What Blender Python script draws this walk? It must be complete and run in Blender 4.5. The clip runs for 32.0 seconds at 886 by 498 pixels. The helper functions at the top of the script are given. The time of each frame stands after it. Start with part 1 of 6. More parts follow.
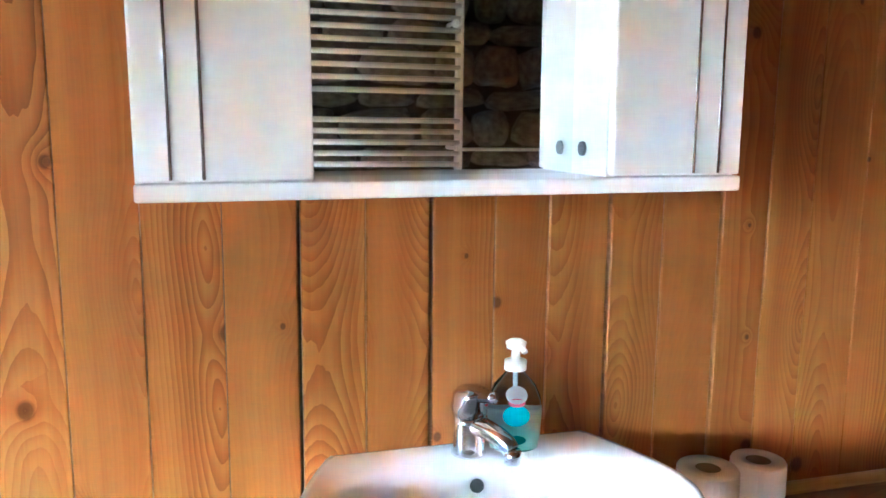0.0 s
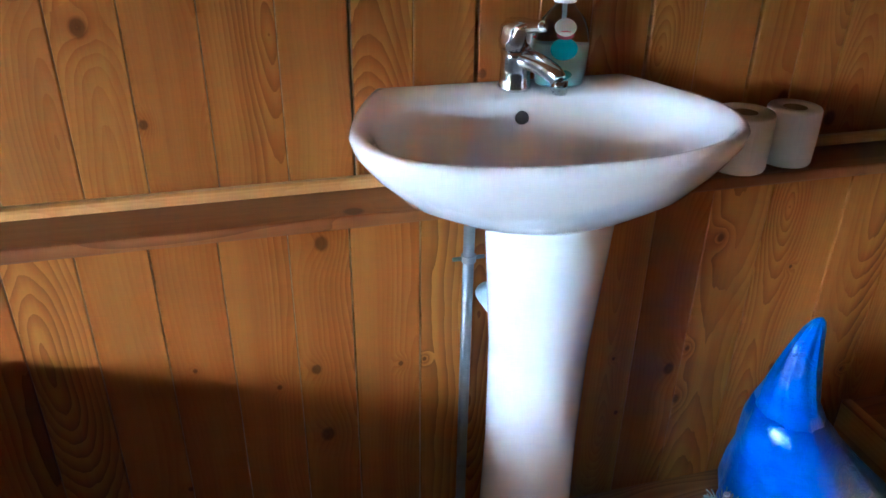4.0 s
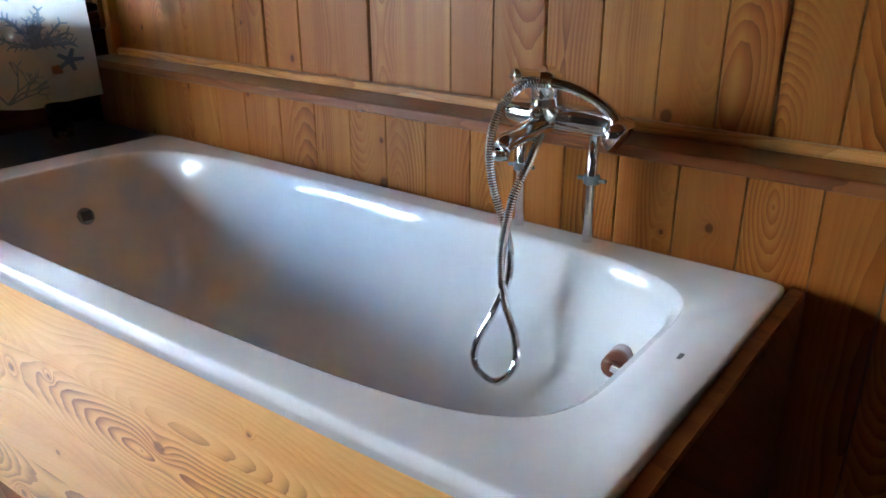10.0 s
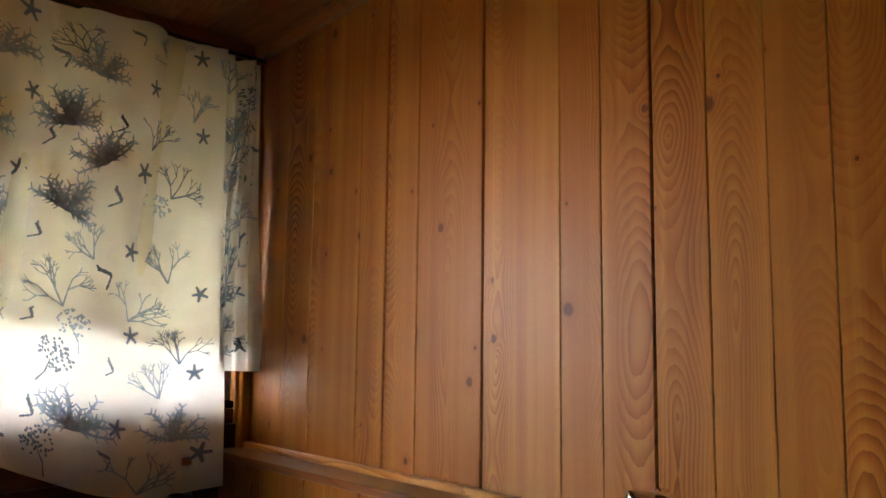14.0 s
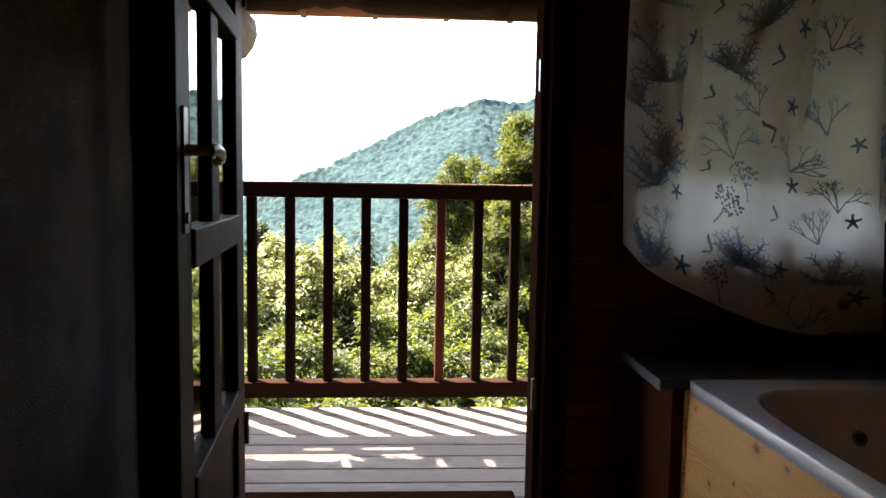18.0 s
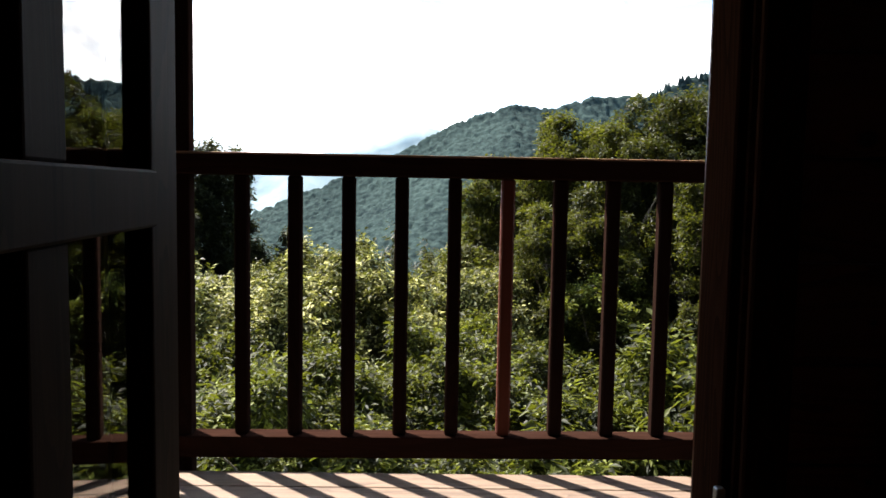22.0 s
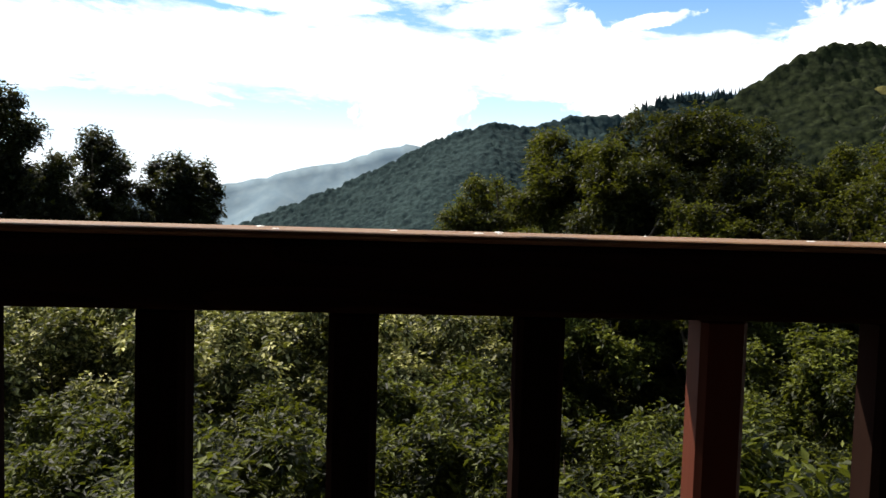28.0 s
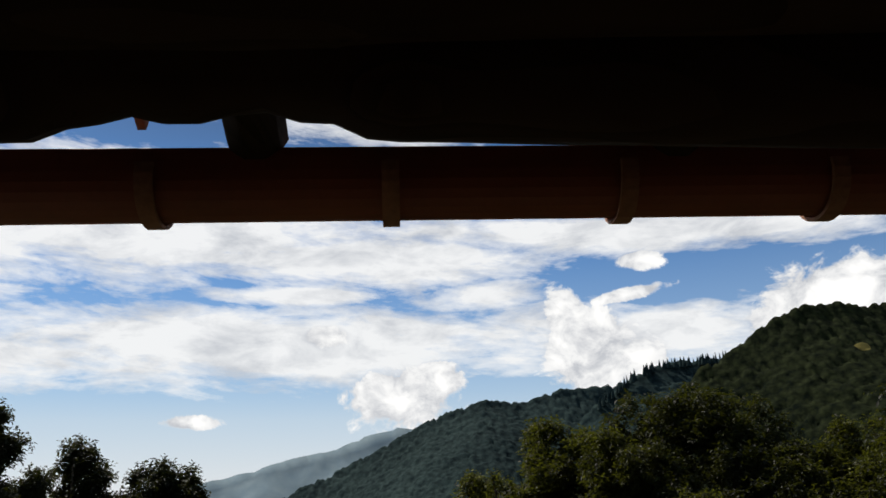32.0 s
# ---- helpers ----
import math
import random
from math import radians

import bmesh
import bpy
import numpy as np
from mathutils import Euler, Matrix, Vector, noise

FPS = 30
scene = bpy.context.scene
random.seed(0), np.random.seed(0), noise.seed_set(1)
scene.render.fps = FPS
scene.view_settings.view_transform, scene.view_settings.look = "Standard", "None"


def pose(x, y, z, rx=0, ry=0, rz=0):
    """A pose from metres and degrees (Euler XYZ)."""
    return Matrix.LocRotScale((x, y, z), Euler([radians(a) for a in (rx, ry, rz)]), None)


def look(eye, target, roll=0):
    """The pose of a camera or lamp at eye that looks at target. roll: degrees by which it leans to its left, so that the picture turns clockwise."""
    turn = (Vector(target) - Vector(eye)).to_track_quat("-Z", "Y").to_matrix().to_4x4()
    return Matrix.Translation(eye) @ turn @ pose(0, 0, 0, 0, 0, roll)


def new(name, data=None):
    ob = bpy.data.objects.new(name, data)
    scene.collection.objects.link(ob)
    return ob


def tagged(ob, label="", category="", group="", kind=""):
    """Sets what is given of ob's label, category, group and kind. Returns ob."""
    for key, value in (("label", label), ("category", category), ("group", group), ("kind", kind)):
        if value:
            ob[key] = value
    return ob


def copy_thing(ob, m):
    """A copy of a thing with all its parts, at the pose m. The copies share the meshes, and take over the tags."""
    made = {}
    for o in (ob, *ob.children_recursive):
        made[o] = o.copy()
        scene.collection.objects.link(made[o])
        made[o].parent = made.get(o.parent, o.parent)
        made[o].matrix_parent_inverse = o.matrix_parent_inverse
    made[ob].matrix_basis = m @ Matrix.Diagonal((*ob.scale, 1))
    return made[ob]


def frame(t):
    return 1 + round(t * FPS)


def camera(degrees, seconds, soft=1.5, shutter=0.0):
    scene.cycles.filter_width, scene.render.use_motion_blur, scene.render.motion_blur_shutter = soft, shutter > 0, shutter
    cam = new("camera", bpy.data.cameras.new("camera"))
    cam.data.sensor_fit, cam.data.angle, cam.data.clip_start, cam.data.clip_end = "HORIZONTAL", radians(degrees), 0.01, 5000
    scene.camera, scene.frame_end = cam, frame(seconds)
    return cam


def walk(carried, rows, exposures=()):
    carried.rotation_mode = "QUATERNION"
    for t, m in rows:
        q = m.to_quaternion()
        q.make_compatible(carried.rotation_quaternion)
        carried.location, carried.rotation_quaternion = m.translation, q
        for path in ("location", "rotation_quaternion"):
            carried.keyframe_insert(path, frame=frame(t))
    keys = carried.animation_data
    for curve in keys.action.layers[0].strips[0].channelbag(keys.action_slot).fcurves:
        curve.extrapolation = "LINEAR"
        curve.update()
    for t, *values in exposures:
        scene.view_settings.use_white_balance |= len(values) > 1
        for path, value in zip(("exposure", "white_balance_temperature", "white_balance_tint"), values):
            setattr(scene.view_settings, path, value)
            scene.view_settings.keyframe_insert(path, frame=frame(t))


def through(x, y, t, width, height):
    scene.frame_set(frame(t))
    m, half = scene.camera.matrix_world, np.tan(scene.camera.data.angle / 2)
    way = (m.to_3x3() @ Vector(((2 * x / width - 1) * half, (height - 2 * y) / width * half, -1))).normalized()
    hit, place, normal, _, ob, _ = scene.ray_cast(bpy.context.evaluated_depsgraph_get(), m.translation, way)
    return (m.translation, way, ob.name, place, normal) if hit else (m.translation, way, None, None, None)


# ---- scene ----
cam = camera(60.3, 32.0, soft=1.6)
PATH = [
    (0, (2.54, -1.111, 1.385), (3.078, 0.791, 1.082), 0.6),
    (0.5, (2.54, -1.109, 1.347), (3.093, 0.756, 0.881), 0.7),
    (1, (2.541, -1.115, 1.331), (3.113, 0.696, 0.704), 0.9),
    (1.5, (2.543, -1.121, 1.314), (3.152, 0.622, 0.546), 1.1),
    (2, (2.547, -1.138, 1.278), (3.148, 0.56, 0.408), 1.1),
    (2.5, (2.55, -1.148, 1.255), (3.132, 0.501, 0.285), 1.3),
    (4.5, (2.454, -1.15, 1.219), (2.832, 0.586, 0.302), 0.4),
    (5, (2.456, -1.144, 1.196), (2.759, 0.715, 0.508), -0.6),
    (5.5, (2.382, -1.137, 1.205), (2.693, 0.735, 0.577), 0.0),
    (6, (2.32, -1.14, 1.2), (2.438, 0.761, 0.592), 0.8),
    (6.5, (2.305, -1.142, 1.19), (2.176, 0.738, 0.522), 1.1),
    (7, (2.285, -1.152, 1.163), (1.966, 0.7, 0.48), 1.6),
    (7.5, (2.248, -1.162, 1.152), (1.721, 0.635, 0.448), 1.4),
    (8, (2.218, -1.191, 1.122), (1.535, 0.561, 0.439), 1.4),
    (8.5, (2.223, -1.217, 1.1), (1.415, 0.476, 0.406), 2.4),
    (9, (2.227, -1.244, 1.079), (1.296, 0.35, 0.309), 1.5),
    (9.5, (2.224, -1.25, 1.053), (1.17, 0.268, 0.289), 0.3),
    (10, (2.215, -1.275, 1.046), (1.084, 0.194, 0.295), -0.2),
    (10.5, (2.211, -1.304, 1.043), (1.031, 0.119, 0.281), -0.3),
    (11, (2.205, -1.322, 1.038), (0.965, 0.054, 0.284), -0.1),
    (11.5, (2.202, -1.34, 1.049), (0.912, -0.008, 0.299), -0.2),
    (12, (2.2, -1.338, 1.058), (0.858, 0.015, 0.451), 0.7),
    (12.5, (2.201, -1.332, 1.076), (0.806, 0.078, 0.818), 1.6),
    (13, (2.212, -1.337, 1.083), (0.827, 0.105, 1.08), 1.7),
    (13.5, (2.216, -1.343, 1.086), (0.887, 0.129, 1.343), 1.7),
    (15.5, (2.283, -1.204, 1.146), (0.46, -0.386, 1.065), -1.9),
    (16, (2.15, -1.426, 1.073), (0.253, -0.797, 0.998), -0.2),
    (16.5, (2.235, -1.482, 1.078), (0.273, -1.103, 1.004), -0.1),
    (17, (2.32, -1.565, 1.075), (0.337, -1.326, 0.977), 0.3),
    (17.5, (2.343, -1.587, 1.066), (0.355, -1.423, 0.914), 0.7),
    (18, (2.341, -1.603, 1.076), (0.351, -1.494, 0.903), 0.9),
    (18.5, (2.317, -1.618, 1.095), (0.327, -1.523, 0.922), 0.7),
    (19, (2.254, -1.635, 1.101), (0.262, -1.568, 0.932), 0.6),
    (19.5, (2.137, -1.652, 1.076), (0.144, -1.614, 0.905), 0.4),
    (20, (2.018, -1.656, 1.035), (0.026, -1.623, 0.857), 0.3),
    (20.5, (1.849, -1.673, 1.011), (-0.143, -1.599, 0.846), 0.6),
    (21, (1.668, -1.681, 0.993), (-0.327, -1.626, 0.862), 1.2),
    (21.5, (1.437, -1.67, 0.981), (-0.558, -1.619, 0.853), 1.2),
    (22, (1.233, -1.673, 0.958), (-0.761, -1.643, 0.8), 1.0),
    (22.5, (1.037, -1.706, 0.951), (-0.957, -1.671, 0.796), 1.0),
    (23, (0.861, -1.704, 0.957), (-1.132, -1.68, 0.797), 1.0),
    (24, (0.472, -1.693, 0.942), (-1.52, -1.697, 0.762), 1.3),
    (25, (0.065, -1.71, 0.946), (-1.925, -1.698, 0.752), 1.8),
    (25.5, (-0.124, -1.69, 0.951), (-2.118, -1.738, 0.805), 1.2),
    (26, (-0.26, -1.7, 0.953), (-2.258, -1.705, 0.881), 0.8),
    (26.5, (-0.416, -1.725, 0.987), (-2.415, -1.686, 0.934), 1.2),
    (28.5, (-0.778, -1.726, 1.132), (-2.772, -1.635, 1.011), 1.7),
    (29, (-0.897, -1.778, 1.165), (-2.893, -1.683, 1.07), 1.3),
    (29.5, (-1.006, -1.805, 1.199), (-3.0, -1.654, 1.153), 0.6),
    (30, (-0.965, -1.793, 1.276), (-2.951, -1.569, 1.35), -0.5),
    (30.5, (-0.923, -1.782, 1.344), (-2.891, -1.537, 1.608), -1.7),
    (31, (-0.882, -1.77, 1.413), (-2.842, -1.585, 1.765), -1.5),
    (31.2, (-0.865, -1.766, 1.44), (-2.82, -1.593, 1.828), -1.5),
    (31.5, (-0.777, -1.769, 1.457), (-2.717, -1.634, 1.924), -1.7),
    (32, (-0.696, -1.742, 1.528), (-2.599, -1.634, 2.131), -1.8),
]
EXPO = [(0, 9.35, 4700, 2), (1, 9.3, 4700, -1), (2, 8.2, 4500, -5), (4.5, 7.8, 4900, 5), (5, 7.8, 4950, 5), (6, 8.3, 5350, 4), (7.5, 7.55, 4750, -2), (9, 6.7, 5200, 1), (10, 6.5, 5500, 2), (11, 6.45, 5800, 4), (12, 6.25, 6200, 5), (13, 6.5, 7900, 14), (14.5, 6.2, 7500, 14), (15.5, 5.5, 6500, 12), (16, 4.95, 6200, 10), (16.6, 4.2, 6500, 10), (18, 3.9, 6500, 10), (19, 3.8, 6500, 10), (20, 3.7, 6500, 10), (21, 3.2, 6500, 10), (22, 2.2, 6500, 10), (23, 1.35, 6500, 10), (24.5, 0.95, 6500, 10), (26, 0.75, 6500, 10), (29, 0.85, 6500, 10), (29.6, 0.55, 6500, 10), (30.2, 0.05, 6500, 10), (31, -0.25, 6500, 10), (32, -0.15, 6500, 10)]
walk(cam, [(t, look(eye, target, roll)) for t, eye, target, roll in PATH], EXPO)

# ---------------------------------------------------------------- node helpers


class Nodes:
    """A small writer of node trees."""

    def __init__(self, tree):
        self.tree = tree

    def link(self, a, b):
        self.tree.links.new(a, b)

    def math(self, op, a, b=0.0, c=None, clamp=False):
        node = self.tree.nodes.new("ShaderNodeMath")
        node.operation, node.use_clamp = op, clamp
        for n, v in enumerate((a, b) if c is None else (a, b, c)):
            self.put(node.inputs[n], v)
        return node.outputs[0]

    def put(self, socket, v):
        if isinstance(v, bpy.types.NodeSocket):
            self.tree.links.new(v, socket)
        else:
            socket.default_value = v

    def noise(self, vec, scale=5.0, detail=2.0, rough=0.5, distortion=0.0):
        node = self.tree.nodes.new("ShaderNodeTexNoise")
        self.put(node.inputs["Vector"], vec)
        node.inputs["Scale"].default_value = scale
        node.inputs["Detail"].default_value = detail
        node.inputs["Roughness"].default_value = rough
        node.inputs["Distortion"].default_value = distortion
        return node.outputs["Fac"]

    def voronoi(self, vec, scale=5.0, feature="F1"):
        node = self.tree.nodes.new("ShaderNodeTexVoronoi")
        node.feature = feature
        self.put(node.inputs["Vector"], vec)
        node.inputs["Scale"].default_value = scale
        return node.outputs["Distance"]

    def ramp(self, fac, stops, mode="LINEAR"):
        node = self.tree.nodes.new("ShaderNodeValToRGB")
        node.color_ramp.interpolation = mode
        els = node.color_ramp.elements
        while len(els) < len(stops):
            els.new(0.5)
        for el, (pos, col) in zip(els, stops):
            el.position = pos
            el.color = (*col, 1) if len(col) == 3 else col
        self.put(node.inputs[0], fac)
        return node.outputs[0]

    def mix(self, fac, a, b, blend="MIX"):
        node = self.tree.nodes.new("ShaderNodeMix")
        node.data_type, node.blend_type = "RGBA", blend
        self.put(node.inputs["Factor"], fac)
        cols = [s for s in node.inputs if s.type == "RGBA"]
        self.put(cols[0], a if isinstance(a, bpy.types.NodeSocket) else (*a, 1))
        self.put(cols[1], b if isinstance(b, bpy.types.NodeSocket) else (*b, 1))
        return [s for s in node.outputs if s.type == "RGBA"][0]

    def coords(self, which="Object"):
        return self.tree.nodes.new("ShaderNodeTexCoord").outputs[which]

    def scaled(self, vec, scale, loc=(0, 0, 0)):
        node = self.tree.nodes.new("ShaderNodeMapping")
        self.put(node.inputs["Vector"], vec)
        node.inputs["Scale"].default_value = scale
        node.inputs["Location"].default_value = loc
        return node.outputs[0]

    def xyz(self, vec):
        node = self.tree.nodes.new("ShaderNodeSeparateXYZ")
        self.put(node.inputs[0], vec)
        return node.outputs

    def combine(self, x, y, z):
        node = self.tree.nodes.new("ShaderNodeCombineXYZ")
        for s, v in zip(node.inputs, (x, y, z)):
            self.put(s, v)
        return node.outputs[0]

    def bump(self, height, strength=0.3, distance=0.002):
        node = self.tree.nodes.new("ShaderNodeBump")
        node.inputs["Strength"].default_value = strength
        node.inputs["Distance"].default_value = distance
        self.put(node.inputs["Height"], height)
        return node.outputs[0]


def material(name):
    m = bpy.data.materials.new(name)
    m.use_nodes = True
    n = Nodes(m.node_tree)
    bsdf = m.node_tree.nodes["Principled BSDF"]
    return m, n, bsdf


def setp(n, bsdf, **values):
    """Sets inputs of a principled shader; underscores stand for blanks."""
    for key, v in values.items():
        n.put(bsdf.inputs[key.replace("_", " ")], v)


def object_random(n):
    return n.tree.nodes.new("ShaderNodeObjectInfo").outputs["Random"]


def wood(name, light, mid, dark, axis="z", rough=0.32, rings=24.0, knots=True, grey=0.0, coat=0.08, spec=0.3):
    """Softwood: straight grain, bands of cathedral arches, small knots, and a tone of its own for each board."""
    m, n, b = material(name)
    rnd = object_random(n)
    p = n.coords("Object")
    x, y, z = n.xyz(p)
    if axis == "z":
        u, w, v = x, y, z
    elif axis == "x":
        u, w, v = z, y, x
    else:
        u, w, v = x, z, y
    shift = n.math("MULTIPLY", rnd, 61.0)
    us = n.math("ADD", u, n.math("MULTIPLY", w, 0.8))
    warp = n.math("MULTIPLY", n.math("SUBTRACT", n.noise(n.combine(shift, 0.0, n.math("MULTIPLY", v, 1.7)), 1.0, 1.0), 0.5), 0.05)
    uw = n.math("ADD", us, warp)
    # contours of a slow field give arches and ovals
    q = n.combine(n.math("ADD", n.math("MULTIPLY", uw, 15.0), shift), 0.0, n.math("ADD", n.math("MULTIPLY", v, 1.7), shift))
    field = n.noise(q, 1.0, 1.0, 0.4, 0.1)
    wob = n.noise(n.combine(n.math("MULTIPLY", us, 45.0), shift, n.math("MULTIPLY", v, 9.0)), 1.0, 1.0)
    arg = n.math("ADD", n.math("MULTIPLY", field, rings), n.math("MULTIPLY", wob, 0.22))
    if knots:
        kq = n.combine(n.math("ADD", n.math("MULTIPLY", uw, 8.0), shift), n.math("ADD", n.math("MULTIPLY", v, 5.6), shift), 0.0)
        vor = n.tree.nodes.new("ShaderNodeTexVoronoi")
        vor.voronoi_dimensions = "2D"
        n.put(vor.inputs["Vector"], kq)
        vor.inputs["Scale"].default_value = 1.0
        size = n.xyz(vor.outputs["Color"])[0]
        kd = n.math("DIVIDE", vor.outputs["Distance"], n.math("ADD", 0.03, n.math("MULTIPLY", n.math("POWER", size, 3.0), 1.6)))
        pull = n.math("POWER", n.math("SUBTRACT", 1.0, n.math("MINIMUM", n.math("MULTIPLY", kd, 2.6), 1.0)), 2.0)
        arg = n.math("ADD", arg, n.math("MULTIPLY", pull, 1.8))
    saw = n.math("FRACT", arg)
    line = n.math("POWER", saw, 1.8)
    band = n.ramp(n.noise(n.combine(n.math("ADD", n.math("MULTIPLY", uw, 9.0), shift), 3.0, n.math("ADD", n.math("MULTIPLY", v, 0.35), shift)), 1.0, 1.0), [(0.40, (0.15, 0.15, 0.15)), (0.54, (1, 1, 1))])
    fine = n.noise(n.combine(n.math("ADD", n.math("MULTIPLY", uw, 230.0), shift), 0.0, n.math("MULTIPLY", v, 3.0)), 1.0, 2.0, 0.6)
    straight = n.noise(n.combine(n.math("ADD", n.math("MULTIPLY", uw, 42.0), shift), 0.0, n.math("MULTIPLY", v, 0.5)), 1.0, 2.0, 0.55)
    grain = n.math("ADD", n.math("MULTIPLY", n.math("MULTIPLY", line, band), 0.6), n.math("ADD", n.math("MULTIPLY", straight, 0.42), n.math("MULTIPLY", fine, 0.16)))
    base = n.ramp(grain, [(0.18, light), (0.48, mid), (0.92, dark)])
    strip = n.noise(n.combine(n.math("ADD", n.math("MULTIPLY", uw, 11.0), shift), 7.0, n.math("MULTIPLY", v, 0.12)), 1.0, 0.0)
    tint = n.mix(n.math("MULTIPLY", n.math("SUBTRACT", 1.0, rnd), 0.6), base, n.mix(0.6, base, dark))
    tint = n.mix(n.ramp(strip, [(0.42, (0, 0, 0)), (0.5, (0.5, 0.5, 0.5))]), tint, n.mix(0.5, tint, mid))
    blot = n.noise(n.combine(n.math("MULTIPLY", us, 3.0), shift, n.math("MULTIPLY", v, 1.2)), 1.0, 3.0)
    tint = n.mix(n.math("MULTIPLY", n.math("SUBTRACT", blot, 0.4, clamp=True), 1.1, clamp=True), tint, n.mix(0.6, tint, light))
    if knots:
        edge = n.math("ADD", kd, n.math("MULTIPLY", fine, 0.04))
        halo = n.ramp(edge, [(0.09, (1, 1, 1)), (0.2, (0, 0, 0))])
        tint = n.mix(n.math("MULTIPLY", halo, 0.35), tint, dark)
        spot = n.ramp(edge, [(0.075, (1, 1, 1)), (0.105, (0, 0, 0))])
        tint = n.mix(n.math("MULTIPLY", spot, 0.8), tint, (dark[0] * 0.36, dark[1] * 0.28, dark[2] * 0.25))
    if grey:
        worn = n.noise(n.scaled(p, (6, 6, 6)), 1.0, 4.0, 0.65)
        tint = n.mix(n.math("MULTIPLY", worn, grey), tint, (0.21, 0.19, 0.17))
    n.put(b.inputs["Base Color"], tint)
    n.put(b.inputs["Roughness"], n.math("ADD", n.math("MULTIPLY", fine, 0.2), rough - 0.08))
    b.inputs["Coat Weight"].default_value = coat
    b.inputs["Coat Roughness"].default_value = 0.3
    b.inputs["Specular IOR Level"].default_value = spec
    n.put(b.inputs["Normal"], n.bump(grain, 0.3, 0.001))
    return m


def pine(name, light, mid, dark, axis="z", rough=0.4, coat=0.03, spec=0.2, pitch=0.0, ring=0.0066, contrast=1.0, knot=0.56):
    """Sawn pine: growth rings cut into arches, ovals and straight lines, a few knots with rings bent round them, and a hue of its own for each board."""
    m, n, b = material(name)
    rnd = object_random(n)
    p = n.coords("Object")
    x, y, z = n.xyz(p)
    u, v = (x, z) if axis == "z" else (z, x)
    if pitch:
        u = n.math("SUBTRACT", u, n.math("MULTIPLY", n.math("FLOOR", n.math("DIVIDE", u, pitch)), pitch))
    r2, r3, r4 = (n.math("FRACT", n.math("MULTIPLY", rnd, k)) for k in (17.31, 91.7, 53.13))
    shift = n.math("MULTIPLY", rnd, 61.0)
    sway = n.math("MULTIPLY", n.math("SUBTRACT", n.noise(n.combine(shift, 2.0, n.math("MULTIPLY", v, 2.4)), 1.0, 1.0), 0.5), 0.05)
    centre = n.math("ADD", n.math("MULTIPLY", r2, 0.14), sway)
    du = n.math("SUBTRACT", u, centre)
    rise = n.math("ABSOLUTE", n.math("SUBTRACT", n.noise(n.combine(shift, 5.0, n.math("MULTIPLY", v, 1.5)), 1.0, 0.0), n.math("ADD", 0.38, n.math("MULTIPLY", r3, 0.24))))
    rise = n.math("ADD", n.math("MULTIPLY", rise, 0.36), 0.003)
    far = n.math("SQRT", n.math("ADD", n.math("MULTIPLY", du, du), n.math("MULTIPLY", rise, rise)))
    ripple = n.noise(n.combine(n.math("ADD", n.math("MULTIPLY", u, 38.0), shift), 0.0, n.math("MULTIPLY", v, 8.0)), 1.0, 2.0)
    arg = n.math("ADD", n.math("DIVIDE", far, n.math("MULTIPLY", n.math("ADD", 0.8, n.math("MULTIPLY", r4, 0.55)), ring)), n.math("MULTIPLY", ripple, 0.9))
    # knots
    vor = n.tree.nodes.new("ShaderNodeTexVoronoi")
    vor.voronoi_dimensions = "2D"
    n.put(vor.inputs["Vector"], n.combine(n.math("ADD", n.math("MULTIPLY", u, 6.4), shift), n.math("ADD", n.math("MULTIPLY", v, 5.2), shift), 0.0))
    vor.inputs["Scale"].default_value = 1.0
    pick = n.xyz(vor.outputs["Color"])
    there = n.math("GREATER_THAN", pick[0], knot)
    size = n.math("ADD", 0.026, n.math("MULTIPLY", n.math("POWER", pick[1], 2.0), 0.07))
    kd = n.math("ADD", n.math("DIVIDE", vor.outputs["Distance"], size), n.math("MULTIPLY", n.math("SUBTRACT", 1.0, there), 50.0))
    kd = n.math("ADD", kd, n.math("MULTIPLY", n.math("SUBTRACT", ripple, 0.5), 0.5))
    near = n.math("POWER", n.math("SUBTRACT", 1.0, n.math("MINIMUM", n.math("MULTIPLY", kd, 0.2), 1.0)), 2.0)
    arg = n.math("ADD", arg, n.math("MULTIPLY", near, 3.0))
    line = n.math("POWER", n.math("FRACT", arg), 1.7)
    patch = n.noise(n.combine(n.math("ADD", n.math("MULTIPLY", u, 9.0), shift), 3.0, n.math("ADD", n.math("MULTIPLY", v, 0.9), shift)), 1.0, 1.0)
    # flat-sawn figure is bold near the heart line and fades into plain straight grain beside it
    bold = n.ramp(n.math("ABSOLUTE", du), [(0.03, (1, 1, 1)), (0.085, (0.22, 0.22, 0.22))])
    force = n.math("MULTIPLY", n.math("MULTIPLY", bold, n.ramp(patch, [(0.38, (0.2, 0.2, 0.2)), (0.58, (1, 1, 1))])), n.math("ADD", 0.3, n.math("MULTIPLY", r4, 0.7)))
    force = n.math("MAXIMUM", force, n.math("MULTIPLY", near, 0.6))
    fine = n.noise(n.combine(n.math("ADD", n.math("MULTIPLY", u, 230.0), shift), 0.0, n.math("MULTIPLY", v, 3.0)), 1.0, 2.0, 0.6)
    streak = n.noise(n.combine(n.math("ADD", n.math("MULTIPLY", u, 30.0), shift), 1.0, n.math("MULTIPLY", v, 0.6)), 1.0, 3.0, 0.6)
    grain = n.math("ADD", n.math("MULTIPLY", n.math("MULTIPLY", line, force), 0.72 * contrast), n.math("ADD", n.math("MULTIPLY", streak, 0.5), n.math("MULTIPLY", fine, 0.14)))
    base = n.ramp(grain, [(0.2, light), (0.48, mid), (0.95, dark)])
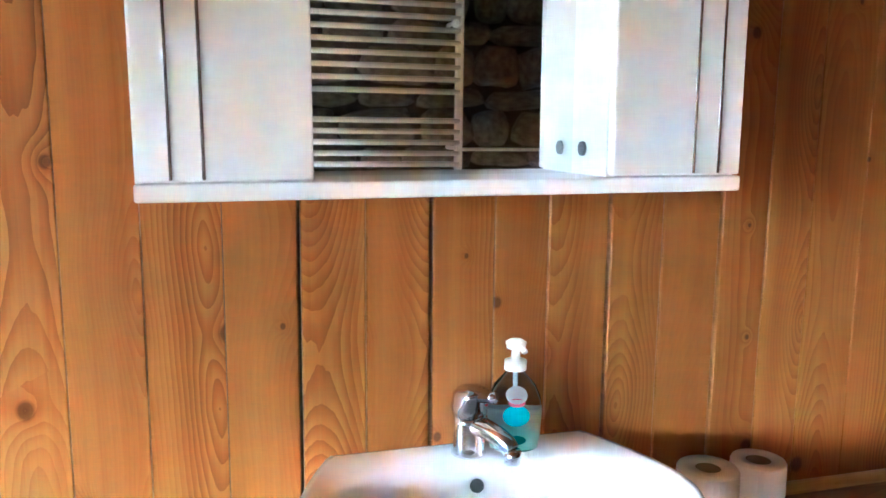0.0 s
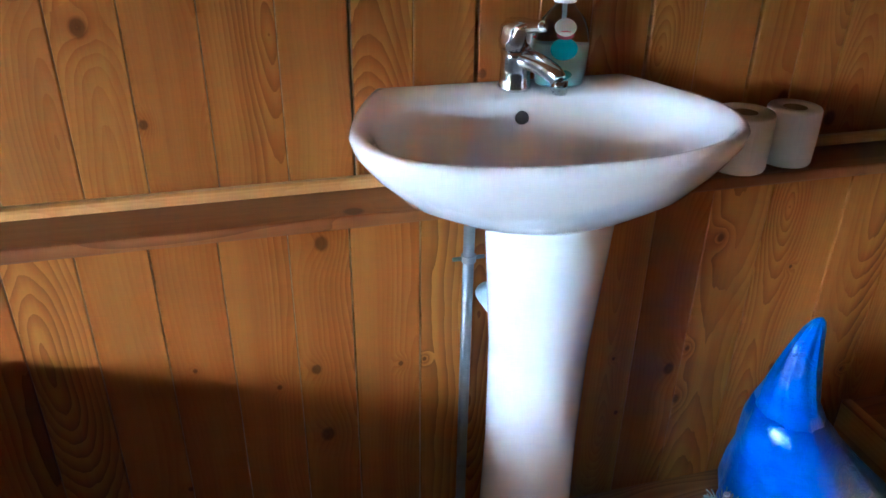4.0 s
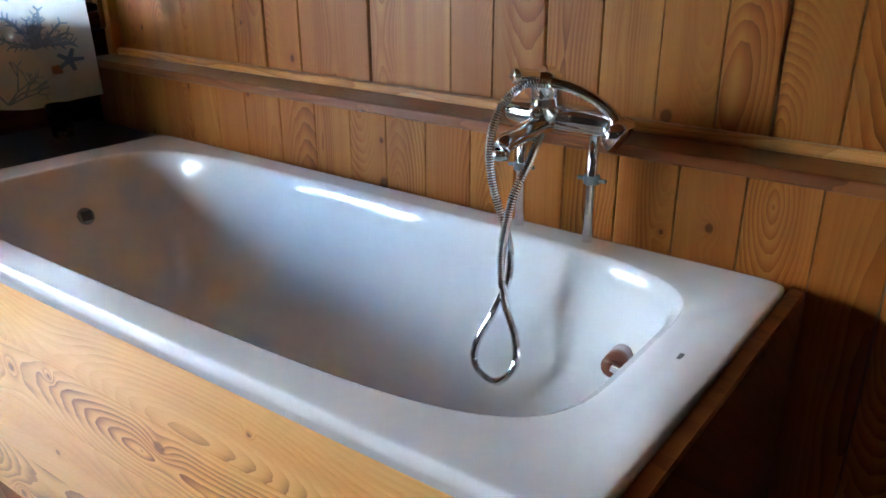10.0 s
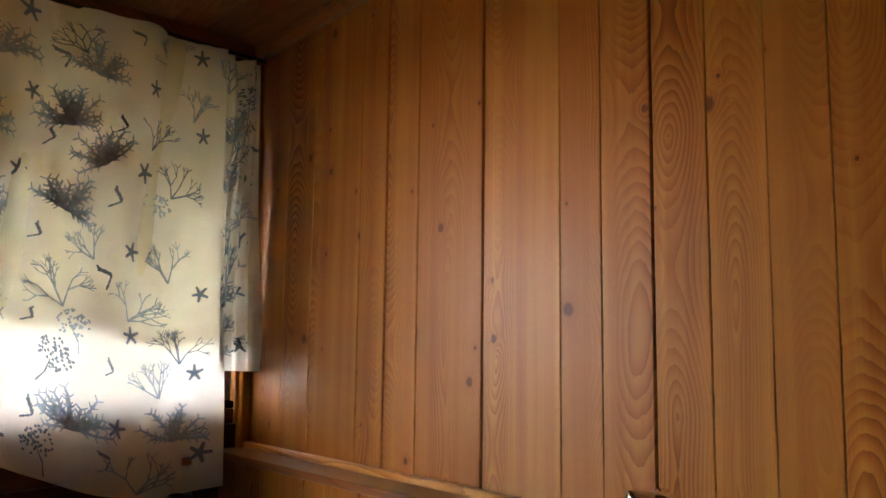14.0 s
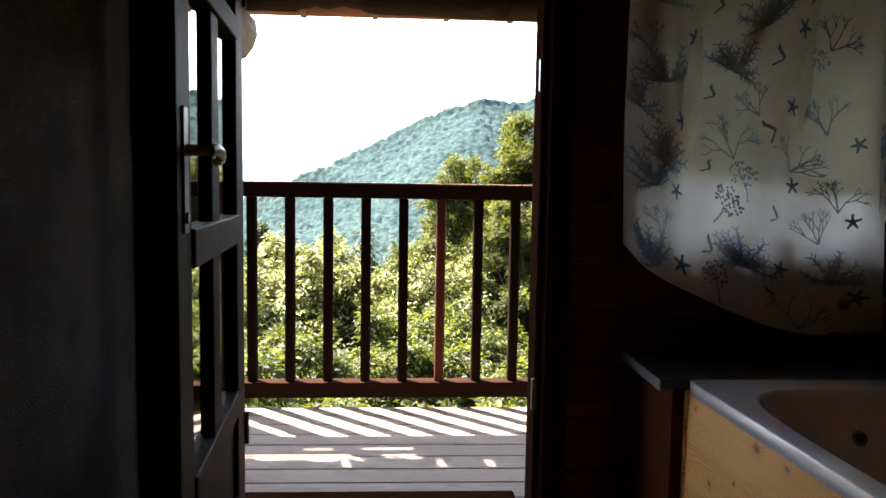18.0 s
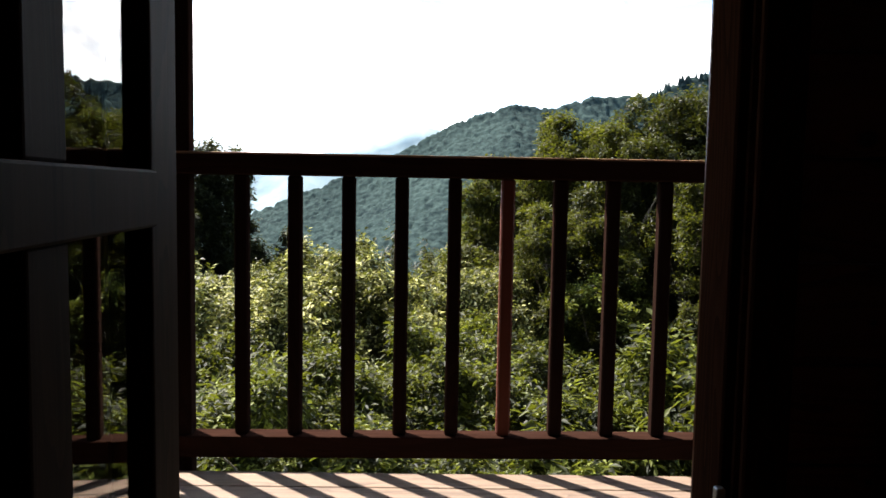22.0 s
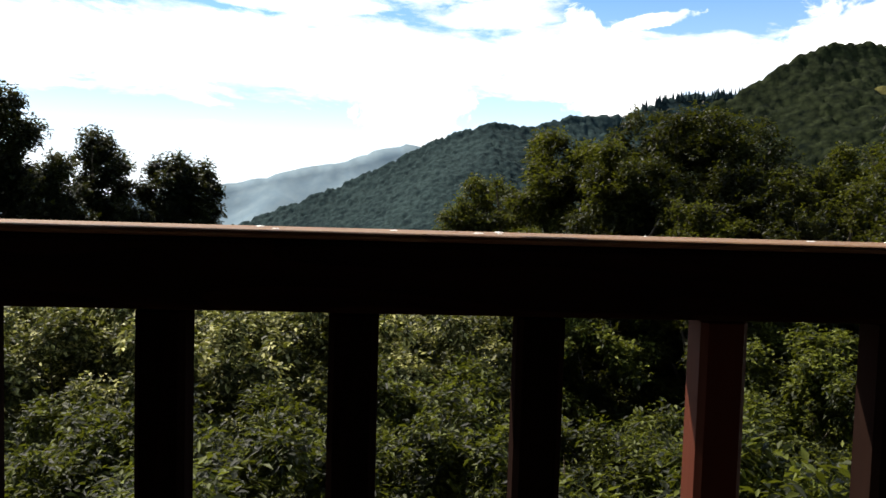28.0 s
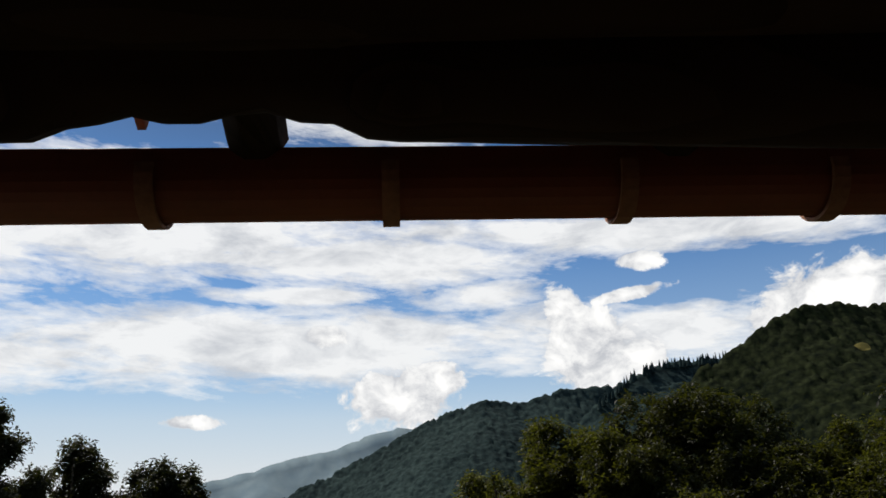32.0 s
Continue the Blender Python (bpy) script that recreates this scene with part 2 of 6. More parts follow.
    red = tuple(a * k for a, k in zip(mid, (0.9, 0.76, 0.66)))
    base = n.mix(n.math("MULTIPLY", n.ramp(r2, [(0.4, (0, 0, 0)), (0.9, (1, 1, 1))]), 0.6), base, n.mix(0.75, base, red))
    base = n.mix(n.math("MULTIPLY", n.ramp(r3, [(0.5, (0, 0, 0)), (0.95, (1, 1, 1))]), 0.5), base, n.mix(0.6, base, light))
    heart = n.noise(n.combine(n.math("ADD", n.math("MULTIPLY", u, 13.0), shift), 9.0, n.math("MULTIPLY", v, 0.25)), 1.0, 0.0)
    base = n.mix(n.ramp(heart, [(0.5, (0, 0, 0)), (0.56, (0.5, 0.5, 0.5))]), base, n.mix(0.55, base, red))
    halo = n.ramp(n.math("DIVIDE", kd, 4.0), [(0.2, (1, 1, 1)), (0.75, (0, 0, 0))])
    base = n.mix(n.math("MULTIPLY", halo, 0.5), base, n.mix(0.6, base, red))
    spot = n.ramp(n.math("DIVIDE", kd, 2.0), [(0.32, (1, 1, 1)), (0.52, (0, 0, 0))])
    base = n.mix(n.math("MULTIPLY", spot, 0.7), base, (dark[0] * 0.6, dark[1] * 0.45, dark[2] * 0.4))
    n.put(b.inputs["Base Color"], base)
    n.put(b.inputs["Roughness"], n.math("ADD", n.math("MULTIPLY", fine, 0.2), rough - 0.08))
    setp(n, b, Coat_Weight=coat, Coat_Roughness=0.3, Specular_IOR_Level=spec)
    n.put(b.inputs["Normal"], n.bump(grain, 0.3, 0.001))
    return m


def plain(name, col, rough=0.5, metal=0.0, vary=0.08, scale=12.0, bump=0.1, coat=0.0, bump_distance=0.001):
    """A plain surface with slight blotches and a fine relief."""
    m, n, b = material(name)
    p = n.coords("Object")
    big = n.noise(p, scale * 0.3, 3.0, 0.6)
    small = n.noise(p, scale * 6, 3.0, 0.6)
    lo = tuple(c * (1 - vary * 2) for c in col)
    hi = tuple(min(c * (1 + vary), 1) for c in col)
    n.put(b.inputs["Base Color"], n.ramp(n.math("ADD", n.math("MULTIPLY", big, 0.7), n.math("MULTIPLY", small, 0.3)), [(0.3, lo), (0.7, hi)]))
    n.put(b.inputs["Roughness"], n.math("ADD", rough - 0.05, n.math("MULTIPLY", small, 0.1)))
    b.inputs["Metallic"].default_value = metal
    b.inputs["Coat Weight"].default_value = coat
    if bump:
        n.put(b.inputs["Normal"], n.bump(small, bump, bump_distance))
    return m

# ---------------------------------------------------------------- mesh helpers


def mesh_from(bm, name, smooth=False):
    me = bpy.data.meshes.new(name)
    bmesh.ops.recalc_face_normals(bm, faces=bm.faces)
    if smooth:
        for f in bm.faces:
            f.smooth = True
    bm.to_mesh(me)
    bm.free()
    return me


def part(name, bm, mat_, parent=None, label="", smooth=False):
    """Links a bmesh as one mesh object under a thing or a part."""
    ob = new(name, mesh_from(bm, name, smooth))
    ob.data.materials.append(mat_)
    if parent is not None:
        ob.parent = parent
    if label:
        ob["label"] = label
    return ob


def piece(name, me, parent, loc, rot=(0, 0, 0), scale=(1, 1, 1)):
    """One more object on a shared mesh, as a piece of something larger."""
    ob = new(name, me)
    ob.parent = parent
    ob.matrix_basis = Matrix.LocRotScale(loc, Euler(rot), scale)
    return ob


def thing(name, label, category, loc=(0, 0, 0), rz=0.0, group="", kind=""):
    ob = new(name)
    ob.empty_display_size = 0.1
    ob.matrix_basis = pose(*loc, 0, 0, rz)
    return tagged(ob, label, category, group, kind)


def box(x0, y0, z0, x1, y1, z1, bevel=0.0, segs=1, bm=None):
    own = bm is None
    bm = bm or bmesh.new()
    v = bmesh.ops.create_cube(bm, size=1)["verts"]
    for p in v:
        p.co = Vector(((x0 + x1) / 2 + p.co.x * (x1 - x0), (y0 + y1) / 2 + p.co.y * (y1 - y0), (z0 + z1) / 2 + p.co.z * (z1 - z0)))
    if bevel and own:
        bmesh.ops.bevel(bm, geom=bm.edges[:], offset=bevel, segments=segs, affect="EDGES", profile=0.5)
    return bm


def board_mesh(name, sx, sy, sz, ch, mat_):
    """A board centred on its base corner (0..sx, 0..sy, 0..sz), its four long or front edges chamfered by ch."""
    bm = box(0, 0, 0, sx, sy, sz, ch)
    me = mesh_from(bm, name)
    me.materials.append(mat_)
    return me


def lathe(profile, segs=32, bm=None, centre=(0, 0, 0), cap=True):
    """Turns a profile of (radius, height) round the z axis."""
    bm = bm or bmesh.new()
    rings = []
    for r, z in profile:
        rings.append([bm.verts.new((centre[0] + r * math.cos(2 * math.pi * k / segs), centre[1] + r * math.sin(2 * math.pi * k / segs), centre[2] + z)) for k in range(segs)])
    for a, b in zip(rings, rings[1:]):
        for k in range(segs):
            bm.faces.new((a[k], a[(k + 1) % segs], b[(k + 1) % segs], b[k]))
    if cap:
        if profile[0][0] > 1e-5:
            bm.faces.new(rings[0][::-1])
        if profile[-1][0] > 1e-5:
            bm.faces.new(rings[-1])
    bmesh.ops.remove_doubles(bm, verts=bm.verts, dist=1e-6)
    return bm


def sweep(points, radius, segs=10, bm=None, cap=True):
    """A tube along points; radius is a number or a function of 0..1."""
    bm = bm or bmesh.new()
    pts = [Vector(p) for p in points]
    rings, side = [], None
    for i, p in enumerate(pts):
        d = (pts[min(i + 1, len(pts) - 1)] - pts[max(i - 1, 0)]).normalized()
        if side is None:
            side = d.cross(Vector((0, 0, 1)) if abs(d.z) < 0.9 else Vector((1, 0, 0))).normalized()
        side = (side - d * side.dot(d)).normalized()
        up = d.cross(side)
        r = radius(i / max(len(pts) - 1, 1)) if callable(radius) else radius
        rings.append([bm.verts.new(p + (side * math.cos(2 * math.pi * k / segs) + up * math.sin(2 * math.pi * k / segs)) * r) for k in range(segs)])
    for a, b in zip(rings, rings[1:]):
        for k in range(segs):
            bm.faces.new((a[k], a[(k + 1) % segs], b[(k + 1) % segs], b[k]))
    if cap:
        bm.faces.new(rings[0][::-1])
        bm.faces.new(rings[-1])
    return bm


def spline(points, per=8):
    """Points on a smooth curve through the given ones (Catmull-Rom)."""
    P = [Vector(p) for p in points]
    P = [P[0] * 2 - P[1]] + P + [P[-1] * 2 - P[-2]]
    out = []
    for i in range(1, len(P) - 2):
        for k in range(per):
            t = k / per
            a, b, c, d = P[i - 1], P[i], P[i + 1], P[i + 2]
            out.append(0.5 * (2 * b + (c - a) * t + (2 * a - 5 * b + 4 * c - d) * t * t + (3 * b - a - 3 * c + d) * t**3))
    out.append(P[-2])
    return out


def loft(rings, bm=None, close=True, cap_first=False, cap_last=False):
    """Skins rings of equally many points."""
    bm = bm or bmesh.new()
    R = [[bm.verts.new(p) for p in ring] for ring in rings]
    m = len(R[0])
    for a, b in zip(R, R[1:]):
        for k in range(m if close else m - 1):
            bm.faces.new((a[k], a[(k + 1) % m], b[(k + 1) % m], b[k]))
    if cap_first:
        bm.faces.new(R[0][::-1])
    if cap_last:
        bm.faces.new(R[-1])
    return bm


def superellipse(cx, cy, a, b, z, power=4.0, count=64):
    out = []
    for k in range(count):
        t = 2 * math.pi * k / count
        c, s = math.cos(t), math.sin(t)
        out.append((cx + a * math.copysign(abs(c) ** (2 / power), c), cy + b * math.copysign(abs(s) ** (2 / power), s), z))
    return out


def rough_log(length, r, seed, segs=14, steps=26, wave=0.12, notch=None):
    """A hewn log along +x with an uneven skin."""
    bm = bmesh.new()
    rings = []
    for i in range(steps + 1):
        x = length * i / steps
        ring = []
        for k in range(segs):
            t = 2 * math.pi * k / segs
            d = noise.noise(Vector((x * 1.3 + seed, math.cos(t) * 1.2, math.sin(t) * 1.2 + seed)))
            e = noise.noise(Vector((x * 6 + seed, math.cos(t) * 4, math.sin(t) * 4 + seed)))
            rr = r * (1 + wave * d + wave * 0.4 * e)
            if notch and math.sin(t) < -0.2:
                near = max(0.0, 1 - ((x - notch[0]) / notch[1]) ** 4)
                rr *= 1 - notch[2] * near * (0.75 + 0.9 * noise.noise(Vector((x * 14, 3.0, seed))))
            ring.append((x, rr * math.cos(t), rr * math.sin(t) + 0.02 * math.sin(x * 0.9 + seed)))
        rings.append(ring)
    return loft(rings, bm, True, True, True)

# ---------------------------------------------------------------- light

SUN_EL, SUN_AZ = 50.5, 223.0  # degrees; azimuth clockwise from +y


def make_world():
    world = bpy.data.worlds.new("sky")
    scene.world = world
    world.use_nodes = True
    n = Nodes(world.node_tree)
    bg = world.node_tree.nodes["Background"]
    sky = world.node_tree.nodes.new("ShaderNodeTexSky")
    sky.sky_type, sky.sun_disc = "NISHITA", False
    sky.sun_elevation, sky.sun_rotation = radians(SUN_EL), radians(SUN_AZ)
    sky.altitude, sky.air_density, sky.dust_density, sky.ozone_density = 900.0, 1.0, 0.5, 3.0
    d = n.coords("Generated")
    x, y, z = n.xyz(d)
    # clouds lie on a flat layer, so they crowd towards the horizon
    zz = n.math("ADD", n.math("MAXIMUM", z, 0.0), 0.16)
    px, py = n.math("DIVIDE", x, zz), n.math("DIVIDE", y, zz)
    flat = n.combine(n.math("ADD", px, 3.7), n.math("MULTIPLY", n.math("ADD", py, 1.9), 0.42), 0.0)
    veil = n.noise(flat, 1.25, 8.0, 0.62, 0.3)
    wisps = n.noise(n.combine(n.math("MULTIPLY", px, 3.4), n.math("MULTIPLY", py, 1.2), 2.0), 1.0, 6.0, 0.65, 0.5)
    veil = n.math("ADD", n.math("MULTIPLY", veil, 0.9), n.math("MULTIPLY", wisps, 0.14))
    # round the house the layer is broken; over the valley it lies in the banks and streaks below
    open_ = n.ramp(n.math("ADD", veil, -0.06), [(0.425, (0, 0, 0)), (0.462, (0.5, 0.5, 0.5)), (0.53, (1, 1, 1))])
    open_ = n.math("MULTIPLY", open_, n.ramp(n.math("MULTIPLY", x, -1.0), [(0.2, (0.3, 0.3, 0.3)), (0.6, (1, 1, 1))]))
    az = n.math("MULTIPLY", n.math("ARCTAN2", y, n.math("MULTIPLY", x, -1.0)), 180 / math.pi)
    el = n.math("MULTIPLY", n.math("ARCSINE", z), 180 / math.pi)
    elsewhere = n.math("MAXIMUM", n.ramp(n.math("DIVIDE", el, 90.0), [(0.32, (0, 0, 0)), (0.38, (1, 1, 1))]), n.ramp(n.math("DIVIDE", n.math("ABSOLUTE", az), 180.0), [(0.25, (0, 0, 0)), (0.32, (1, 1, 1))]))

    def inside(spots):
        """1 in the middle of the nearest flat oval (azimuth, height, half width, half height, tilt), 0 on its edge, below 0 outside."""
        best = -3.0
        for a0, e0, w, h, tilt in spots:
            u = n.math("SUBTRACT", az, a0)
            v = n.math("SUBTRACT", n.math("SUBTRACT", el, e0), n.math("MULTIPLY", u, tilt))
            u, v = n.math("DIVIDE", u, w), n.math("DIVIDE", v, h)
            q = n.math("SQRT", n.math("ADD", n.math("MULTIPLY", u, u), n.math("MULTIPLY", v, v)))
            best = n.math("MAXIMUM", best, n.math("SUBTRACT", 1.0, q))
        return best

    ragged = n.noise(n.combine(n.math("ADD", n.math("DIVIDE", az, 7.0), n.math("MULTIPLY", el, 0.09)), n.math("ADD", n.math("DIVIDE", el, 1.7), n.math("MULTIPLY", az, 0.021)), 0.37), 1.0, 9.0, 0.6, 0.4)
    fringe = n.noise(n.combine(n.math("DIVIDE", az, 1.6), n.math("DIVIDE", el, 0.55), 4.43), 1.0, 5.0, 0.6, 0.3)
    banks = inside(((-19, 19.0, 18, 4.6, 0.03), (-35, 16.3, 13, 4.2, 0.06), (6.5, 22.9, 17.5, 2.0, -0.03), (17.5, 17.9, 22.5, 1.7, -0.05), (-2.5, 16.5, 15, 2.1, 0.0), (-8.7, 10.4, 25, 3.0, 0.02), (-34, 9.3, 14, 2.4, 0.0), (20.8, 10.4, 9, 1.9, 0.0), (6.2, 13.9, 5.4, 1.2, 0.1), (2.1, 27.8, 16, 2.6, 0.0), (-8.8, 14.1, 7, 0.8, 0.0)))
    banks = n.math("ADD", n.math("MULTIPLY", banks, 0.85), n.math("ADD", n.math("MULTIPLY", n.math("SUBTRACT", ragged, 0.5), 1.5), n.math("MULTIPLY", n.math("SUBTRACT", fringe, 0.5), 0.5)))
    banks = n.ramp(n.math("ADD", n.math("MULTIPLY", banks, 0.5), 0.5), [(0.44, (0, 0, 0)), (0.54, (0.55, 0.55, 0.55)), (0.68, (1, 1, 1))])
    cover = n.mix(elsewhere, banks, open_)
    # heaped clouds stand low over the hills
    billow = n.noise(n.combine(n.math("ADD", n.math("DIVIDE", az, 2.9), n.math("MULTIPLY", el, 0.17)), n.math("SUBTRACT", n.math("DIVIDE", el, 2.3), n.math("MULTIPLY", az, 0.14)), 7.37), 1.0, 9.0, 0.62, 0.3)
    heaps = inside(((-0.2, 6.6, 4.6, 2.4, 0.02), (2.6, 7.8, 2.2, 1.6, 0.0), (14.2, 9.4, 3.9, 3.4, 0.0), (12.4, 12.2, 1.9, 2.1, -0.2), (17.2, 8.6, 2.6, 2.0, 0.0), (31.5, 11.6, 6.0, 3.0, 0.0), (37.5, 12.0, 5.0, 2.9, 0.0), (28.0, 10.4, 3.4, 1.6, 0.0), (-5.9, 11.1, 2.0, 0.9, 0.0), (-15.2, 5.0, 2.3, 0.55, 0.0), (18.1, 15.8, 1.9, 0.8, 0.0), (17.4, 13.4, 3.2, 0.55, 0.12)))
    body = n.math("ADD", heaps, n.math("MULTIPLY", n.math("SUBTRACT", billow, 0.5), 1.9))
    heaps = n.math("MULTIPLY", body, 5.0, clamp=True)
    shade = n.noise(n.combine(n.math("DIVIDE", az, 6.0), n.math("DIVIDE", el, 2.4), 1.29), 1.0, 7.0, 0.62, 0.3)
    white = n.ramp(shade, [(0.32, (13.2, 13.6, 14.2)), (0.55, (20.0, 20.1, 20.0))])
    lit = n.ramp(n.math("ADD", n.math("MULTIPLY", billow, 0.9), n.math("MULTIPLY", body, 0.12)), [(0.36, (12.0, 12.4, 13.2)), (0.62, (22.5, 22.4, 22.0))])
    white = n.mix(heaps, white, lit)
    mask = n.math("MAXIMUM", n.math("MULTIPLY", cover, 0.95), heaps)
    haze = n.ramp(z, [(0.0, (1, 1, 1)), (0.09, (0.85, 0.85, 0.85)), (0.17, (0.4, 0.4, 0.4)), (0.28, (0.12, 0.12, 0.12)), (0.45, (0, 0, 0))])
    low_air = n.ramp(z, [(0.0, (16.5, 17.0, 17.4)), (0.12, (11.5, 14.2, 16.5))])
    air = n.mix(haze, n.mix(n.ramp(z, [(0.35, (1, 1, 1)), (0.5, (0, 0, 0))]), sky.outputs[0], (0.7, 1.42, 2.0), "MULTIPLY"), low_air)
    n.link(n.mix(mask, air, white), bg.inputs["Color"])
    bg.inputs["Strength"].default_value = 0.051
    sun = new("sun", bpy.data.lights.new("sun", "SUN"))
    sun.data.energy, sun.data.angle, sun.data.color = 5.0, radians(0.55), (1.0, 0.93, 0.82)
    el, az = radians(SUN_EL), radians(SUN_AZ)
    towards = Vector((math.sin(az) * math.cos(el), math.cos(az) * math.cos(el), math.sin(el)))
    sun.matrix_basis = look(towards * 60, (0, 0, 0))


make_world()


def sky_portal(name, eye, target, w, h):
    """Marks an opening through which the sky lights the room; it gives no light of its own."""
    lamp = new(name, bpy.data.lights.new(name, "AREA"))
    lamp.data.shape, lamp.data.size, lamp.data.size_y = "RECTANGLE", w, h
    lamp.data.cycles.is_portal = True
    lamp.matrix_basis = look(eye, target)


sky_portal("door_opening", (-0.19, -1.65, 1.0), (1.0, -1.65, 1.0), 0.97, 2.0)
sky_portal("window_opening", (-0.15, -0.49, 1.39), (1.0, -0.49, 1.39), 0.86, 1.14)


# ---------------------------------------------------------------- materials

PINE = pine("varnished_pine", (0.45, 0.182, 0.032), (0.318, 0.098, 0.0132), (0.082, 0.019, 0.003), contrast=0.95)
PINE_LEDGE = wood("varnished_pine_ledge", (0.34, 0.125, 0.033), (0.24, 0.078, 0.02), (0.13, 0.038, 0.01), axis="x", rings=9.0)
PINE_APRON = pine("pine_apron", (0.82, 0.48, 0.165), (0.70, 0.35, 0.09), (0.26, 0.07, 0.011), axis="x", contrast=1.6, coat=0.25, rough=0.3, spec=0.3, pitch=0.131, ring=0.0085, knot=0.5)
BEADWOOD = wood("pale_pine_bead", (0.70, 0.38, 0.12), (0.56, 0.26, 0.065), (0.33, 0.12, 0.025), axis="x", rings=12.0, knots=False)
END_WOOD = wood("dark_varnished_end_board", (0.2, 0.06, 0.016), (0.13, 0.036, 0.009), (0.06, 0.016, 0.005), axis="x", rings=9.0, coat=0.0, spec=0.1)
PINE_FLOOR = wood("pine_floor", (0.36, 0.165, 0.06), (0.28, 0.115, 0.04), (0.16, 0.056, 0.018), axis="x", rings=14.0, knots=False)
DARKWOOD = wood("dark_stained_boards", (0.11, 0.035, 0.015), (0.07, 0.021, 0.009), (0.03, 0.010, 0.006), axis="y", rings=9.0, spec=0.04, coat=0.0)
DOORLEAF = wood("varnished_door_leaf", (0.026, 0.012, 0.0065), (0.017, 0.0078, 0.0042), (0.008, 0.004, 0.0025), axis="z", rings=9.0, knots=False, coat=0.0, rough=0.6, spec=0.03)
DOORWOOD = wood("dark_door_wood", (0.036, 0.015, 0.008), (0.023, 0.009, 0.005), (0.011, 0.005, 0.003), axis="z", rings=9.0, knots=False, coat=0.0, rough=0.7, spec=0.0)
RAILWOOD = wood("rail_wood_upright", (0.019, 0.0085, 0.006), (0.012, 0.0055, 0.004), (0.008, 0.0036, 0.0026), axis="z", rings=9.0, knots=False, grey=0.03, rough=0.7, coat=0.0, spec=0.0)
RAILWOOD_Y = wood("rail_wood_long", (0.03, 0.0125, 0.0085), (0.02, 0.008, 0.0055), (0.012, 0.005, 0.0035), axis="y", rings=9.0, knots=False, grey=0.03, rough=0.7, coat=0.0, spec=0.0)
DECKWOOD = wood("deck_boards", (0.20, 0.135, 0.095), (0.145, 0.092, 0.065), (0.075, 0.045, 0.032), axis="y", rings=7.0, knots=False, grey=0.3, rough=0.7, coat=0.0)
LOGWOOD = wood("weathered_log", (0.14, 0.09, 0.055), (0.09, 0.055, 0.03), (0.04, 0.022, 0.014), axis="y", rings=8.0, grey=0.35, rough=0.75, coat=0.0)
# near-black log wood: the shade under the eaves put into the colour
EAVELOG = wood("shade_dark_log", (0.045, 0.028, 0.016), (0.028, 0.016, 0.009), (0.012, 0.007, 0.004), axis="x", rings=8.0, grey=0.1, rough=0.85, coat=0.0, spec=0.05)
LOGWOOD_X = wood("weathered_log_crosswise", (0.24, 0.165, 0.10), (0.16, 0.10, 0.058), (0.06, 0.034, 0.018), axis="x", rings=8.0, grey=0.35, rough=0.75, coat=0.0)
CERAMIC = plain("white_ceramic", (0.82, 0.82, 0.81), 0.12, vary=0.02, bump=0.02, coat=0.6)
ENAMEL = plain("white_enamel", (0.80, 0.81, 0.82), 0.14, vary=0.02, bump=0.02, coat=0.5)
CHROME = plain("chrome", (0.78, 0.79, 0.81), 0.07, 1.0, vary=0.03, bump=0.0)
STEEL = plain("galvanised_pipe", (0.2, 0.21, 0.22), 0.42, 0.7, vary=0.15)
WASTE = plain("grey_plastic_pipe", (0.42, 0.5, 0.55), 0.4, vary=0.08)
WHITE = plain("white_lacquer", (0.80, 0.80, 0.79), 0.3, vary=0.03, bump=0.04)
RADIATOR = plain("white_radiator_paint", (0.74, 0.72, 0.69), 0.35, vary=0.04)
PAPER = plain("toilet_paper", (0.84, 0.83, 0.81), 0.95, vary=0.03, scale=30, bump=0.5)
CARD = plain("grey_cardboard", (0.30, 0.25, 0.20), 0.9)
PLASTIC = plain("white_plastic", (0.82, 0.82, 0.80), 0.35, vary=0.02)
TEAL = plain("teal_label", (0.02, 0.30, 0.33), 0.35, vary=0.05)
PINKLABEL = plain("pink_label", (0.75, 0.12, 0.18), 0.4)
REDDOT = plain("red_dot", (0.6, 0.03, 0.03), 0.3)
RUBBER = plain("dark_rubber", (0.03, 0.03, 0.03), 0.6)
BRISTLE = plain("pale_green_bristles", (0.42, 0.50, 0.44), 0.7, vary=0.2)
STONE = plain("rubble_stone", (0.20, 0.16, 0.12), 0.9, vary=0.35, scale=9, bump=0.8, bump_distance=0.01)
MORTAR = plain("dark_mortar", (0.10, 0.08, 0.06), 0.95, vary=0.3, scale=20, bump=0.8, bump_distance=0.01)
TERRACOTTA = plain("terracotta_sheet", (0.26, 0.07, 0.035), 0.6, vary=0.12)
TILE = plain("roof_tile", (0.36, 0.17, 0.10), 0.85, vary=0.3, bump=0.5)
BLACKSTONE = plain("black_slate_shelf", (0.022, 0.022, 0.024), 0.35, vary=0.2)
IRON = plain("dark_iron", (0.05, 0.045, 0.04), 0.45, 0.8)
BRASS = plain("worn_brass", (0.55, 0.40, 0.20), 0.28, 1.0)


def glass(name, tint=(1, 1, 1), rough=0.0, ior=1.45):
    m, n, b = material(name)
    p = n.coords("Object")
    setp(n, b, Base_Color=(*tint, 1), Roughness=rough, IOR=ior, Transmission_Weight=1.0)
    n.put(b.inputs["Normal"], n.bump(n.noise(p, 3.0, 1.0), 0.02, 0.002))
    return m


GLASS = glass("window_glass")
CLEARPLASTIC = glass("clear_bottle", (0.93, 0.97, 0.96), 0.03, 1.3)


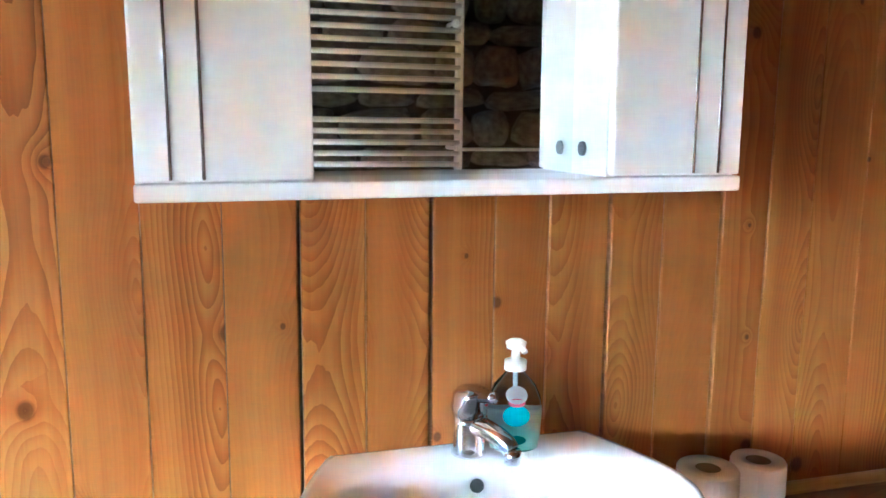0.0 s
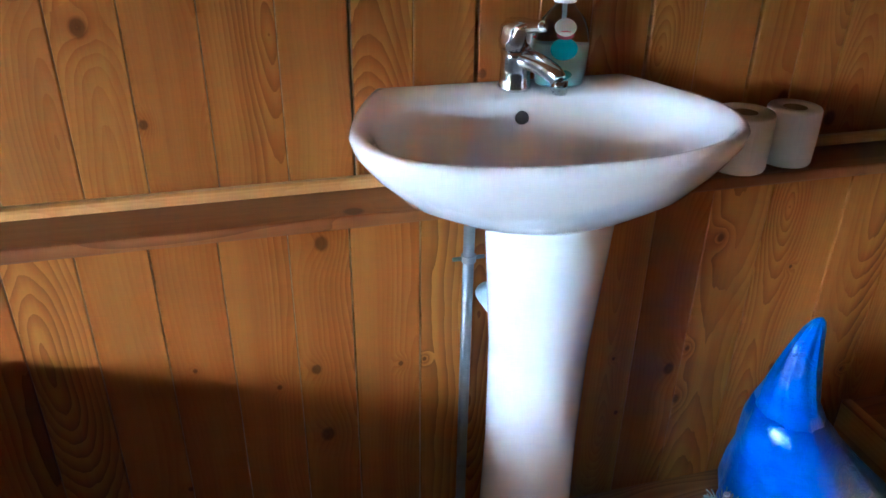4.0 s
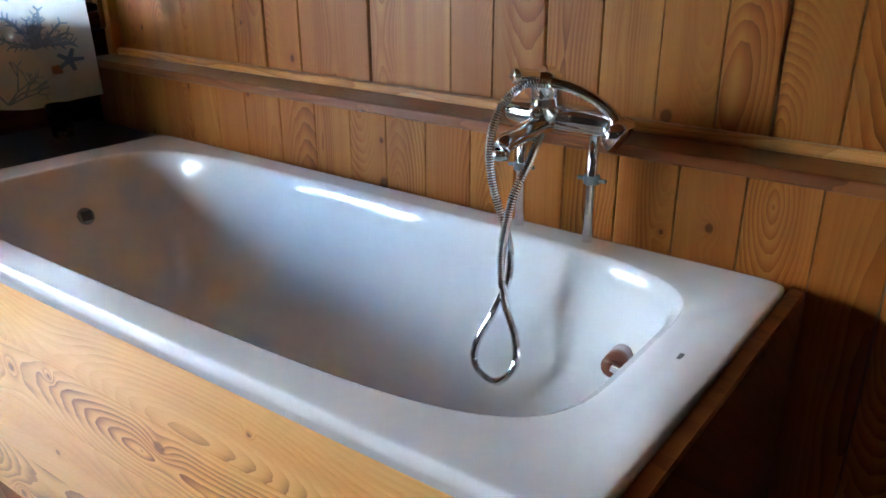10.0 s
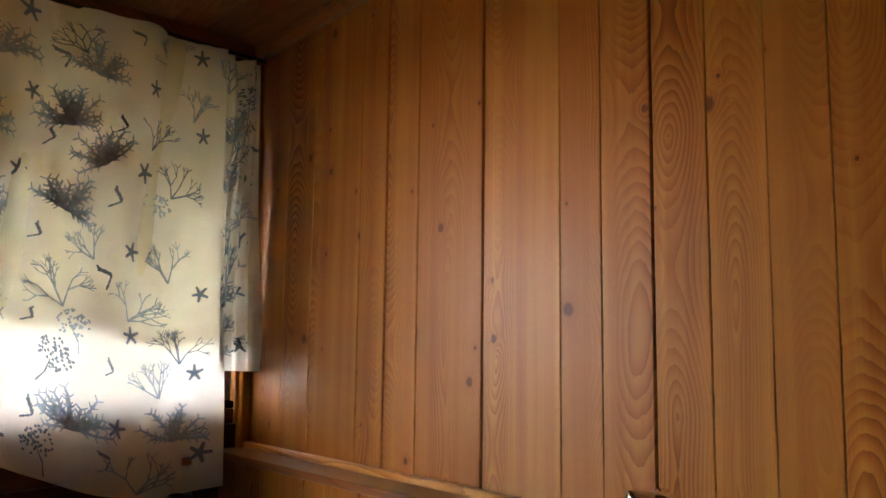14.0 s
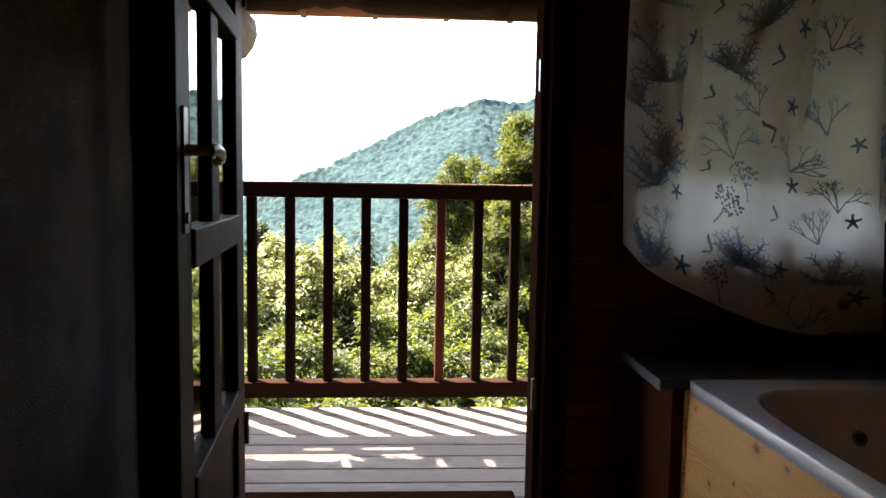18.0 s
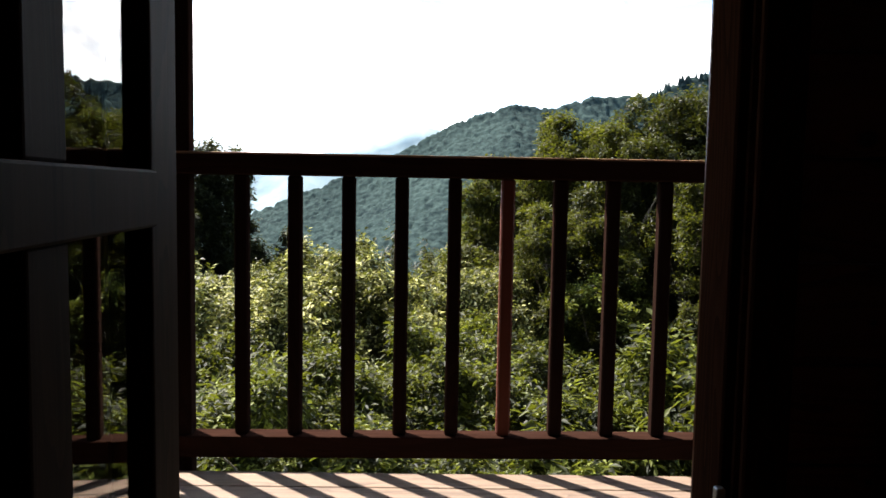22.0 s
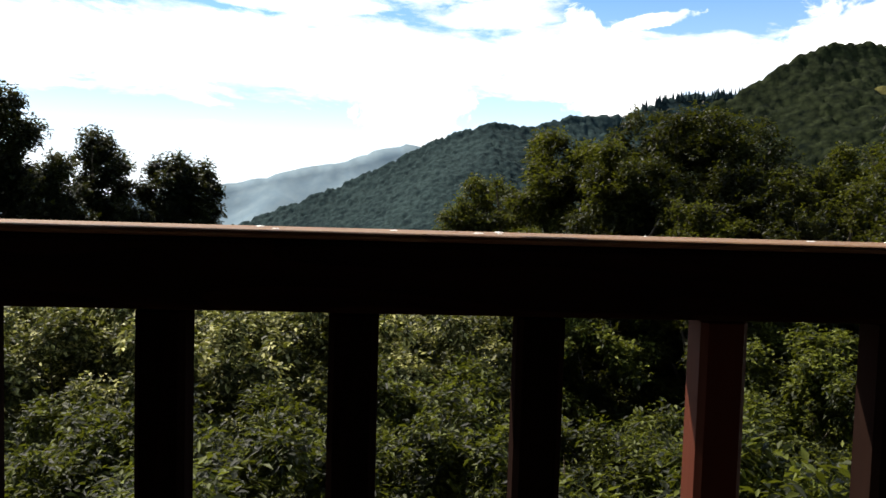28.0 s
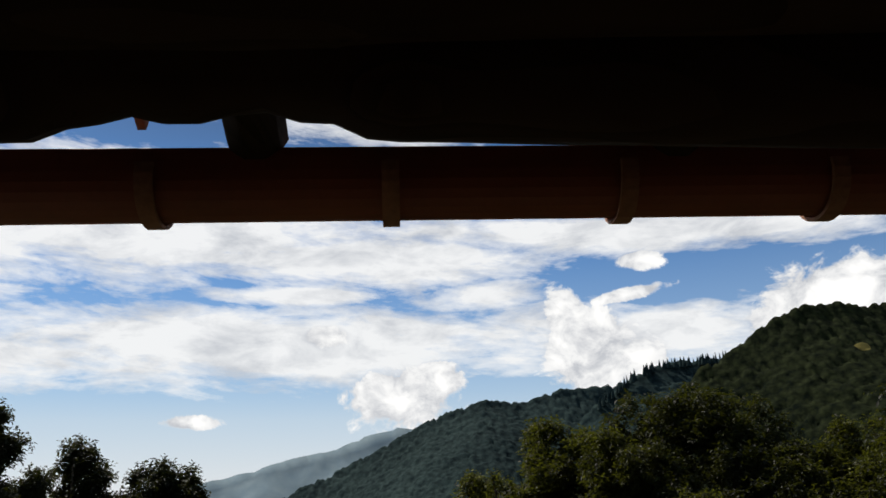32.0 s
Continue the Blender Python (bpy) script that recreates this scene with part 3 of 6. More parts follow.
def soap():
    m, n, b = material("green_soap")
    setp(n, b, Base_Color=(0.62, 0.84, 0.78, 1), Roughness=0.2, Subsurface_Weight=0.3)
    z = n.xyz(n.coords("Object"))[2]
    n.put(b.inputs["Base Color"], n.ramp(n.math("ADD", n.math("MULTIPLY", z, 8.0), 0.1), [(0.0, (0.45, 0.82, 0.80)), (0.6, (0.72, 0.86, 0.78)), (1.0, (0.74, 0.84, 0.77))]))
    return m


SOAP = soap()


def mirror():
    m, n, b = material("mirror")
    setp(n, b, Base_Color=(0.86, 0.87, 0.86, 1), Metallic=1.0, Roughness=0.015)
    return m


MIRROR = mirror()


def bag_plastic():
    m, n, b = material("blue_bag_plastic")
    p = n.coords("Object")
    f = n.noise(p, 9.0, 4.0, 0.6, 0.6)
    n.put(b.inputs["Base Color"], n.ramp(f, [(0.3, (0.0, 0.05, 0.33)), (0.7, (0.005, 0.13, 0.58))]))
    setp(n, b, Roughness=0.28, Transmission_Weight=0.08, Subsurface_Weight=0.15)
    n.put(b.inputs["Normal"], n.bump(n.noise(p, 30.0, 3.0, 0.6, 0.8), 0.6, 0.006))
    return m


BAG = bag_plastic()


def curtain_cloth(name, dim, pale, share):
    """Thin off-white cotton that lets light through, printed with blue-grey sea motifs by other meshes."""
    m, n, b = material(name)
    tree = m.node_tree
    p = n.coords("Object")
    weave = n.noise(n.scaled(p, (1, 420, 420)), 1.0, 1.0)
    col = n.ramp(n.noise(p, 4.0, 3.0), [(0.3, dim), (0.7, pale)])
    diff = tree.nodes.new("ShaderNodeBsdfDiffuse")
    trans = tree.nodes.new("ShaderNodeBsdfTranslucent")
    mixer = tree.nodes.new("ShaderNodeMixShader")
    mixer.inputs[0].default_value = share
    n.link(col, diff.inputs["Color"])
    n.link(col, trans.inputs["Color"])
    n.put(diff.inputs["Normal"], n.bump(weave, 0.15, 0.0005))
    n.link(diff.outputs[0], mixer.inputs[1])
    n.link(trans.outputs[0], mixer.inputs[2])
    sheer = tree.nodes.new("ShaderNodeBsdfRefraction")
    sheer.inputs["Color"].default_value = (0.9, 0.9, 0.86, 1)
    sheer.inputs["IOR"].default_value, sheer.inputs["Roughness"].default_value = 1.12, 0.55
    blend = tree.nodes.new("ShaderNodeMixShader")
    blend.inputs[0].default_value = 0.025
    n.link(mixer.outputs[0], blend.inputs[1])
    n.link(sheer.outputs[0], blend.inputs[2])
    n.link(blend.outputs[0], tree.nodes["Material Output"].inputs["Surface"])
    return m


CLOTH = curtain_cloth("printed_cotton", (0.74, 0.74, 0.71), (0.82, 0.82, 0.79), 0.36)
LINING = curtain_cloth("yellowish_lining", (0.66, 0.65, 0.52), (0.78, 0.77, 0.63), 0.55)


def print_cloth(name, col):
    m, n, b = material(name)
    tree = m.node_tree
    diff = tree.nodes.new("ShaderNodeBsdfDiffuse")
    trans = tree.nodes.new("ShaderNodeBsdfTranslucent")
    mixer = tree.nodes.new("ShaderNodeMixShader")
    mixer.inputs[0].default_value = 0.42
    c = n.ramp(n.noise(n.coords("Object"), 60.0, 3.0, 0.7), [(0.35, tuple(v * 0.7 for v in col)), (0.65, col)])
    n.link(c, diff.inputs["Color"])
    n.link(c, trans.inputs["Color"])
    n.link(diff.outputs[0], mixer.inputs[1])
    n.link(trans.outputs[0], mixer.inputs[2])
    n.link(mixer.outputs[0], tree.nodes["Material Output"].inputs["Surface"])
    return m


INK = print_cloth("blue_grey_print", (0.40, 0.52, 0.67))
# redder wood for one baluster: the sun on its side put into the colour
RAIL_SUNLIT = wood("sunlit_red_rail_wood", (0.12, 0.03, 0.015), (0.085, 0.021, 0.011), (0.07, 0.018, 0.009), axis="z", rings=9.0, knots=False, rough=0.6, coat=0.0, spec=0.15)
INK_DARK = print_cloth("dark_navy_print", (0.21, 0.28, 0.40))


def leaf_mat(name, a, b_, through=0.45):
    m, n, b = material(name)
    tree = m.node_tree
    geo = tree.nodes.new("ShaderNodeNewGeometry")
    rnd = object_random(n)
    patch = n.ramp(n.noise(n.coords("Object"), 0.9, 3.0, 0.6), [(0.3, (0, 0, 0)), (0.7, (1, 1, 1))])
    f = n.math("ADD", n.math("MULTIPLY", geo.outputs["Random Per Island"], 0.5), n.math("ADD", n.math("MULTIPLY", rnd, 0.15), n.math("MULTIPLY", patch, 0.35)))
    col = n.ramp(f, [(0.1, tuple(v * 0.3 for v in a)), (0.5, a), (0.75, b_), (0.92, tuple(min(v * 1.9, 1) for v in b_))])
    trans = tree.nodes.new("ShaderNodeBsdfTranslucent")
    mixer = tree.nodes.new("ShaderNodeMixShader")
    mixer.inputs[0].default_value = through
    n.link(col, b.inputs["Base Color"])
    setp(n, b, Roughness=0.55, Specular_IOR_Level=0.16)
    n.link(n.mix(0.5, col, (0.2, 0.22, 0.015)), trans.inputs["Color"])
    n.link(b.outputs[0], mixer.inputs[1])
    n.link(trans.outputs[0], mixer.inputs[2])
    n.link(mixer.outputs[0], tree.nodes["Material Output"].inputs["Surface"])
    return m


# sunlight on the rail's top face, put into a paler brown wood
RAILTOP_LIT = wood("sunlit_rail_wood", (0.27, 0.165, 0.085), (0.19, 0.10, 0.048), (0.09, 0.04, 0.02), axis="y", rings=10.0, knots=False, grey=0.12, rough=0.6, coat=0.0, spec=0.15)
LEAF_BUSH = leaf_mat("bush_leaves", (0.008, 0.0115, 0.002), (0.125, 0.142, 0.022), 0.32)
LEAF_TREE = leaf_mat("tree_leaves", (0.004, 0.0055, 0.001), (0.07, 0.075, 0.01), 0.34)
LEAF_GREEN = leaf_mat("green_bush_leaves", (0.012, 0.017, 0.003), (0.15, 0.165, 0.026), 0.32)
# darker copies of the tree leaves: shade and backlight put into the colour
LEAF_DEEP = leaf_mat("shaded_green_leaves", (0.003, 0.0048, 0.0015), (0.022, 0.026, 0.006), 0.2)
LEAF_DARK = leaf_mat("backlit_tree_leaves", (0.004, 0.006, 0.002), (0.016, 0.02, 0.006), 0.15)
LEAF_PALE = leaf_mat("pale_bush_leaves", (0.03, 0.034, 0.009), (0.42, 0.40, 0.14), 0.25)
BLANKET = plain("dark_blanket", (0.035, 0.03, 0.03), 0.95, vary=0.15, bump=0.5, bump_distance=0.003)
# for the sunlit top and edge of the cloth, light put into the colour
TOWEL = plain("sunlit_pale_towel", (0.62, 0.6, 0.56), 0.95, vary=0.15, bump=0.5, bump_distance=0.003)
BARK = plain("bark", (0.10, 0.075, 0.05), 0.95, vary=0.3, bump=0.7, bump_distance=0.01)

# ---------------------------------------------------------------- plan, metres
# x: 0 is the door wall, the room lies at x > 0; y: 0 is the long panelled wall, the room lies at y < 0; z: 0 is the room's floor

EAST, SOUTH, CEIL = 4.6, -2.32, 2.052
LEDGE = 0.733  # height of the ledge along the wall
LOW_Y, LEDGE_Y = -0.085, -0.116
WALL_T = 0.22
WIN = (-0.875, -0.05, 0.86, 1.97)  # y0, y1, z0, z1
DOOR = (-2.212, -1.155, 2.02)  # y0, y1, height
TUB = (0.365, 1.99, -0.835, -0.118, 0.56)  # x0, x1, y front, y back, rim height
TUB_TAPER = 0.085  # the bath is this much narrower at its east end
DECK_Z, DECK_EDGE, RAIL_X, RAIL_Y0 = -0.035, -1.365, -1.4515, -2.152
BAL_B, BAL_T, BAL_STEP = 0.075, 0.994, 0.1866


def structure(name, bm, mat_, label="", category=""):
    ob = part(name, bm, mat_)
    return tagged(ob, label, category, "", "structure")


wall_north = structure("wall_north", box(-WALL_T, 0.024, -0.1, EAST + 0.2, 0.2, 3.2), MORTAR, "varnished knotty pine board wall", "wall")
# east wall is out of sight; dark only to hold down bounced light
wall_east = structure("wall_east", box(EAST, SOUTH - 0.3, -0.1, EAST + 0.2, 0.024, 3.2), END_WOOD, "unseen board wall, kept dark to hold down bounced light", "wall")
wall_south = structure("wall_south", box(-WALL_T, SOUTH - 0.4, -0.1, EAST, SOUTH - 0.08, 3.2), MORTAR, "dark rubble stone wall", "wall")
floor_ = structure("floor", box(-WALL_T, SOUTH - 0.1, -0.14, EAST, 0.03, -0.022), MORTAR, "reddish pine plank floor", "floor")
CEIL_S = 0.07  # the ceiling rises to the east


def ceil_z(x):
    return CEIL + CEIL_S * x


bm = bmesh.new()
for k in range(24):
    a, b = SOUTH - 0.1 + k * 0.105, SOUTH - 0.1 + (k + 1) * 0.105 - 0.003
    loft([[(-0.02, a, ceil_z(-0.02)), (-0.02, b, ceil_z(-0.02)), (-0.02, b, ceil_z(-0.02) + 0.02), (-0.02, a, ceil_z(-0.02) + 0.02)], [(EAST, a, ceil_z(EAST)), (EAST, b, ceil_z(EAST)), (EAST, b, ceil_z(EAST) + 0.02), (EAST, a, ceil_z(EAST) + 0.02)]], bm, True, True, True)
loft([[(x, y, ceil_z(x) + dz) for y, dz in ((SOUTH - 0.1, 0.022), (0.1, 0.022), (0.1, 0.1), (SOUTH - 0.1, 0.1))] for x in (-0.02, EAST + 0.1)], bm, True, True, True)
ceiling = structure("ceiling", bm, PINE_LEDGE, "pine board ceiling", "ceiling")

bm = bmesh.new()
for y0, z0, y1, z1 in (
    (WIN[1], -0.3, 0.024, 3.2),
    (WIN[0], -0.3, WIN[1], WIN[2]),
    (WIN[0], WIN[3], WIN[1], 3.2),
    (DOOR[1], -0.3, WIN[0], 3.2),
    (DOOR[0], DOOR[2], DOOR[1], 3.2),
    (SOUTH - 0.2, -0.3, DOOR[0], 3.2),
    (-6.0, -0.3, SOUTH - 0.4, 3.2),
    (0.2, -0.3, 3.0, 3.2),
):
    box(-WALL_T, y0, z0, -0.02, y1, z1, bm=bm)
wall_west = structure("wall_west", bm, DARKWOOD, "dark red-brown board wall with window and door", "wall")
threshold = structure("threshold", box(-WALL_T, DOOR[0] + 0.05, -0.10, -0.0, DOOR[1] - 0.05, 0.012, 0.004), DOORWOOD, "worn dark wooden door sill", "threshold")

# inner boards of the west wall, laid flat
hb = 0.17
for y0, y1, z0, z1 in ((DOOR[1] + 0.06, WIN[0] - 0.05, 0.0, CEIL), (WIN[0] - 0.05, -0.0, 0.0, WIN[2] - 0.05), (SOUTH, DOOR[0] - 0.06, 0.0, CEIL)):
    z = z0
    while z < z1 - 0.02:
        h = min(hb, z1 - z)
        piece("board", board_mesh("board", 0.02, y1 - y0, h - 0.004, 0.002, DARKWOOD), wall_west, (-0.02, y0, z))
        z += h
piece("board", board_mesh("board", 0.02, 0.048, CEIL - WIN[2] + 0.05, 0.002, PINE), wall_west, (-0.02, -0.048, WIN[2] - 0.05))
piece("board", board_mesh("board", 0.02, WIN[1] - WIN[0] + 0.05, CEIL - WIN[3] - 0.03, 0.002, DARKWOOD), wall_west, (-0.02, WIN[0] - 0.05, WIN[3] + 0.03))

# upper boards of the north wall: some joints are open grooves, some are tight
UP_X = [0.0, 0.197, 0.34, 0.565, 0.679, 0.804, 1.029, 1.254, 1.357, 1.475, 1.59, 1.70, 1.806, 1.898, 2.0, 2.108, 2.225, 2.318, 2.422, 2.53, 2.637, 2.735, 2.837, 2.94, 3.03, 3.137, 3.235, 3.346, 3.44, 3.53, 3.64, 3.75, 3.864, 3.98, 4.09, 4.21, 4.33, 4.46, 4.6]
OPEN = (0.679, 1.029, 1.475, 1.898, 2.108, 2.637, 2.837, 3.137, 3.346)
random.seed(4)
for a, b in zip(UP_X, UP_X[1:]):
    ga, gb = (0.0025 if a in OPEN else 0.0006), (0.0025 if b in OPEN else 0.0006)
    lo = LEDGE - 0.02
    me = board_mesh("plank", b - a - ga - gb, 0.022, ceil_z(b) + 0.015 - lo, 0.0022 if (a in OPEN or b in OPEN) else 0.0012, PINE)
    piece("plank", me, wall_north, (a + ga, random.uniform(0, 0.0015), lo))

# a faded stamp of illegible bars
stamp = tagged(new("ink_stamp"), "faded grey ink stamp on a wall board", "stamp")
STAMP = plain("faded_ink", (0.10, 0.07, 0.05), 0.6)
for x, z, w in ((1.985, 1.172, 0.035), (1.998, 1.163, 0.055), (2.03, 1.172, 0.02)):
    part("ink_bar", box(x, -0.0012, z, x + w, -0.0004, z + 0.006), STAMP, stamp)

# lower panelling stands forward and carries the ledge
LOW_X = [0.0, 0.115, 0.23, 0.345, 0.46, 0.572, 0.685, 0.812, 0.93, 1.04, 1.145, 1.254, 1.366, 1.47, 1.575, 1.68, 1.787, 1.897, 2.008, 2.11, 2.211, 2.312, 2.411, 2.515, 2.61, 2.725, 2.80, 2.92, 3.04, 3.15, 3.26, 3.38, 3.55]
while LOW_X[-1] < EAST - 0.16:
    LOW_X.append(LOW_X[-1] + random.choice((0.125, 0.14, 0.11)))
LOW_X.append(EAST)
bm = box(0.0, LOW_Y + 0.02, 0.0, EAST, 0.0, LEDGE - 0.024)
panelling = structure("panelling", bm, MORTAR, "lower pine panelling under a ledge", "panelling")
for a, b in zip(LOW_X, LOW_X[1:]):
    top = LEDGE - 0.024
    gap = random.choice((0.0006, 0.0006, 0.0014))
    piece("plank", board_mesh("plank", b - a - 2 * gap, 0.02, top, 0.0012, PINE), panelling, (a + gap, LOW_Y, 0.0))
structure("ledge", box(0.0, LEDGE_Y, LEDGE - 0.022, EAST, -0.0, LEDGE, 0.004, 2), PINE_LEDGE, "varnished pine ledge along the wall", "ledge")
structure("trim", box(0.0, -0.024, LEDGE, EAST, -0.0, LEDGE + 0.02, 0.007, 2), BEADWOOD, "light pine bead on the ledge", "trim")
ledge_return = structure("ledge_return", box(0.0, -0.25, LEDGE - 0.03, 0.06, LEDGE_Y, LEDGE - 0.004, 0.003), PINE_LEDGE, "short pine ledge on the window wall", "ledge")
corner_batten = structure("corner_batten", box(0.0, -0.232, TUB[4], 0.03, -0.205, LEDGE - 0.03, 0.003), BEADWOOD, "pine corner batten", "trim")
structure("corner_post", box(0.0, -0.036, LEDGE, 0.034, 0.0, CEIL, 0.004), PINE, "pine corner batten", "trim")
structure("cornice_a", loft([[(x, y, ceil_z(x) + dz) for y, dz in ((-0.035, -0.001), (-0.035, -0.03), (-0.022, -0.045), (-0.0, -0.045), (-0.0, -0.001))] for x in (0.0, EAST)], None, True, True, True), PINE_LEDGE, "pine ceiling batten", "trim")
structure("cornice_b", box(0.0, SOUTH, CEIL - 0.047, 0.035, -0.035, CEIL - 0.002, 0.008, 2), PINE_LEDGE, "pine ceiling batten", "trim")

fm = board_mesh("floor_board", EAST - 0.02, 0.1172, 0.022, 0.0007, PINE_FLOOR)
for k in range(20):
    piece("floor_board", fm, floor_, (0.0, SOUTH + k * 0.118, -0.022))

# south wall of rubble stone
random.seed(9)


def stone_mesh(seed):
    bm = bmesh.new()
    bmesh.ops.create_icosphere(bm, subdivisions=2, radius=1.0)
    for v in bm.verts:
        d = 1 + 0.28 * noise.noise(v.co * 1.4 + Vector((seed, 0, 0)))
        v.co = Vector((math.copysign(abs(v.co.x) ** 0.6, v.co.x), math.copysign(abs(v.co.y) ** 0.7, v.co.y), math.copysign(abs(v.co.z) ** 0.6, v.co.z))) * d
    me = mesh_from(bm, "stone", True)
    me.materials.append(STONE)
    return me


stones = [stone_mesh(k * 3.1) for k in range(6)]
z = 0.0
while z < 2.4:
    h = random.uniform(0.09, 0.2)
    x = random.uniform(1.2, 1.4)
    while x < EAST:
        w = random.uniform(0.14, 0.42)
        piece("stone", random.choice(stones), wall_south, (x + w / 2, SOUTH - 0.09 + random.uniform(-0.02, 0.02), z + h / 2), (random.uniform(-0.15, 0.15), random.uniform(-0.1, 0.1), random.uniform(-0.1, 0.1)), (w / 2 * 0.98, 0.10, h / 2 * 0.98))
        x += w
    z += h

# ---------------------------------------------------------------- window, curtain, door


def window_unit():
    w = thing("window_1", "dark wooden casement window with glazing bars", "window", (0, 0, 0), kind="structure")
    y0, y1, z0, z1 = WIN
    for name, b in (("window_frame", (-0.13, y0, z0, -0.06, y0 + 0.05, z1)), ("window_frame", (-0.13, y1 - 0.05, z0, -0.06, y1, z1)), ("window_frame", (-0.13, y0 + 0.05, z0, -0.06, y1 - 0.05, z0 + 0.05)), ("window_frame", (-0.13, y0 + 0.05, z1 - 0.05, -0.06, y1 - 0.05, z1)), ("mullion", (-0.125, (y0 + y1) / 2 - 0.04, z0 + 0.05, -0.055, (y0 + y1) / 2 + 0.04, z1 - 0.05)), ("glazing_bar", (-0.115, y0 + 0.05, z0 + 0.68, -0.075, (y0 + y1) / 2 - 0.04, z0 + 0.72)), ("glazing_bar", (-0.115, (y0 + y1) / 2 + 0.04, z0 + 0.68, -0.075, y1 - 0.05, z0 + 0.72))):
        part(name, box(*b, 0.004), DARKWOOD, w)
    for a, b in ((y0 + 0.05, (y0 + y1) / 2 - 0.04), ((y0 + y1) / 2 + 0.04, y1 - 0.05)):
        for c, d in ((z0 + 0.05, z0 + 0.68), (z0 + 0.72, z1 - 0.05)):
            part("pane", box(-0.097, a, c, -0.093, b, d), GLASS, w).visible_shadow = False
    part("window_sill", box(-0.06, y0, z0 - 0.002, 0.012, y1, z0 + 0.02, 0.004), DOORWOOD, w)
    for b in ((-0.0, y0 - 0.05, z0 - 0.05, 0.014, y0, z1 + 0.03), (-0.0, y1, z0 - 0.05, 0.014, y1 + 0.045, z1 + 0.03), (0.0, y0, z0 - 0.05, 0.014, y1, z0 - 0.004), (0.0, y0, z1, 0.014, y1, z1 + 0.03)):
        part("architrave", box(*b, 0.003), PINE_LEDGE if b[1] == y1 else DARKWOOD, w)


window_unit()


def fold(u, v):
    """Depth of the curtain's folds; u across, v down, both 0..1."""
    d = 0.022 * math.sin(u * 13 + 0.6 * math.sin(v * 4)) * (0.35 + 0.65 * (1 - v)) + 0.012 * math.sin(u * 29 + v * 3 + 1.0)
    d += 0.02 * noise.noise(Vector((u * 3.0, v * 3.0, 2.0)))
    return d


def curtain_point(u, v, top, y0, y1, hem):
    """Pinned along the top; the lower edge sags in a bow and leans to one side."""
    y = y0 + (y1 - y0) * u + 0.02 * math.sin(v * 3.0 + u * 4)
    pinch = 0.03 * math.exp(-((v - 0.18) ** 2) * 18) * (1 - u)
    y += pinch + 0.05 * v * v * (1 - u) ** 3
    z = top + (hem(u) - top) * v
    return Vector((0.062 + fold(u, v) + 0.02 * v, y, z))


def smooth(a, b, x):
    t = min(max((x - a) / (b - a), 0), 1)
    return t * t * (3 - 2 * t)


def hem_main(u):
    return 0.865 - 0.205 * (1 - (1 - min(u / 0.9, 1)) ** 1.4) - 0.006 * math.sin(u * 9) - 0.045 * math.exp(-(((u - 0.62) / 0.28) ** 2)) - 0.012 * u + 0.035 * math.exp(-((u / 0.07) ** 2))


def hem_flap(u):
    return 0.985 - 0.012 * u


PANELS = {"main": (2.0, -0.985, -0.135, hem_main), "flap": (1.985, -0.20, -0.008, hem_flap)}


def hem_lining(u):
    return 1.09 + 0.035 * math.sin(u * 5.0 + 0.6) + 0.012 * math.sin(u * 17)


LINING_PANEL = (1.985, -0.90, -0.03, hem_lining)


def panel_mesh(kind, nu, nv, off=0.0):
    top, y0, y1, hem = PANELS[kind] if kind in PANELS else LINING_PANEL
    rings = [[curtain_point(i / nu, j / nv, top, y0, y1, hem) + Vector((off, 0, 0)) for i in range(nu + 1)] for j in range(nv + 1)]
    return loft(rings, None, False)


curtain = thing("curtain", "thin off-white cotton curtain printed with blue corals, starfish and seahorses", "curtain", (0, 0, 0))
main_cloth = part("cloth", panel_mesh("main", 70, 70), CLOTH, curtain, smooth=True)
part("flap", panel_mesh("flap", 18, 60, -0.012), CLOTH, curtain, smooth=True)
part("lining", panel_mesh("lining", 40, 40, -0.04), LINING, curtain, "shorter yellowish lining behind the cotton", smooth=True)
part("curtain_rod", sweep([(0.045, -1.0, 2.0), (0.045, -0.005, 2.0)], 0.006, 8), IRON, curtain)


def motif_coral(rng, size):
    """A branching sprig as thin quads in its own plane."""
    quads = []

    def grow(x, y, ang, ln, w, depth):
        x2, y2 = x + math.cos(ang) * ln, y + math.sin(ang) * ln
        quads.append((x, y, x2, y2, w))
        if depth:
            for _ in range(rng.choice((2, 2, 3))):
                grow(x2, y2, ang + rng.uniform(-0.75, 0.75), ln * rng.uniform(0.6, 0.85), w * 0.75, depth - 1)

    for k in range(4):
        grow(0, -size * 0.5, math.pi / 2 + rng.uniform(-0.9, 0.9), size * 0.26, size * 0.035, 3)
    return quads


def motif_bush(rng, size):
    """A dense tuft of short feathery strokes."""
    out = []
    for k in range(19):
        a = math.pi / 2 + rng.uniform(-1.5, 1.5)
        reach = size * rng.uniform(0.3, 0.62)
        x, y = 0.0, -size * 0.25
        for q in range(4):
            a += rng.uniform(-0.25, 0.25)
            x2, y2 = x + math.cos(a) * reach / 4, y + math.sin(a) * reach / 4
            out.append((x, y, x2, y2, size * 0.055))
            for side in (-0.9, 0.9):
                out.append((x2, y2, x2 + math.cos(a + side) * size * 0.1, y2 + math.sin(a + side) * size * 0.1, size * 0.026))
            x, y = x2, y2
    return out


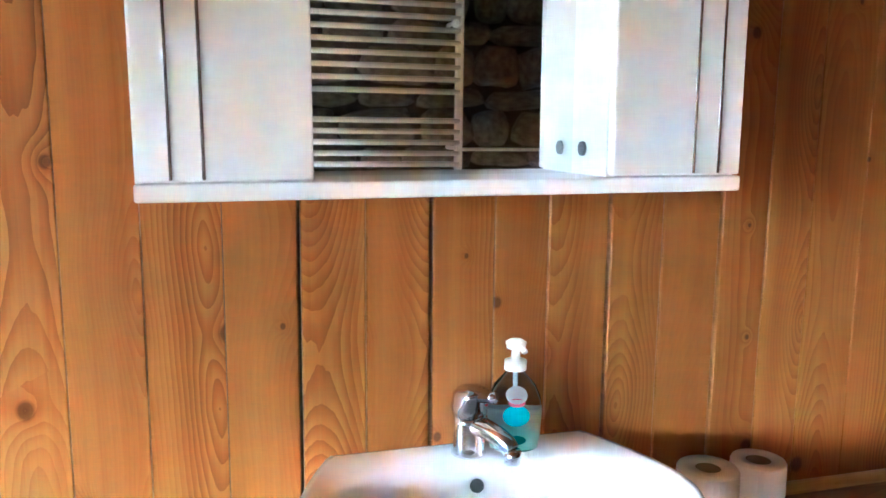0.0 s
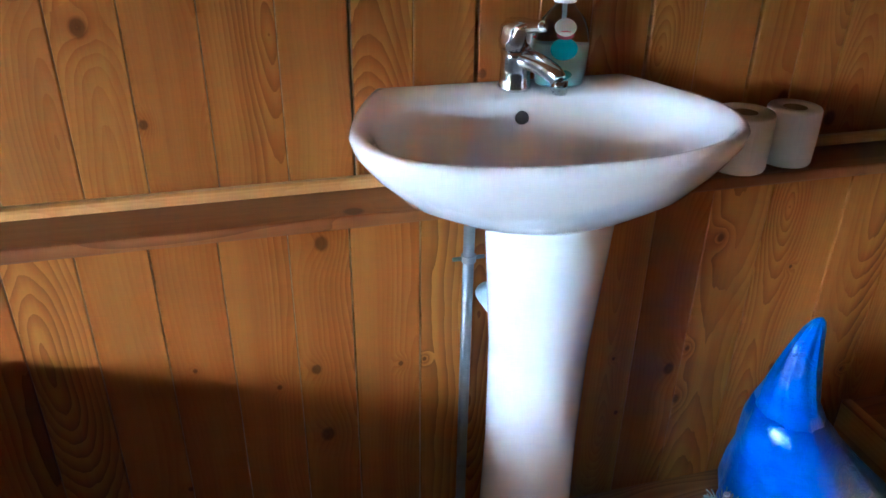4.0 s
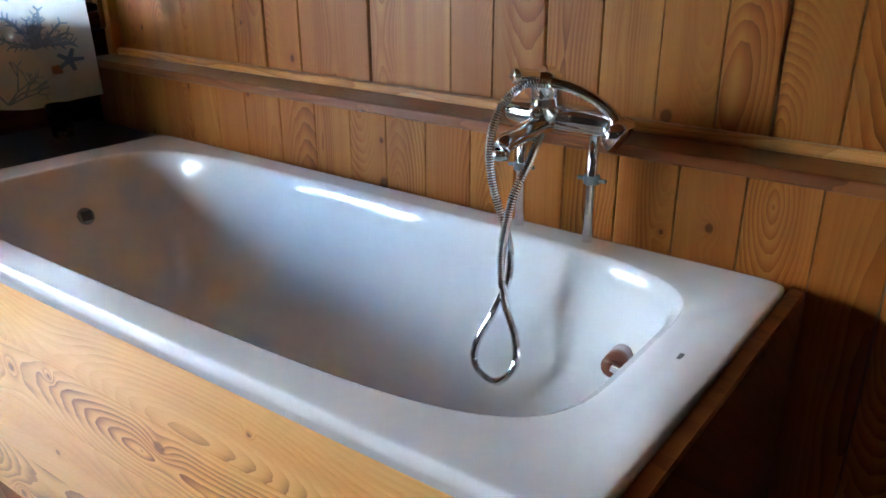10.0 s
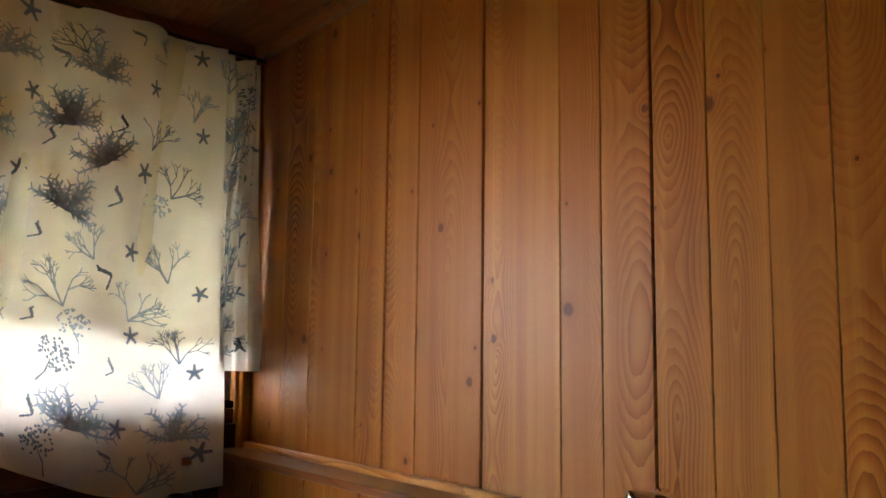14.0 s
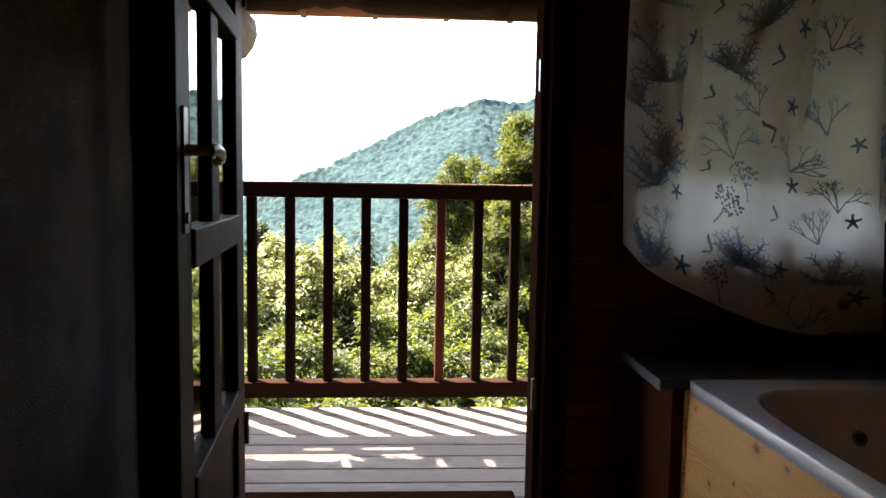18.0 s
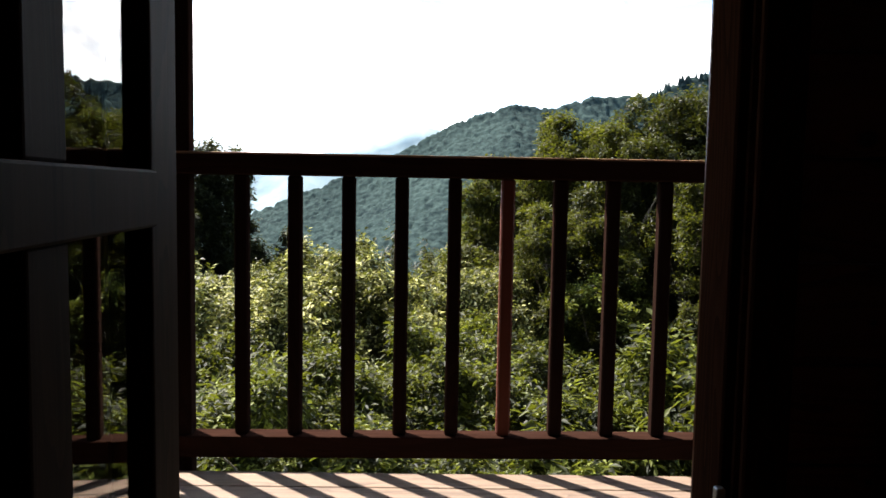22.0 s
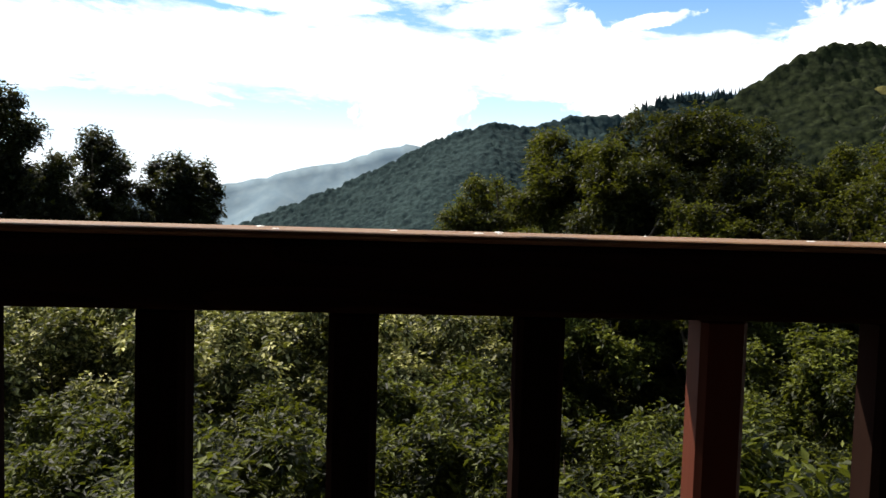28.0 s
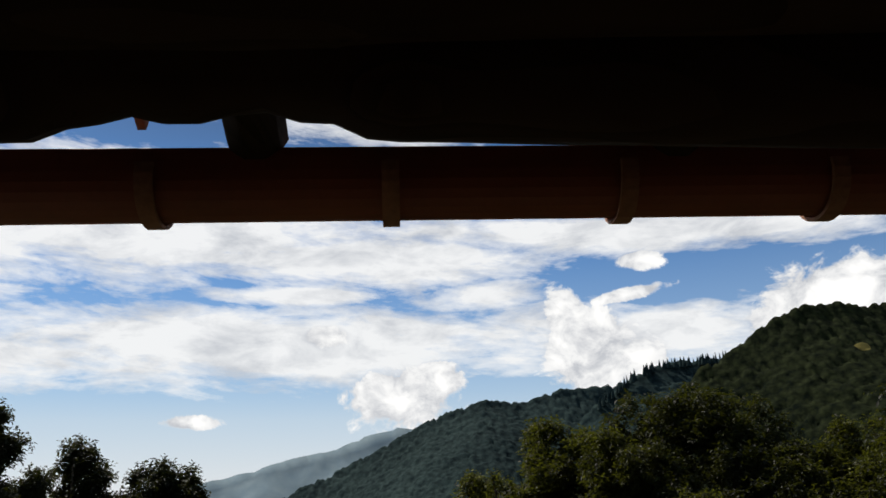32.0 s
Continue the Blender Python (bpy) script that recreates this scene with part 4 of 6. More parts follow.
def motif_cluster(rng, size):
    """A round head of small blots on a bent stalk."""
    out = [(0, -size * 0.5, size * 0.05, -size * 0.25, size * 0.035), (size * 0.05, -size * 0.25, 0, 0, size * 0.035)]
    for k in range(60):
        a, r = rng.uniform(0, 6.28), size * 0.36 * rng.random() ** 0.5
        x, y = r * math.cos(a), size * 0.12 + r * 0.8 * math.sin(a)
        out.append((x, y, x + size * 0.05, y + size * rng.uniform(-0.03, 0.03), size * 0.055))
    return out


def motif_star(rng, size):
    a0 = rng.uniform(0, 6.28)
    return [(0, 0, math.cos(a0 + k * 1.2566) * size * 0.5, math.sin(a0 + k * 1.2566) * size * 0.5, size * 0.22) for k in range(5)]


def motif_horse(rng, size):
    a, out, x, y = rng.uniform(0.8, 2.2), [], 0.0, size * 0.5
    for k in range(7):
        x2, y2 = x + math.cos(a + 1.7 * math.sin(k * 0.9) + 3.14) * size * 0.17, y - size * 0.14
        out.append((x, y, x2, y2, size * (0.2 if k in (1, 2, 3) else 0.1)))
        x, y = x2, y2
    return out


def print_motifs():
    rng = random.Random(21)
    rows = []
    for kind, (top, y0, y1, hem) in PANELS.items():
        width = y1 - y0
        for j in range(11):
            for i in range(max(2, int(width / 0.125))):
                u = (i + 0.5 + (0.5 if j % 2 else 0) + rng.uniform(-0.15, 0.15)) / max(2, int(width / 0.125))
                v = (j + 0.5 + rng.uniform(-0.2, 0.2)) / 11.2
                if 0.06 < u < 0.94:
                    rows.append((kind, u, v, (i + 2 * j) % 4))
    for kind, u, v, which in rows:
        top, y0, y1, hem = PANELS[kind]
        if which in (0, 2):
            which = rng.choice((0, 2, 4, 4, 5))
        size = (0.16, 0.055, 0.14, 0.06, 0.17, 0.14)[which] * rng.uniform(0.85, 1.15)
        name = ("coral_print", "starfish_print", "coral_print", "seahorse_print", "coral_tuft_print", "coral_cluster_print")[which]
        quads = (motif_coral, motif_star, motif_coral, motif_horse, motif_bush, motif_cluster)[which](rng, size)
        turn = rng.uniform(-0.6, 0.6)
        ink = INK if which in (0, 4) or (which in (2, 5) and rng.random() < 0.5) else INK_DARK
        bm = bmesh.new()
        for x0, q0, x1, q1, w in quads:
            dx, dy = x1 - x0, q1 - q0
            n = math.hypot(dx, dy) or 1
            sx, sy = -dy / n * w / 2, dx / n * w / 2
            corners = ((x0 + sx, q0 + sy), (x0 - sx, q0 - sy), (x1 - sx * 0.6, q1 - sy * 0.6), (x1 + sx * 0.6, q1 + sy * 0.6))
            vs = []
            for a, b in corners:
                a, b = a * math.cos(turn) - b * math.sin(turn), a * math.sin(turn) + b * math.cos(turn)
                uu, vv = u + a / (y1 - y0), v - b / (top - hem(min(max(u, 0), 1)))
                uu, vv = min(max(uu, 0.004), 0.996), min(max(vv, 0.004), 0.996)
                vs.append(bm.verts.new(curtain_point(uu, vv, top, y0, y1, hem) + Vector((0.0035 - (0.012 if kind == "flap" else 0), 0, 0))))
            bm.faces.new(vs)
        part(name, bm, ink, main_cloth)


print_motifs()


def door_leaf():
    d = thing("door_1", "dark wooden glazed door standing open into the room", "door", (0.0, DOOR[0] + 0.012, 0.012), kind="structure")
    d.matrix_basis = pose(0.005, -2.081, 0.012, 0, 0, 4.4)
    W, H = 0.93, 1.98
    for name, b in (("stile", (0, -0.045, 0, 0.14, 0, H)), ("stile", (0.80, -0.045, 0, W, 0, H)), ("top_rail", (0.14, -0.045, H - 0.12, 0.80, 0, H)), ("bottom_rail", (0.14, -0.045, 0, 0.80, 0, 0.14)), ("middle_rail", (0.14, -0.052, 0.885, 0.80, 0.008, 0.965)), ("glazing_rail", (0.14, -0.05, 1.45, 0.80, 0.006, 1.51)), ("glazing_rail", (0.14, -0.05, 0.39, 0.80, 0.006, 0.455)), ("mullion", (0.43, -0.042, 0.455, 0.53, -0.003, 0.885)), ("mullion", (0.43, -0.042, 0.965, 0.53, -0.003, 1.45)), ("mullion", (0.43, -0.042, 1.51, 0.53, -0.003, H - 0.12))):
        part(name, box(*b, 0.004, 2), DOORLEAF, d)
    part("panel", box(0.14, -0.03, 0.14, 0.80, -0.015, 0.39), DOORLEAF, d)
    for a, b in ((0.14, 0.43), (0.53, 0.80)):
        for z0, z1 in ((0.455, 0.885), (0.965, 1.45), (1.51, H - 0.12)):
            part("pane", box(a - 0.003, -0.024, z0 - 0.003, b + 0.003, -0.02, z1 + 0.003), GLASS, d)
    plate = part("lock_plate", box(0.848, 0.0, 0.96, 0.888, 0.005, 1.2, 0.002), IRON, d, "dark iron lock plate")
    part("spindle", lathe([(0.011, 0), (0.011, 0.045)], 14), BRASS, plate).matrix_basis = pose(0.868, 0.004, 1.118, -90, 0, 0)
    lever = [(0.868, 0.045, 1.118), (0.84, 0.052, 1.121), (0.79, 0.054, 1.118), (0.755, 0.051, 1.109)]
    part("door_handle", sweep(spline(lever, 6), lambda t: 0.0135 - 0.003 * t, 12), IRON, plate, "dark lever handle", smooth=True)
    part("handle_tip", sweep(spline([(0.755, 0.051, 1.109), (0.738, 0.047, 1.103), (0.73, 0.036, 1.098)], 6), lambda t: 0.0108 - 0.002 * t, 12), BRASS, plate, "worn brass tip", smooth=True)
    part("keyhole", lathe([(0.012, 0), (0.012, 0.004)], 14), IRON, plate).matrix_basis = pose(0.868, 0.005, 0.99, -90, 0, 0)
    for z in (0.3, 1.62):
        part("hinge", lathe([(0.009, -0.05), (0.009, 0.05)], 12, centre=(0.0, 0.004, z)), IRON, d)


door_leaf()
frame_d = thing("door_frame", "dark wooden door frame with iron hinge pins", "door frame", kind="structure")
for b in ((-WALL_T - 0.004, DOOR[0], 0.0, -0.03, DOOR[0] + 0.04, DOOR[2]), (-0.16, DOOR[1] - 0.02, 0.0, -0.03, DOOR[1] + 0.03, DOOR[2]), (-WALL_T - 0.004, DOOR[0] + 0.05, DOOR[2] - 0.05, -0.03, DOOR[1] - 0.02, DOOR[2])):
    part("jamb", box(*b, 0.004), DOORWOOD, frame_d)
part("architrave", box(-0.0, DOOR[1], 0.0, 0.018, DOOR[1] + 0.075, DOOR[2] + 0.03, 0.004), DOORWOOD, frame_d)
for z in (0.36, 1.36):
    part("striker", box(-0.03, DOOR[1] - 0.03, z, -0.012, DOOR[1] - 0.014, z + 0.1, 0.002), STEEL, frame_d, "steel striker plate")

# ---------------------------------------------------------------- bath corner

TX, TY = (TUB[0] + TUB[1]) / 2, TUB[3]
HX = (TUB[1] - TUB[0]) / 2
TW = TUB[3] - TUB[2]


def tub_taper(p):
    """Local y runs from 0 at the wall to -TW at the front; the east end is narrower."""
    s = 1 - TUB_TAPER * (p[0] / HX + 1) / 2
    return (p[0], p[1] * s, p[2])


tub = thing("bathtub", "white enamelled bathtub with a rounded basin, set in pine boards", "bathtub", (TX, TY, 0))


def tub_body():
    hy, z = TW / 2, TUB[4]
    rings = [superellipse(0, -hy, HX - 0.01, hy - 0.01, z - 0.036, 40, 96), superellipse(0, -hy, HX, hy, z - 0.034, 40, 96), superellipse(0, -hy, HX, hy, z - 0.004, 40, 96), superellipse(0, -hy, HX - 0.0012, hy - 0.0012, z - 0.0012, 40, 96), superellipse(0, -hy, HX - 0.004, hy - 0.004, z, 40, 96), superellipse(0, -hy, HX - 0.008, hy - 0.008, z, 40, 96), superellipse(-0.004, -hy, HX - 0.086, hy - 0.054, z, 4.8, 96)]
    # basin: slopes gently at the west end, steep at the east end
    for dz, west, east, side, pw in ((-0.001, 0.098, 0.09, 0.06, 4.8), (-0.004, 0.101, 0.093, 0.064, 4.8), (-0.010, 0.108, 0.104, 0.069, 4.9), (-0.03, 0.118, 0.109, 0.075, 5.1), (-0.07, 0.14, 0.117, 0.084, 5.4), (-0.13, 0.18, 0.13, 0.096, 5.6), (-0.2, 0.23, 0.147, 0.112, 5.6), (-0.27, 0.285, 0.165, 0.13, 5.2), (-0.325, 0.34, 0.19, 0.152, 4.6), (-0.36, 0.395, 0.235, 0.19, 3.8), (-0.375, 0.46, 0.31, 0.25, 3.0)):
        a = HX - (west + east) / 2
        cx = (west - east) / 2
        rings.append(superellipse(cx, -hy, a, hy - side, z + dz, pw, 96))
    rings = [[tub_taper(p) for p in r] for r in rings]
    return loft(rings, None, True, False, True)


body = part("body", tub_body(), ENAMEL, tub, "glossy white enamel", smooth=True)
part("overflow_plate", lathe([(0.017, 0), (0.02, 0.003), (0.017, 0.006), (0.0, 0.007)], 24), STEEL, tub, "small dark metal overflow fitting", smooth=True).matrix_basis = pose(-HX + 0.205, -0.355, TUB[4] - 0.095, 0, 66, 0)
part("overflow_slot", box(-0.011, -0.012, 0.005, 0.011, 0.012, 0.009), RUBBER, tub).matrix_basis = pose(-HX + 0.205, -0.355, TUB[4] - 0.095, 0, 66, 0)
grip = part("grip", sweep([(HX - 0.178, -0.19, TUB[4] - 0.098), (HX - 0.160, -0.262, TUB[4] - 0.078)], 0.017, 16), wood("brown_grip", (0.30, 0.12, 0.05), (0.2, 0.07, 0.03), (0.1, 0.03, 0.015), axis="x", knots=False), tub, "brown wooden grip with chrome ends", smooth=True)
for c in ((HX - 0.178, -0.187, TUB[4] - 0.099), (HX - 0.159, -0.265, TUB[4] - 0.077)):
    part("grip_end", sweep([c, (c[0] + 0.075, c[1], c[2] - 0.012)], 0.008, 12), CHROME, grip, "chrome end", smooth=True)
mark = part("maker_mark", box(HX - 0.052, -0.32, TUB[4] + 0.0005, HX - 0.047, -0.305, TUB[4] + 0.001), STEEL, tub, "small grey mark on the rim")

surround = thing("bath_surround", "varnished knotty pine boards cladding the bathtub", "bath surround", (TX, TY, 0))


def apron():
    n, h = 4, (TUB[4] - 0.036) / 4
    for k in range(n):
        bm = bmesh.new()
        z0, z1 = k * h + 0.0002, (k + 1) * h
        f0, f1 = -TW + 0.014, -TW * (1 - TUB_TAPER) + 0.014
        rings = []
        for x, f in ((-HX, f0), (HX, f1)):
            rings.append([(x, f - 0.0032, z0), (x, f - 0.004, z0 + 0.0008), (x, f - 0.004, z1 - 0.0004), (x, f - 0.0038, z1), (x, f + 0.018, z1), (x, f + 0.018, z0)])
        part("apron_board", loft(rings, bm, True, True, True), PINE_APRON, surround)
    f1 = -TW * (1 - TUB_TAPER)
    part("end_board", box(HX + 0.001, f1 + 0.008, 0.0, HX + 0.026, 0.0, TUB[4] - 0.004, 0.003), END_WOOD, surround, "dark varnished end board")
    part("corner_strip", box(-HX - 0.024, -TW + 0.006, 0.0, -HX - 0.001, -TW + 0.034, TUB[4] - 0.036, 0.002), PINE_APRON, surround, "pale pine corner strip")


apron()
shelf = thing("slate_shelf", "black slate shelf at the head of the bath", "shelf", (0, 0, 0))
part("slab", box(0.001, -0.90, TUB[4] - 0.028, TUB[0] - 0.002, -0.118, TUB[4] - 0.006, 0.003), BLACKSTONE, shelf)
part("front_edge", box(0.001, -0.905, TUB[4] - 0.034, TUB[0] - 0.002, -0.9, TUB[4] - 0.002, 0.002), STEEL, shelf)
part("support", box(0.001, -0.86, 0.0, TUB[0] - 0.026, -0.83, TUB[4] - 0.028), DARKWOOD, shelf)
for gy, gr in ((-0.52, 0.03), (-0.28, 0.034)):
    tum = thing("drinking_glass", "small clear glass tumbler on the slate shelf", "glass", (0.14, gy, TUB[4] - 0.006), group="glasses on the shelf")
    part("cup", lathe([(0.0, 0.0), (gr * 0.8, 0.0), (gr, 0.085), (gr * 0.93, 0.085), (gr * 0.74, 0.008), (0.0, 0.008)], 24), GLASS, tum, smooth=True)

# bath mixer on two risers
mx = thing("bath_mixer", "chrome bath mixer tap with hand shower and coiled metal hose", "bath tap", (0, 0, 0))
RZ = TUB[4]
for x in (1.522, 1.661):
    riser = part("riser", sweep([(x, -0.145, RZ - 0.01), (x, -0.145, 0.775)], 0.009, 12), CHROME, mx, smooth=True)
    clip_ = part("clip", lathe([(0.0135, -0.007), (0.0135, 0.007)], 14, centre=(x, -0.145, 0.672)), STEEL, riser)
    part("clip_screw", sweep([(x - 0.026, -0.145, 0.672), (x + 0.026, -0.145, 0.672)], 0.0035, 8), STEEL, riser)
    part("union", lathe([(0.017, 0), (0.019, 0.006), (0.019, 0.02), (0.015, 0.03)], 16, centre=(x, -0.145, 0.752)), CHROME, mx, smooth=True)
part("body", sweep(spline([(1.50, -0.15, 0.772), (1.54, -0.155, 0.772), (1.60, -0.158, 0.773), (1.67, -0.155, 0.772), (1.70, -0.152, 0.77)], 5), lambda t: 0.021 + 0.004 * math.sin(t * 3.14), 16), CHROME, mx, smooth=True)
cart = part("cartridge", lathe([(0.026, 0), (0.028, 0.02), (0.027, 0.045), (0.024, 0.05), (0.026, 0.052), (0.027, 0.075), (0.018, 0.088), (0.0, 0.09)], 24), CHROME, mx, smooth=True)
cart.matrix_basis = pose(1.585, -0.165, 0.766, 14, 0, 0)
part("lever", sweep(spline([(1.585, -0.185, 0.835), (1.575, -0.215, 0.846), (1.565, -0.245, 0.848)], 5), lambda t: 0.009 + 0.003 * t, 10), CHROME, mx, smooth=True)
part("spout", sweep(spline([(1.585, -0.165, 0.765), (1.578, -0.215, 0.757), (1.57, -0.265, 0.748), (1.568, -0.282, 0.738)], 6), lambda t: 0.019 - 0.004 * t, 14), CHROME, mx, smooth=True)
part("aerator", lathe([(0.014, 0), (0.015, 0.014)], 16, centre=(1.568, -0.283, 0.722)), CHROME, mx, smooth=True)
part("diverter", lathe([(0.009, 0), (0.012, 0.012), (0.008, 0.02)], 14, centre=(1.58, -0.20, 0.775)), CHROME, mx, smooth=True)
part("cradle", sweep([(1.70, -0.15, 0.77), (1.725, -0.165, 0.775)], 0.014, 12), CHROME, mx, smooth=True)
part("shower_handle", sweep(spline([(1.60, -0.19, 0.834), (1.638, -0.185, 0.828), (1.676, -0.178, 0.811), (1.703, -0.17, 0.788), (1.718, -0.172, 0.764)], 7), lambda t: 0.0095 + 0.006 * max(0, t - 0.7) / 0.3, 12), CHROME, mx, "dark chrome hand shower", smooth=True)
head = part("shower_head", lathe([(0.012, 0.03), (0.026, 0.016), (0.028, 0.0), (0.022, -0.004), (0.0, -0.004)], 22), CHROME, mx, smooth=True)
head.matrix_basis = pose(1.722, -0.178, 0.757, 0, -55, 0)

HOSE = spline([(1.605, -0.2, 0.834), (1.568, -0.225, 0.83), (1.541, -0.25, 0.79), (1.532, -0.262, 0.728), (1.547, -0.268, 0.663), (1.572, -0.264, 0.589), (1.578, -0.262, 0.518), (1.554, -0.266, 0.446), (1.517, -0.27, 0.365), (1.52, -0.272, 0.318), (1.564, -0.274, 0.304), (1.603, -0.275, 0.35), (1.604, -0.277, 0.407), (1.582, -0.277, 0.466), (1.570, -0.277, 0.547), (1.584, -0.272, 0.651), (1.592, -0.235, 0.71), (1.592, -0.20, 0.752)], 14)


def corrugated(points, r):
    bm = bmesh.new()
    # resample evenly so that the coils are regular
    acc, out = 0.0, [points[0]]
    step = 0.0022
    for a, b in zip(points, points[1:]):
        d = (b - a).length
        while acc + d >= step * len(out):
            f = (step * len(out) - acc) / d
            out.append(a.lerp(b, f))
        acc += d
    return sweep(out, lambda t: r * (1.0 if int(t * (len(out) - 1) + 0.5) % 2 else 0.82), 8, bm)


part("hose", corrugated(HOSE, 0.0078), CHROME, mx, "coiled metal shower hose", smooth=False)

# ---------------------------------------------------------------- basin

SX, SZ = 2.887, 0.893
sink = thing("wash_basin", "white ceramic pedestal wash basin", "wash basin", (SX, 0, 0))


def basin_ring(w, d, y_back, z, back=0.78, n=96, flat=False):
    """An outline with a straight back and a bowed front; w: half width, d: depth."""
    out = []
    for k in range(n):
        t = 2 * math.pi * k / n
        c, s = math.cos(t), math.sin(t)
        if s >= 0 and flat:  # sides splayed from square back corners
            u = 1 - abs(1 - t / (math.pi / 2))
            v = min(u / 0.62, 1.0)
            x = math.copysign(w * (1 - (1 - back) * v ** 1.5) * (1.0 if u < 0.62 else (1 - u) / 0.38), c)
            y = y_back - d * 0.53 * (1 - v)
        elif s >= 0:  # back half, squarer
            x = w * math.copysign(abs(c) ** 0.3, c) * (1 - (1 - back) * s ** 1.4)
            y = y_back - d * 0.53 * (1 - abs(s) ** 0.62)
        else:
            x = w * math.copysign(abs(c) ** 0.88, c)
            y = y_back - d * 0.53 - d * 0.47 * abs(s) ** 0.86
        out.append((x, y, z))
    return out


def basin_bowl():
    rings = []
    # underside up to the rim
    for w, d, yb, z, bk in ((0.06, 0.16, -0.10, SZ - 0.14, 0.9), (0.115, 0.225, -0.07, SZ - 0.135, 0.88), (0.178, 0.278, -0.04, SZ - 0.119, 0.86), (0.236, 0.327, -0.02, SZ - 0.091, 0.82), (0.276, 0.359, -0.006, SZ - 0.056, 0.79), (0.302, 0.376, -0.002, SZ - 0.024, 0.78), (0.306, 0.38, -0.001, SZ - 0.008, 0.78), (0.301, 0.376, -0.001, SZ, 0.78), (0.29, 0.366, -0.006, SZ + 0.001, 0.78)):
        rings.append(basin_ring(w * 0.935, d * 0.99, yb, z, bk - 0.03, flat=True))
    # the hollow, with a tap deck behind it
    for w, d, yb, z, bk in ((0.276, 0.297, -0.064, SZ - 0.006, 0.8), (0.27, 0.289, -0.067, SZ - 0.016, 0.8), (0.255, 0.274, -0.074, SZ - 0.042, 0.82), (0.216, 0.238, -0.096, SZ - 0.08, 0.84), (0.124, 0.165, -0.142, SZ - 0.108, 0.88), (0.03, 0.045, -0.2, SZ - 0.115, 0.9)):
        rings.append(basin_ring(w * 0.935, d * 0.99, yb, z, bk))
    return loft(rings, None, True, True, True)


part("bowl", basin_bowl(), CERAMIC, sink, smooth=True)
part("pedestal", loft([[(0.02 + 0.087 * s * math.cos(2 * math.pi * k / 40), -0.175 + 0.085 * s * math.sin(2 * math.pi * k / 40), z) for k in range(40)] for s, z in ((1.25, 0.0), (1.2, 0.04), (0.98, 0.12), (0.94, 0.3), (0.97, 0.5), (1.08, 0.64), (1.16, SZ - 0.135))], None, True, True, True), CERAMIC, sink, smooth=True)
over = part("overflow", lathe([(0.0105, -0.002), (0.0105, 0.004)], 20), RUBBER, sink, "dark overflow hole")
over.matrix_basis = pose(0.003, -0.0755, SZ - 0.039, 64, 0, 0)
part("drain", lathe([(0.026, 0), (0.028, 0.003), (0.0, 0.004)], 24, centre=(0, -0.225, SZ - 0.115)), CHROME, sink, smooth=True)
for x, r in ((-0.085, 0.0095),):
    part("supply_pipe", sweep([(x, -0.103, 0.0), (x, -0.103, SZ - 0.16)], r, 12), STEEL, sink, "grey water pipe", smooth=True)
part("pipe_clip", lathe([(0.0125, -0.006), (0.0125, 0.006)], 14, centre=(-0.085, -0.103, 0.63)), STEEL, sink)
part("clip_screw", sweep([(-0.112, -0.103, 0.63), (-0.058, -0.103, 0.63)], 0.0035, 8), STEEL, sink)

part("waste_pipe", sweep(spline([(-0.01, -0.16, SZ - 0.16), (-0.01, -0.16, 0.58), (-0.03, -0.14, 0.54), (-0.045, -0.1, 0.55), (-0.045, LOW_Y, 0.55)], 6), 0.02, 14), WASTE, sink, "pale blue-grey waste pipe", smooth=True)

tap = thing("basin_tap", "chrome basin mixer tap with a red and blue dot", "tap", (2.889, -0.036, SZ - 0.002), 18.0)
part("base", lathe([(0.027, 0), (0.027, 0.004), (0.0245, 0.01), (0.0235, 0.05), (0.025, 0.062)], 28), CHROME, tap, smooth=True)
part("spout", sweep(spline([(0.0, -0.005, 0.05), (0.01, -0.04, 0.047), (0.018, -0.07, 0.037), (0.02, -0.08, 0.028)], 7), lambda t: 0.017 - 0.004 * t, 16), CHROME, tap, smooth=True)
part("aerator", lathe([(0.0125, -0.012), (0.013, 0.008)], 18, centre=(0.021, -0.082, 0.021)), CHROME, tap, smooth=True)
lev = part("lever_cap", loft([superellipse(0, 0.0, 0.0255, 0.0255, 0.063, 2.4, 32), superellipse(0, 0, 0.027, 0.027, 0.075, 2.4, 32), superellipse(0, -0.004, 0.025, 0.028, 0.096, 2.6, 32), superellipse(0, -0.01, 0.02, 0.026, 0.106, 2.6, 32)], None, True, True, True), CHROME, tap, smooth=True)
part("lever", sweep(spline([(0.0, -0.01, 0.098), (0.0, -0.035, 0.102), (0.0, -0.062, 0.107)], 5), lambda t: 0.0125 - 0.004 * t, 12), CHROME, tap, smooth=True)
part("dot", lathe([(0.0, 0.0), (0.004, 0.0), (0.004, 0.0015), (0.0, 0.0015)], 12), REDDOT, lev, "red dot").matrix_basis = pose(0.012, -0.0262, 0.085, 78, 0, 20)

soap_b = thing("soap_dispenser", "clear plastic pump bottle half full of pale green soap", "soap dispenser", (2.962, -0.04, SZ + 0.001), -14.0)


def bottle_rings(scale, z0, z1, shrink):
    prof = ((0.0, 0.030), (0.004, 0.034), (0.03, 0.037), (0.07, 0.0385), (0.095, 0.036), (0.115, 0.029), (0.13, 0.018), (0.137, 0.0135), (0.146, 0.0135))
    out = []
    for z, r in prof:
        if z0 <= z <= z1:
            out.append([(p[0], p[1], p[2]) for p in superellipse(0, 0, (r - shrink), (r - shrink) * (0.62 if r > 0.02 else 0.9), z, 2.4, 40)])
    return out


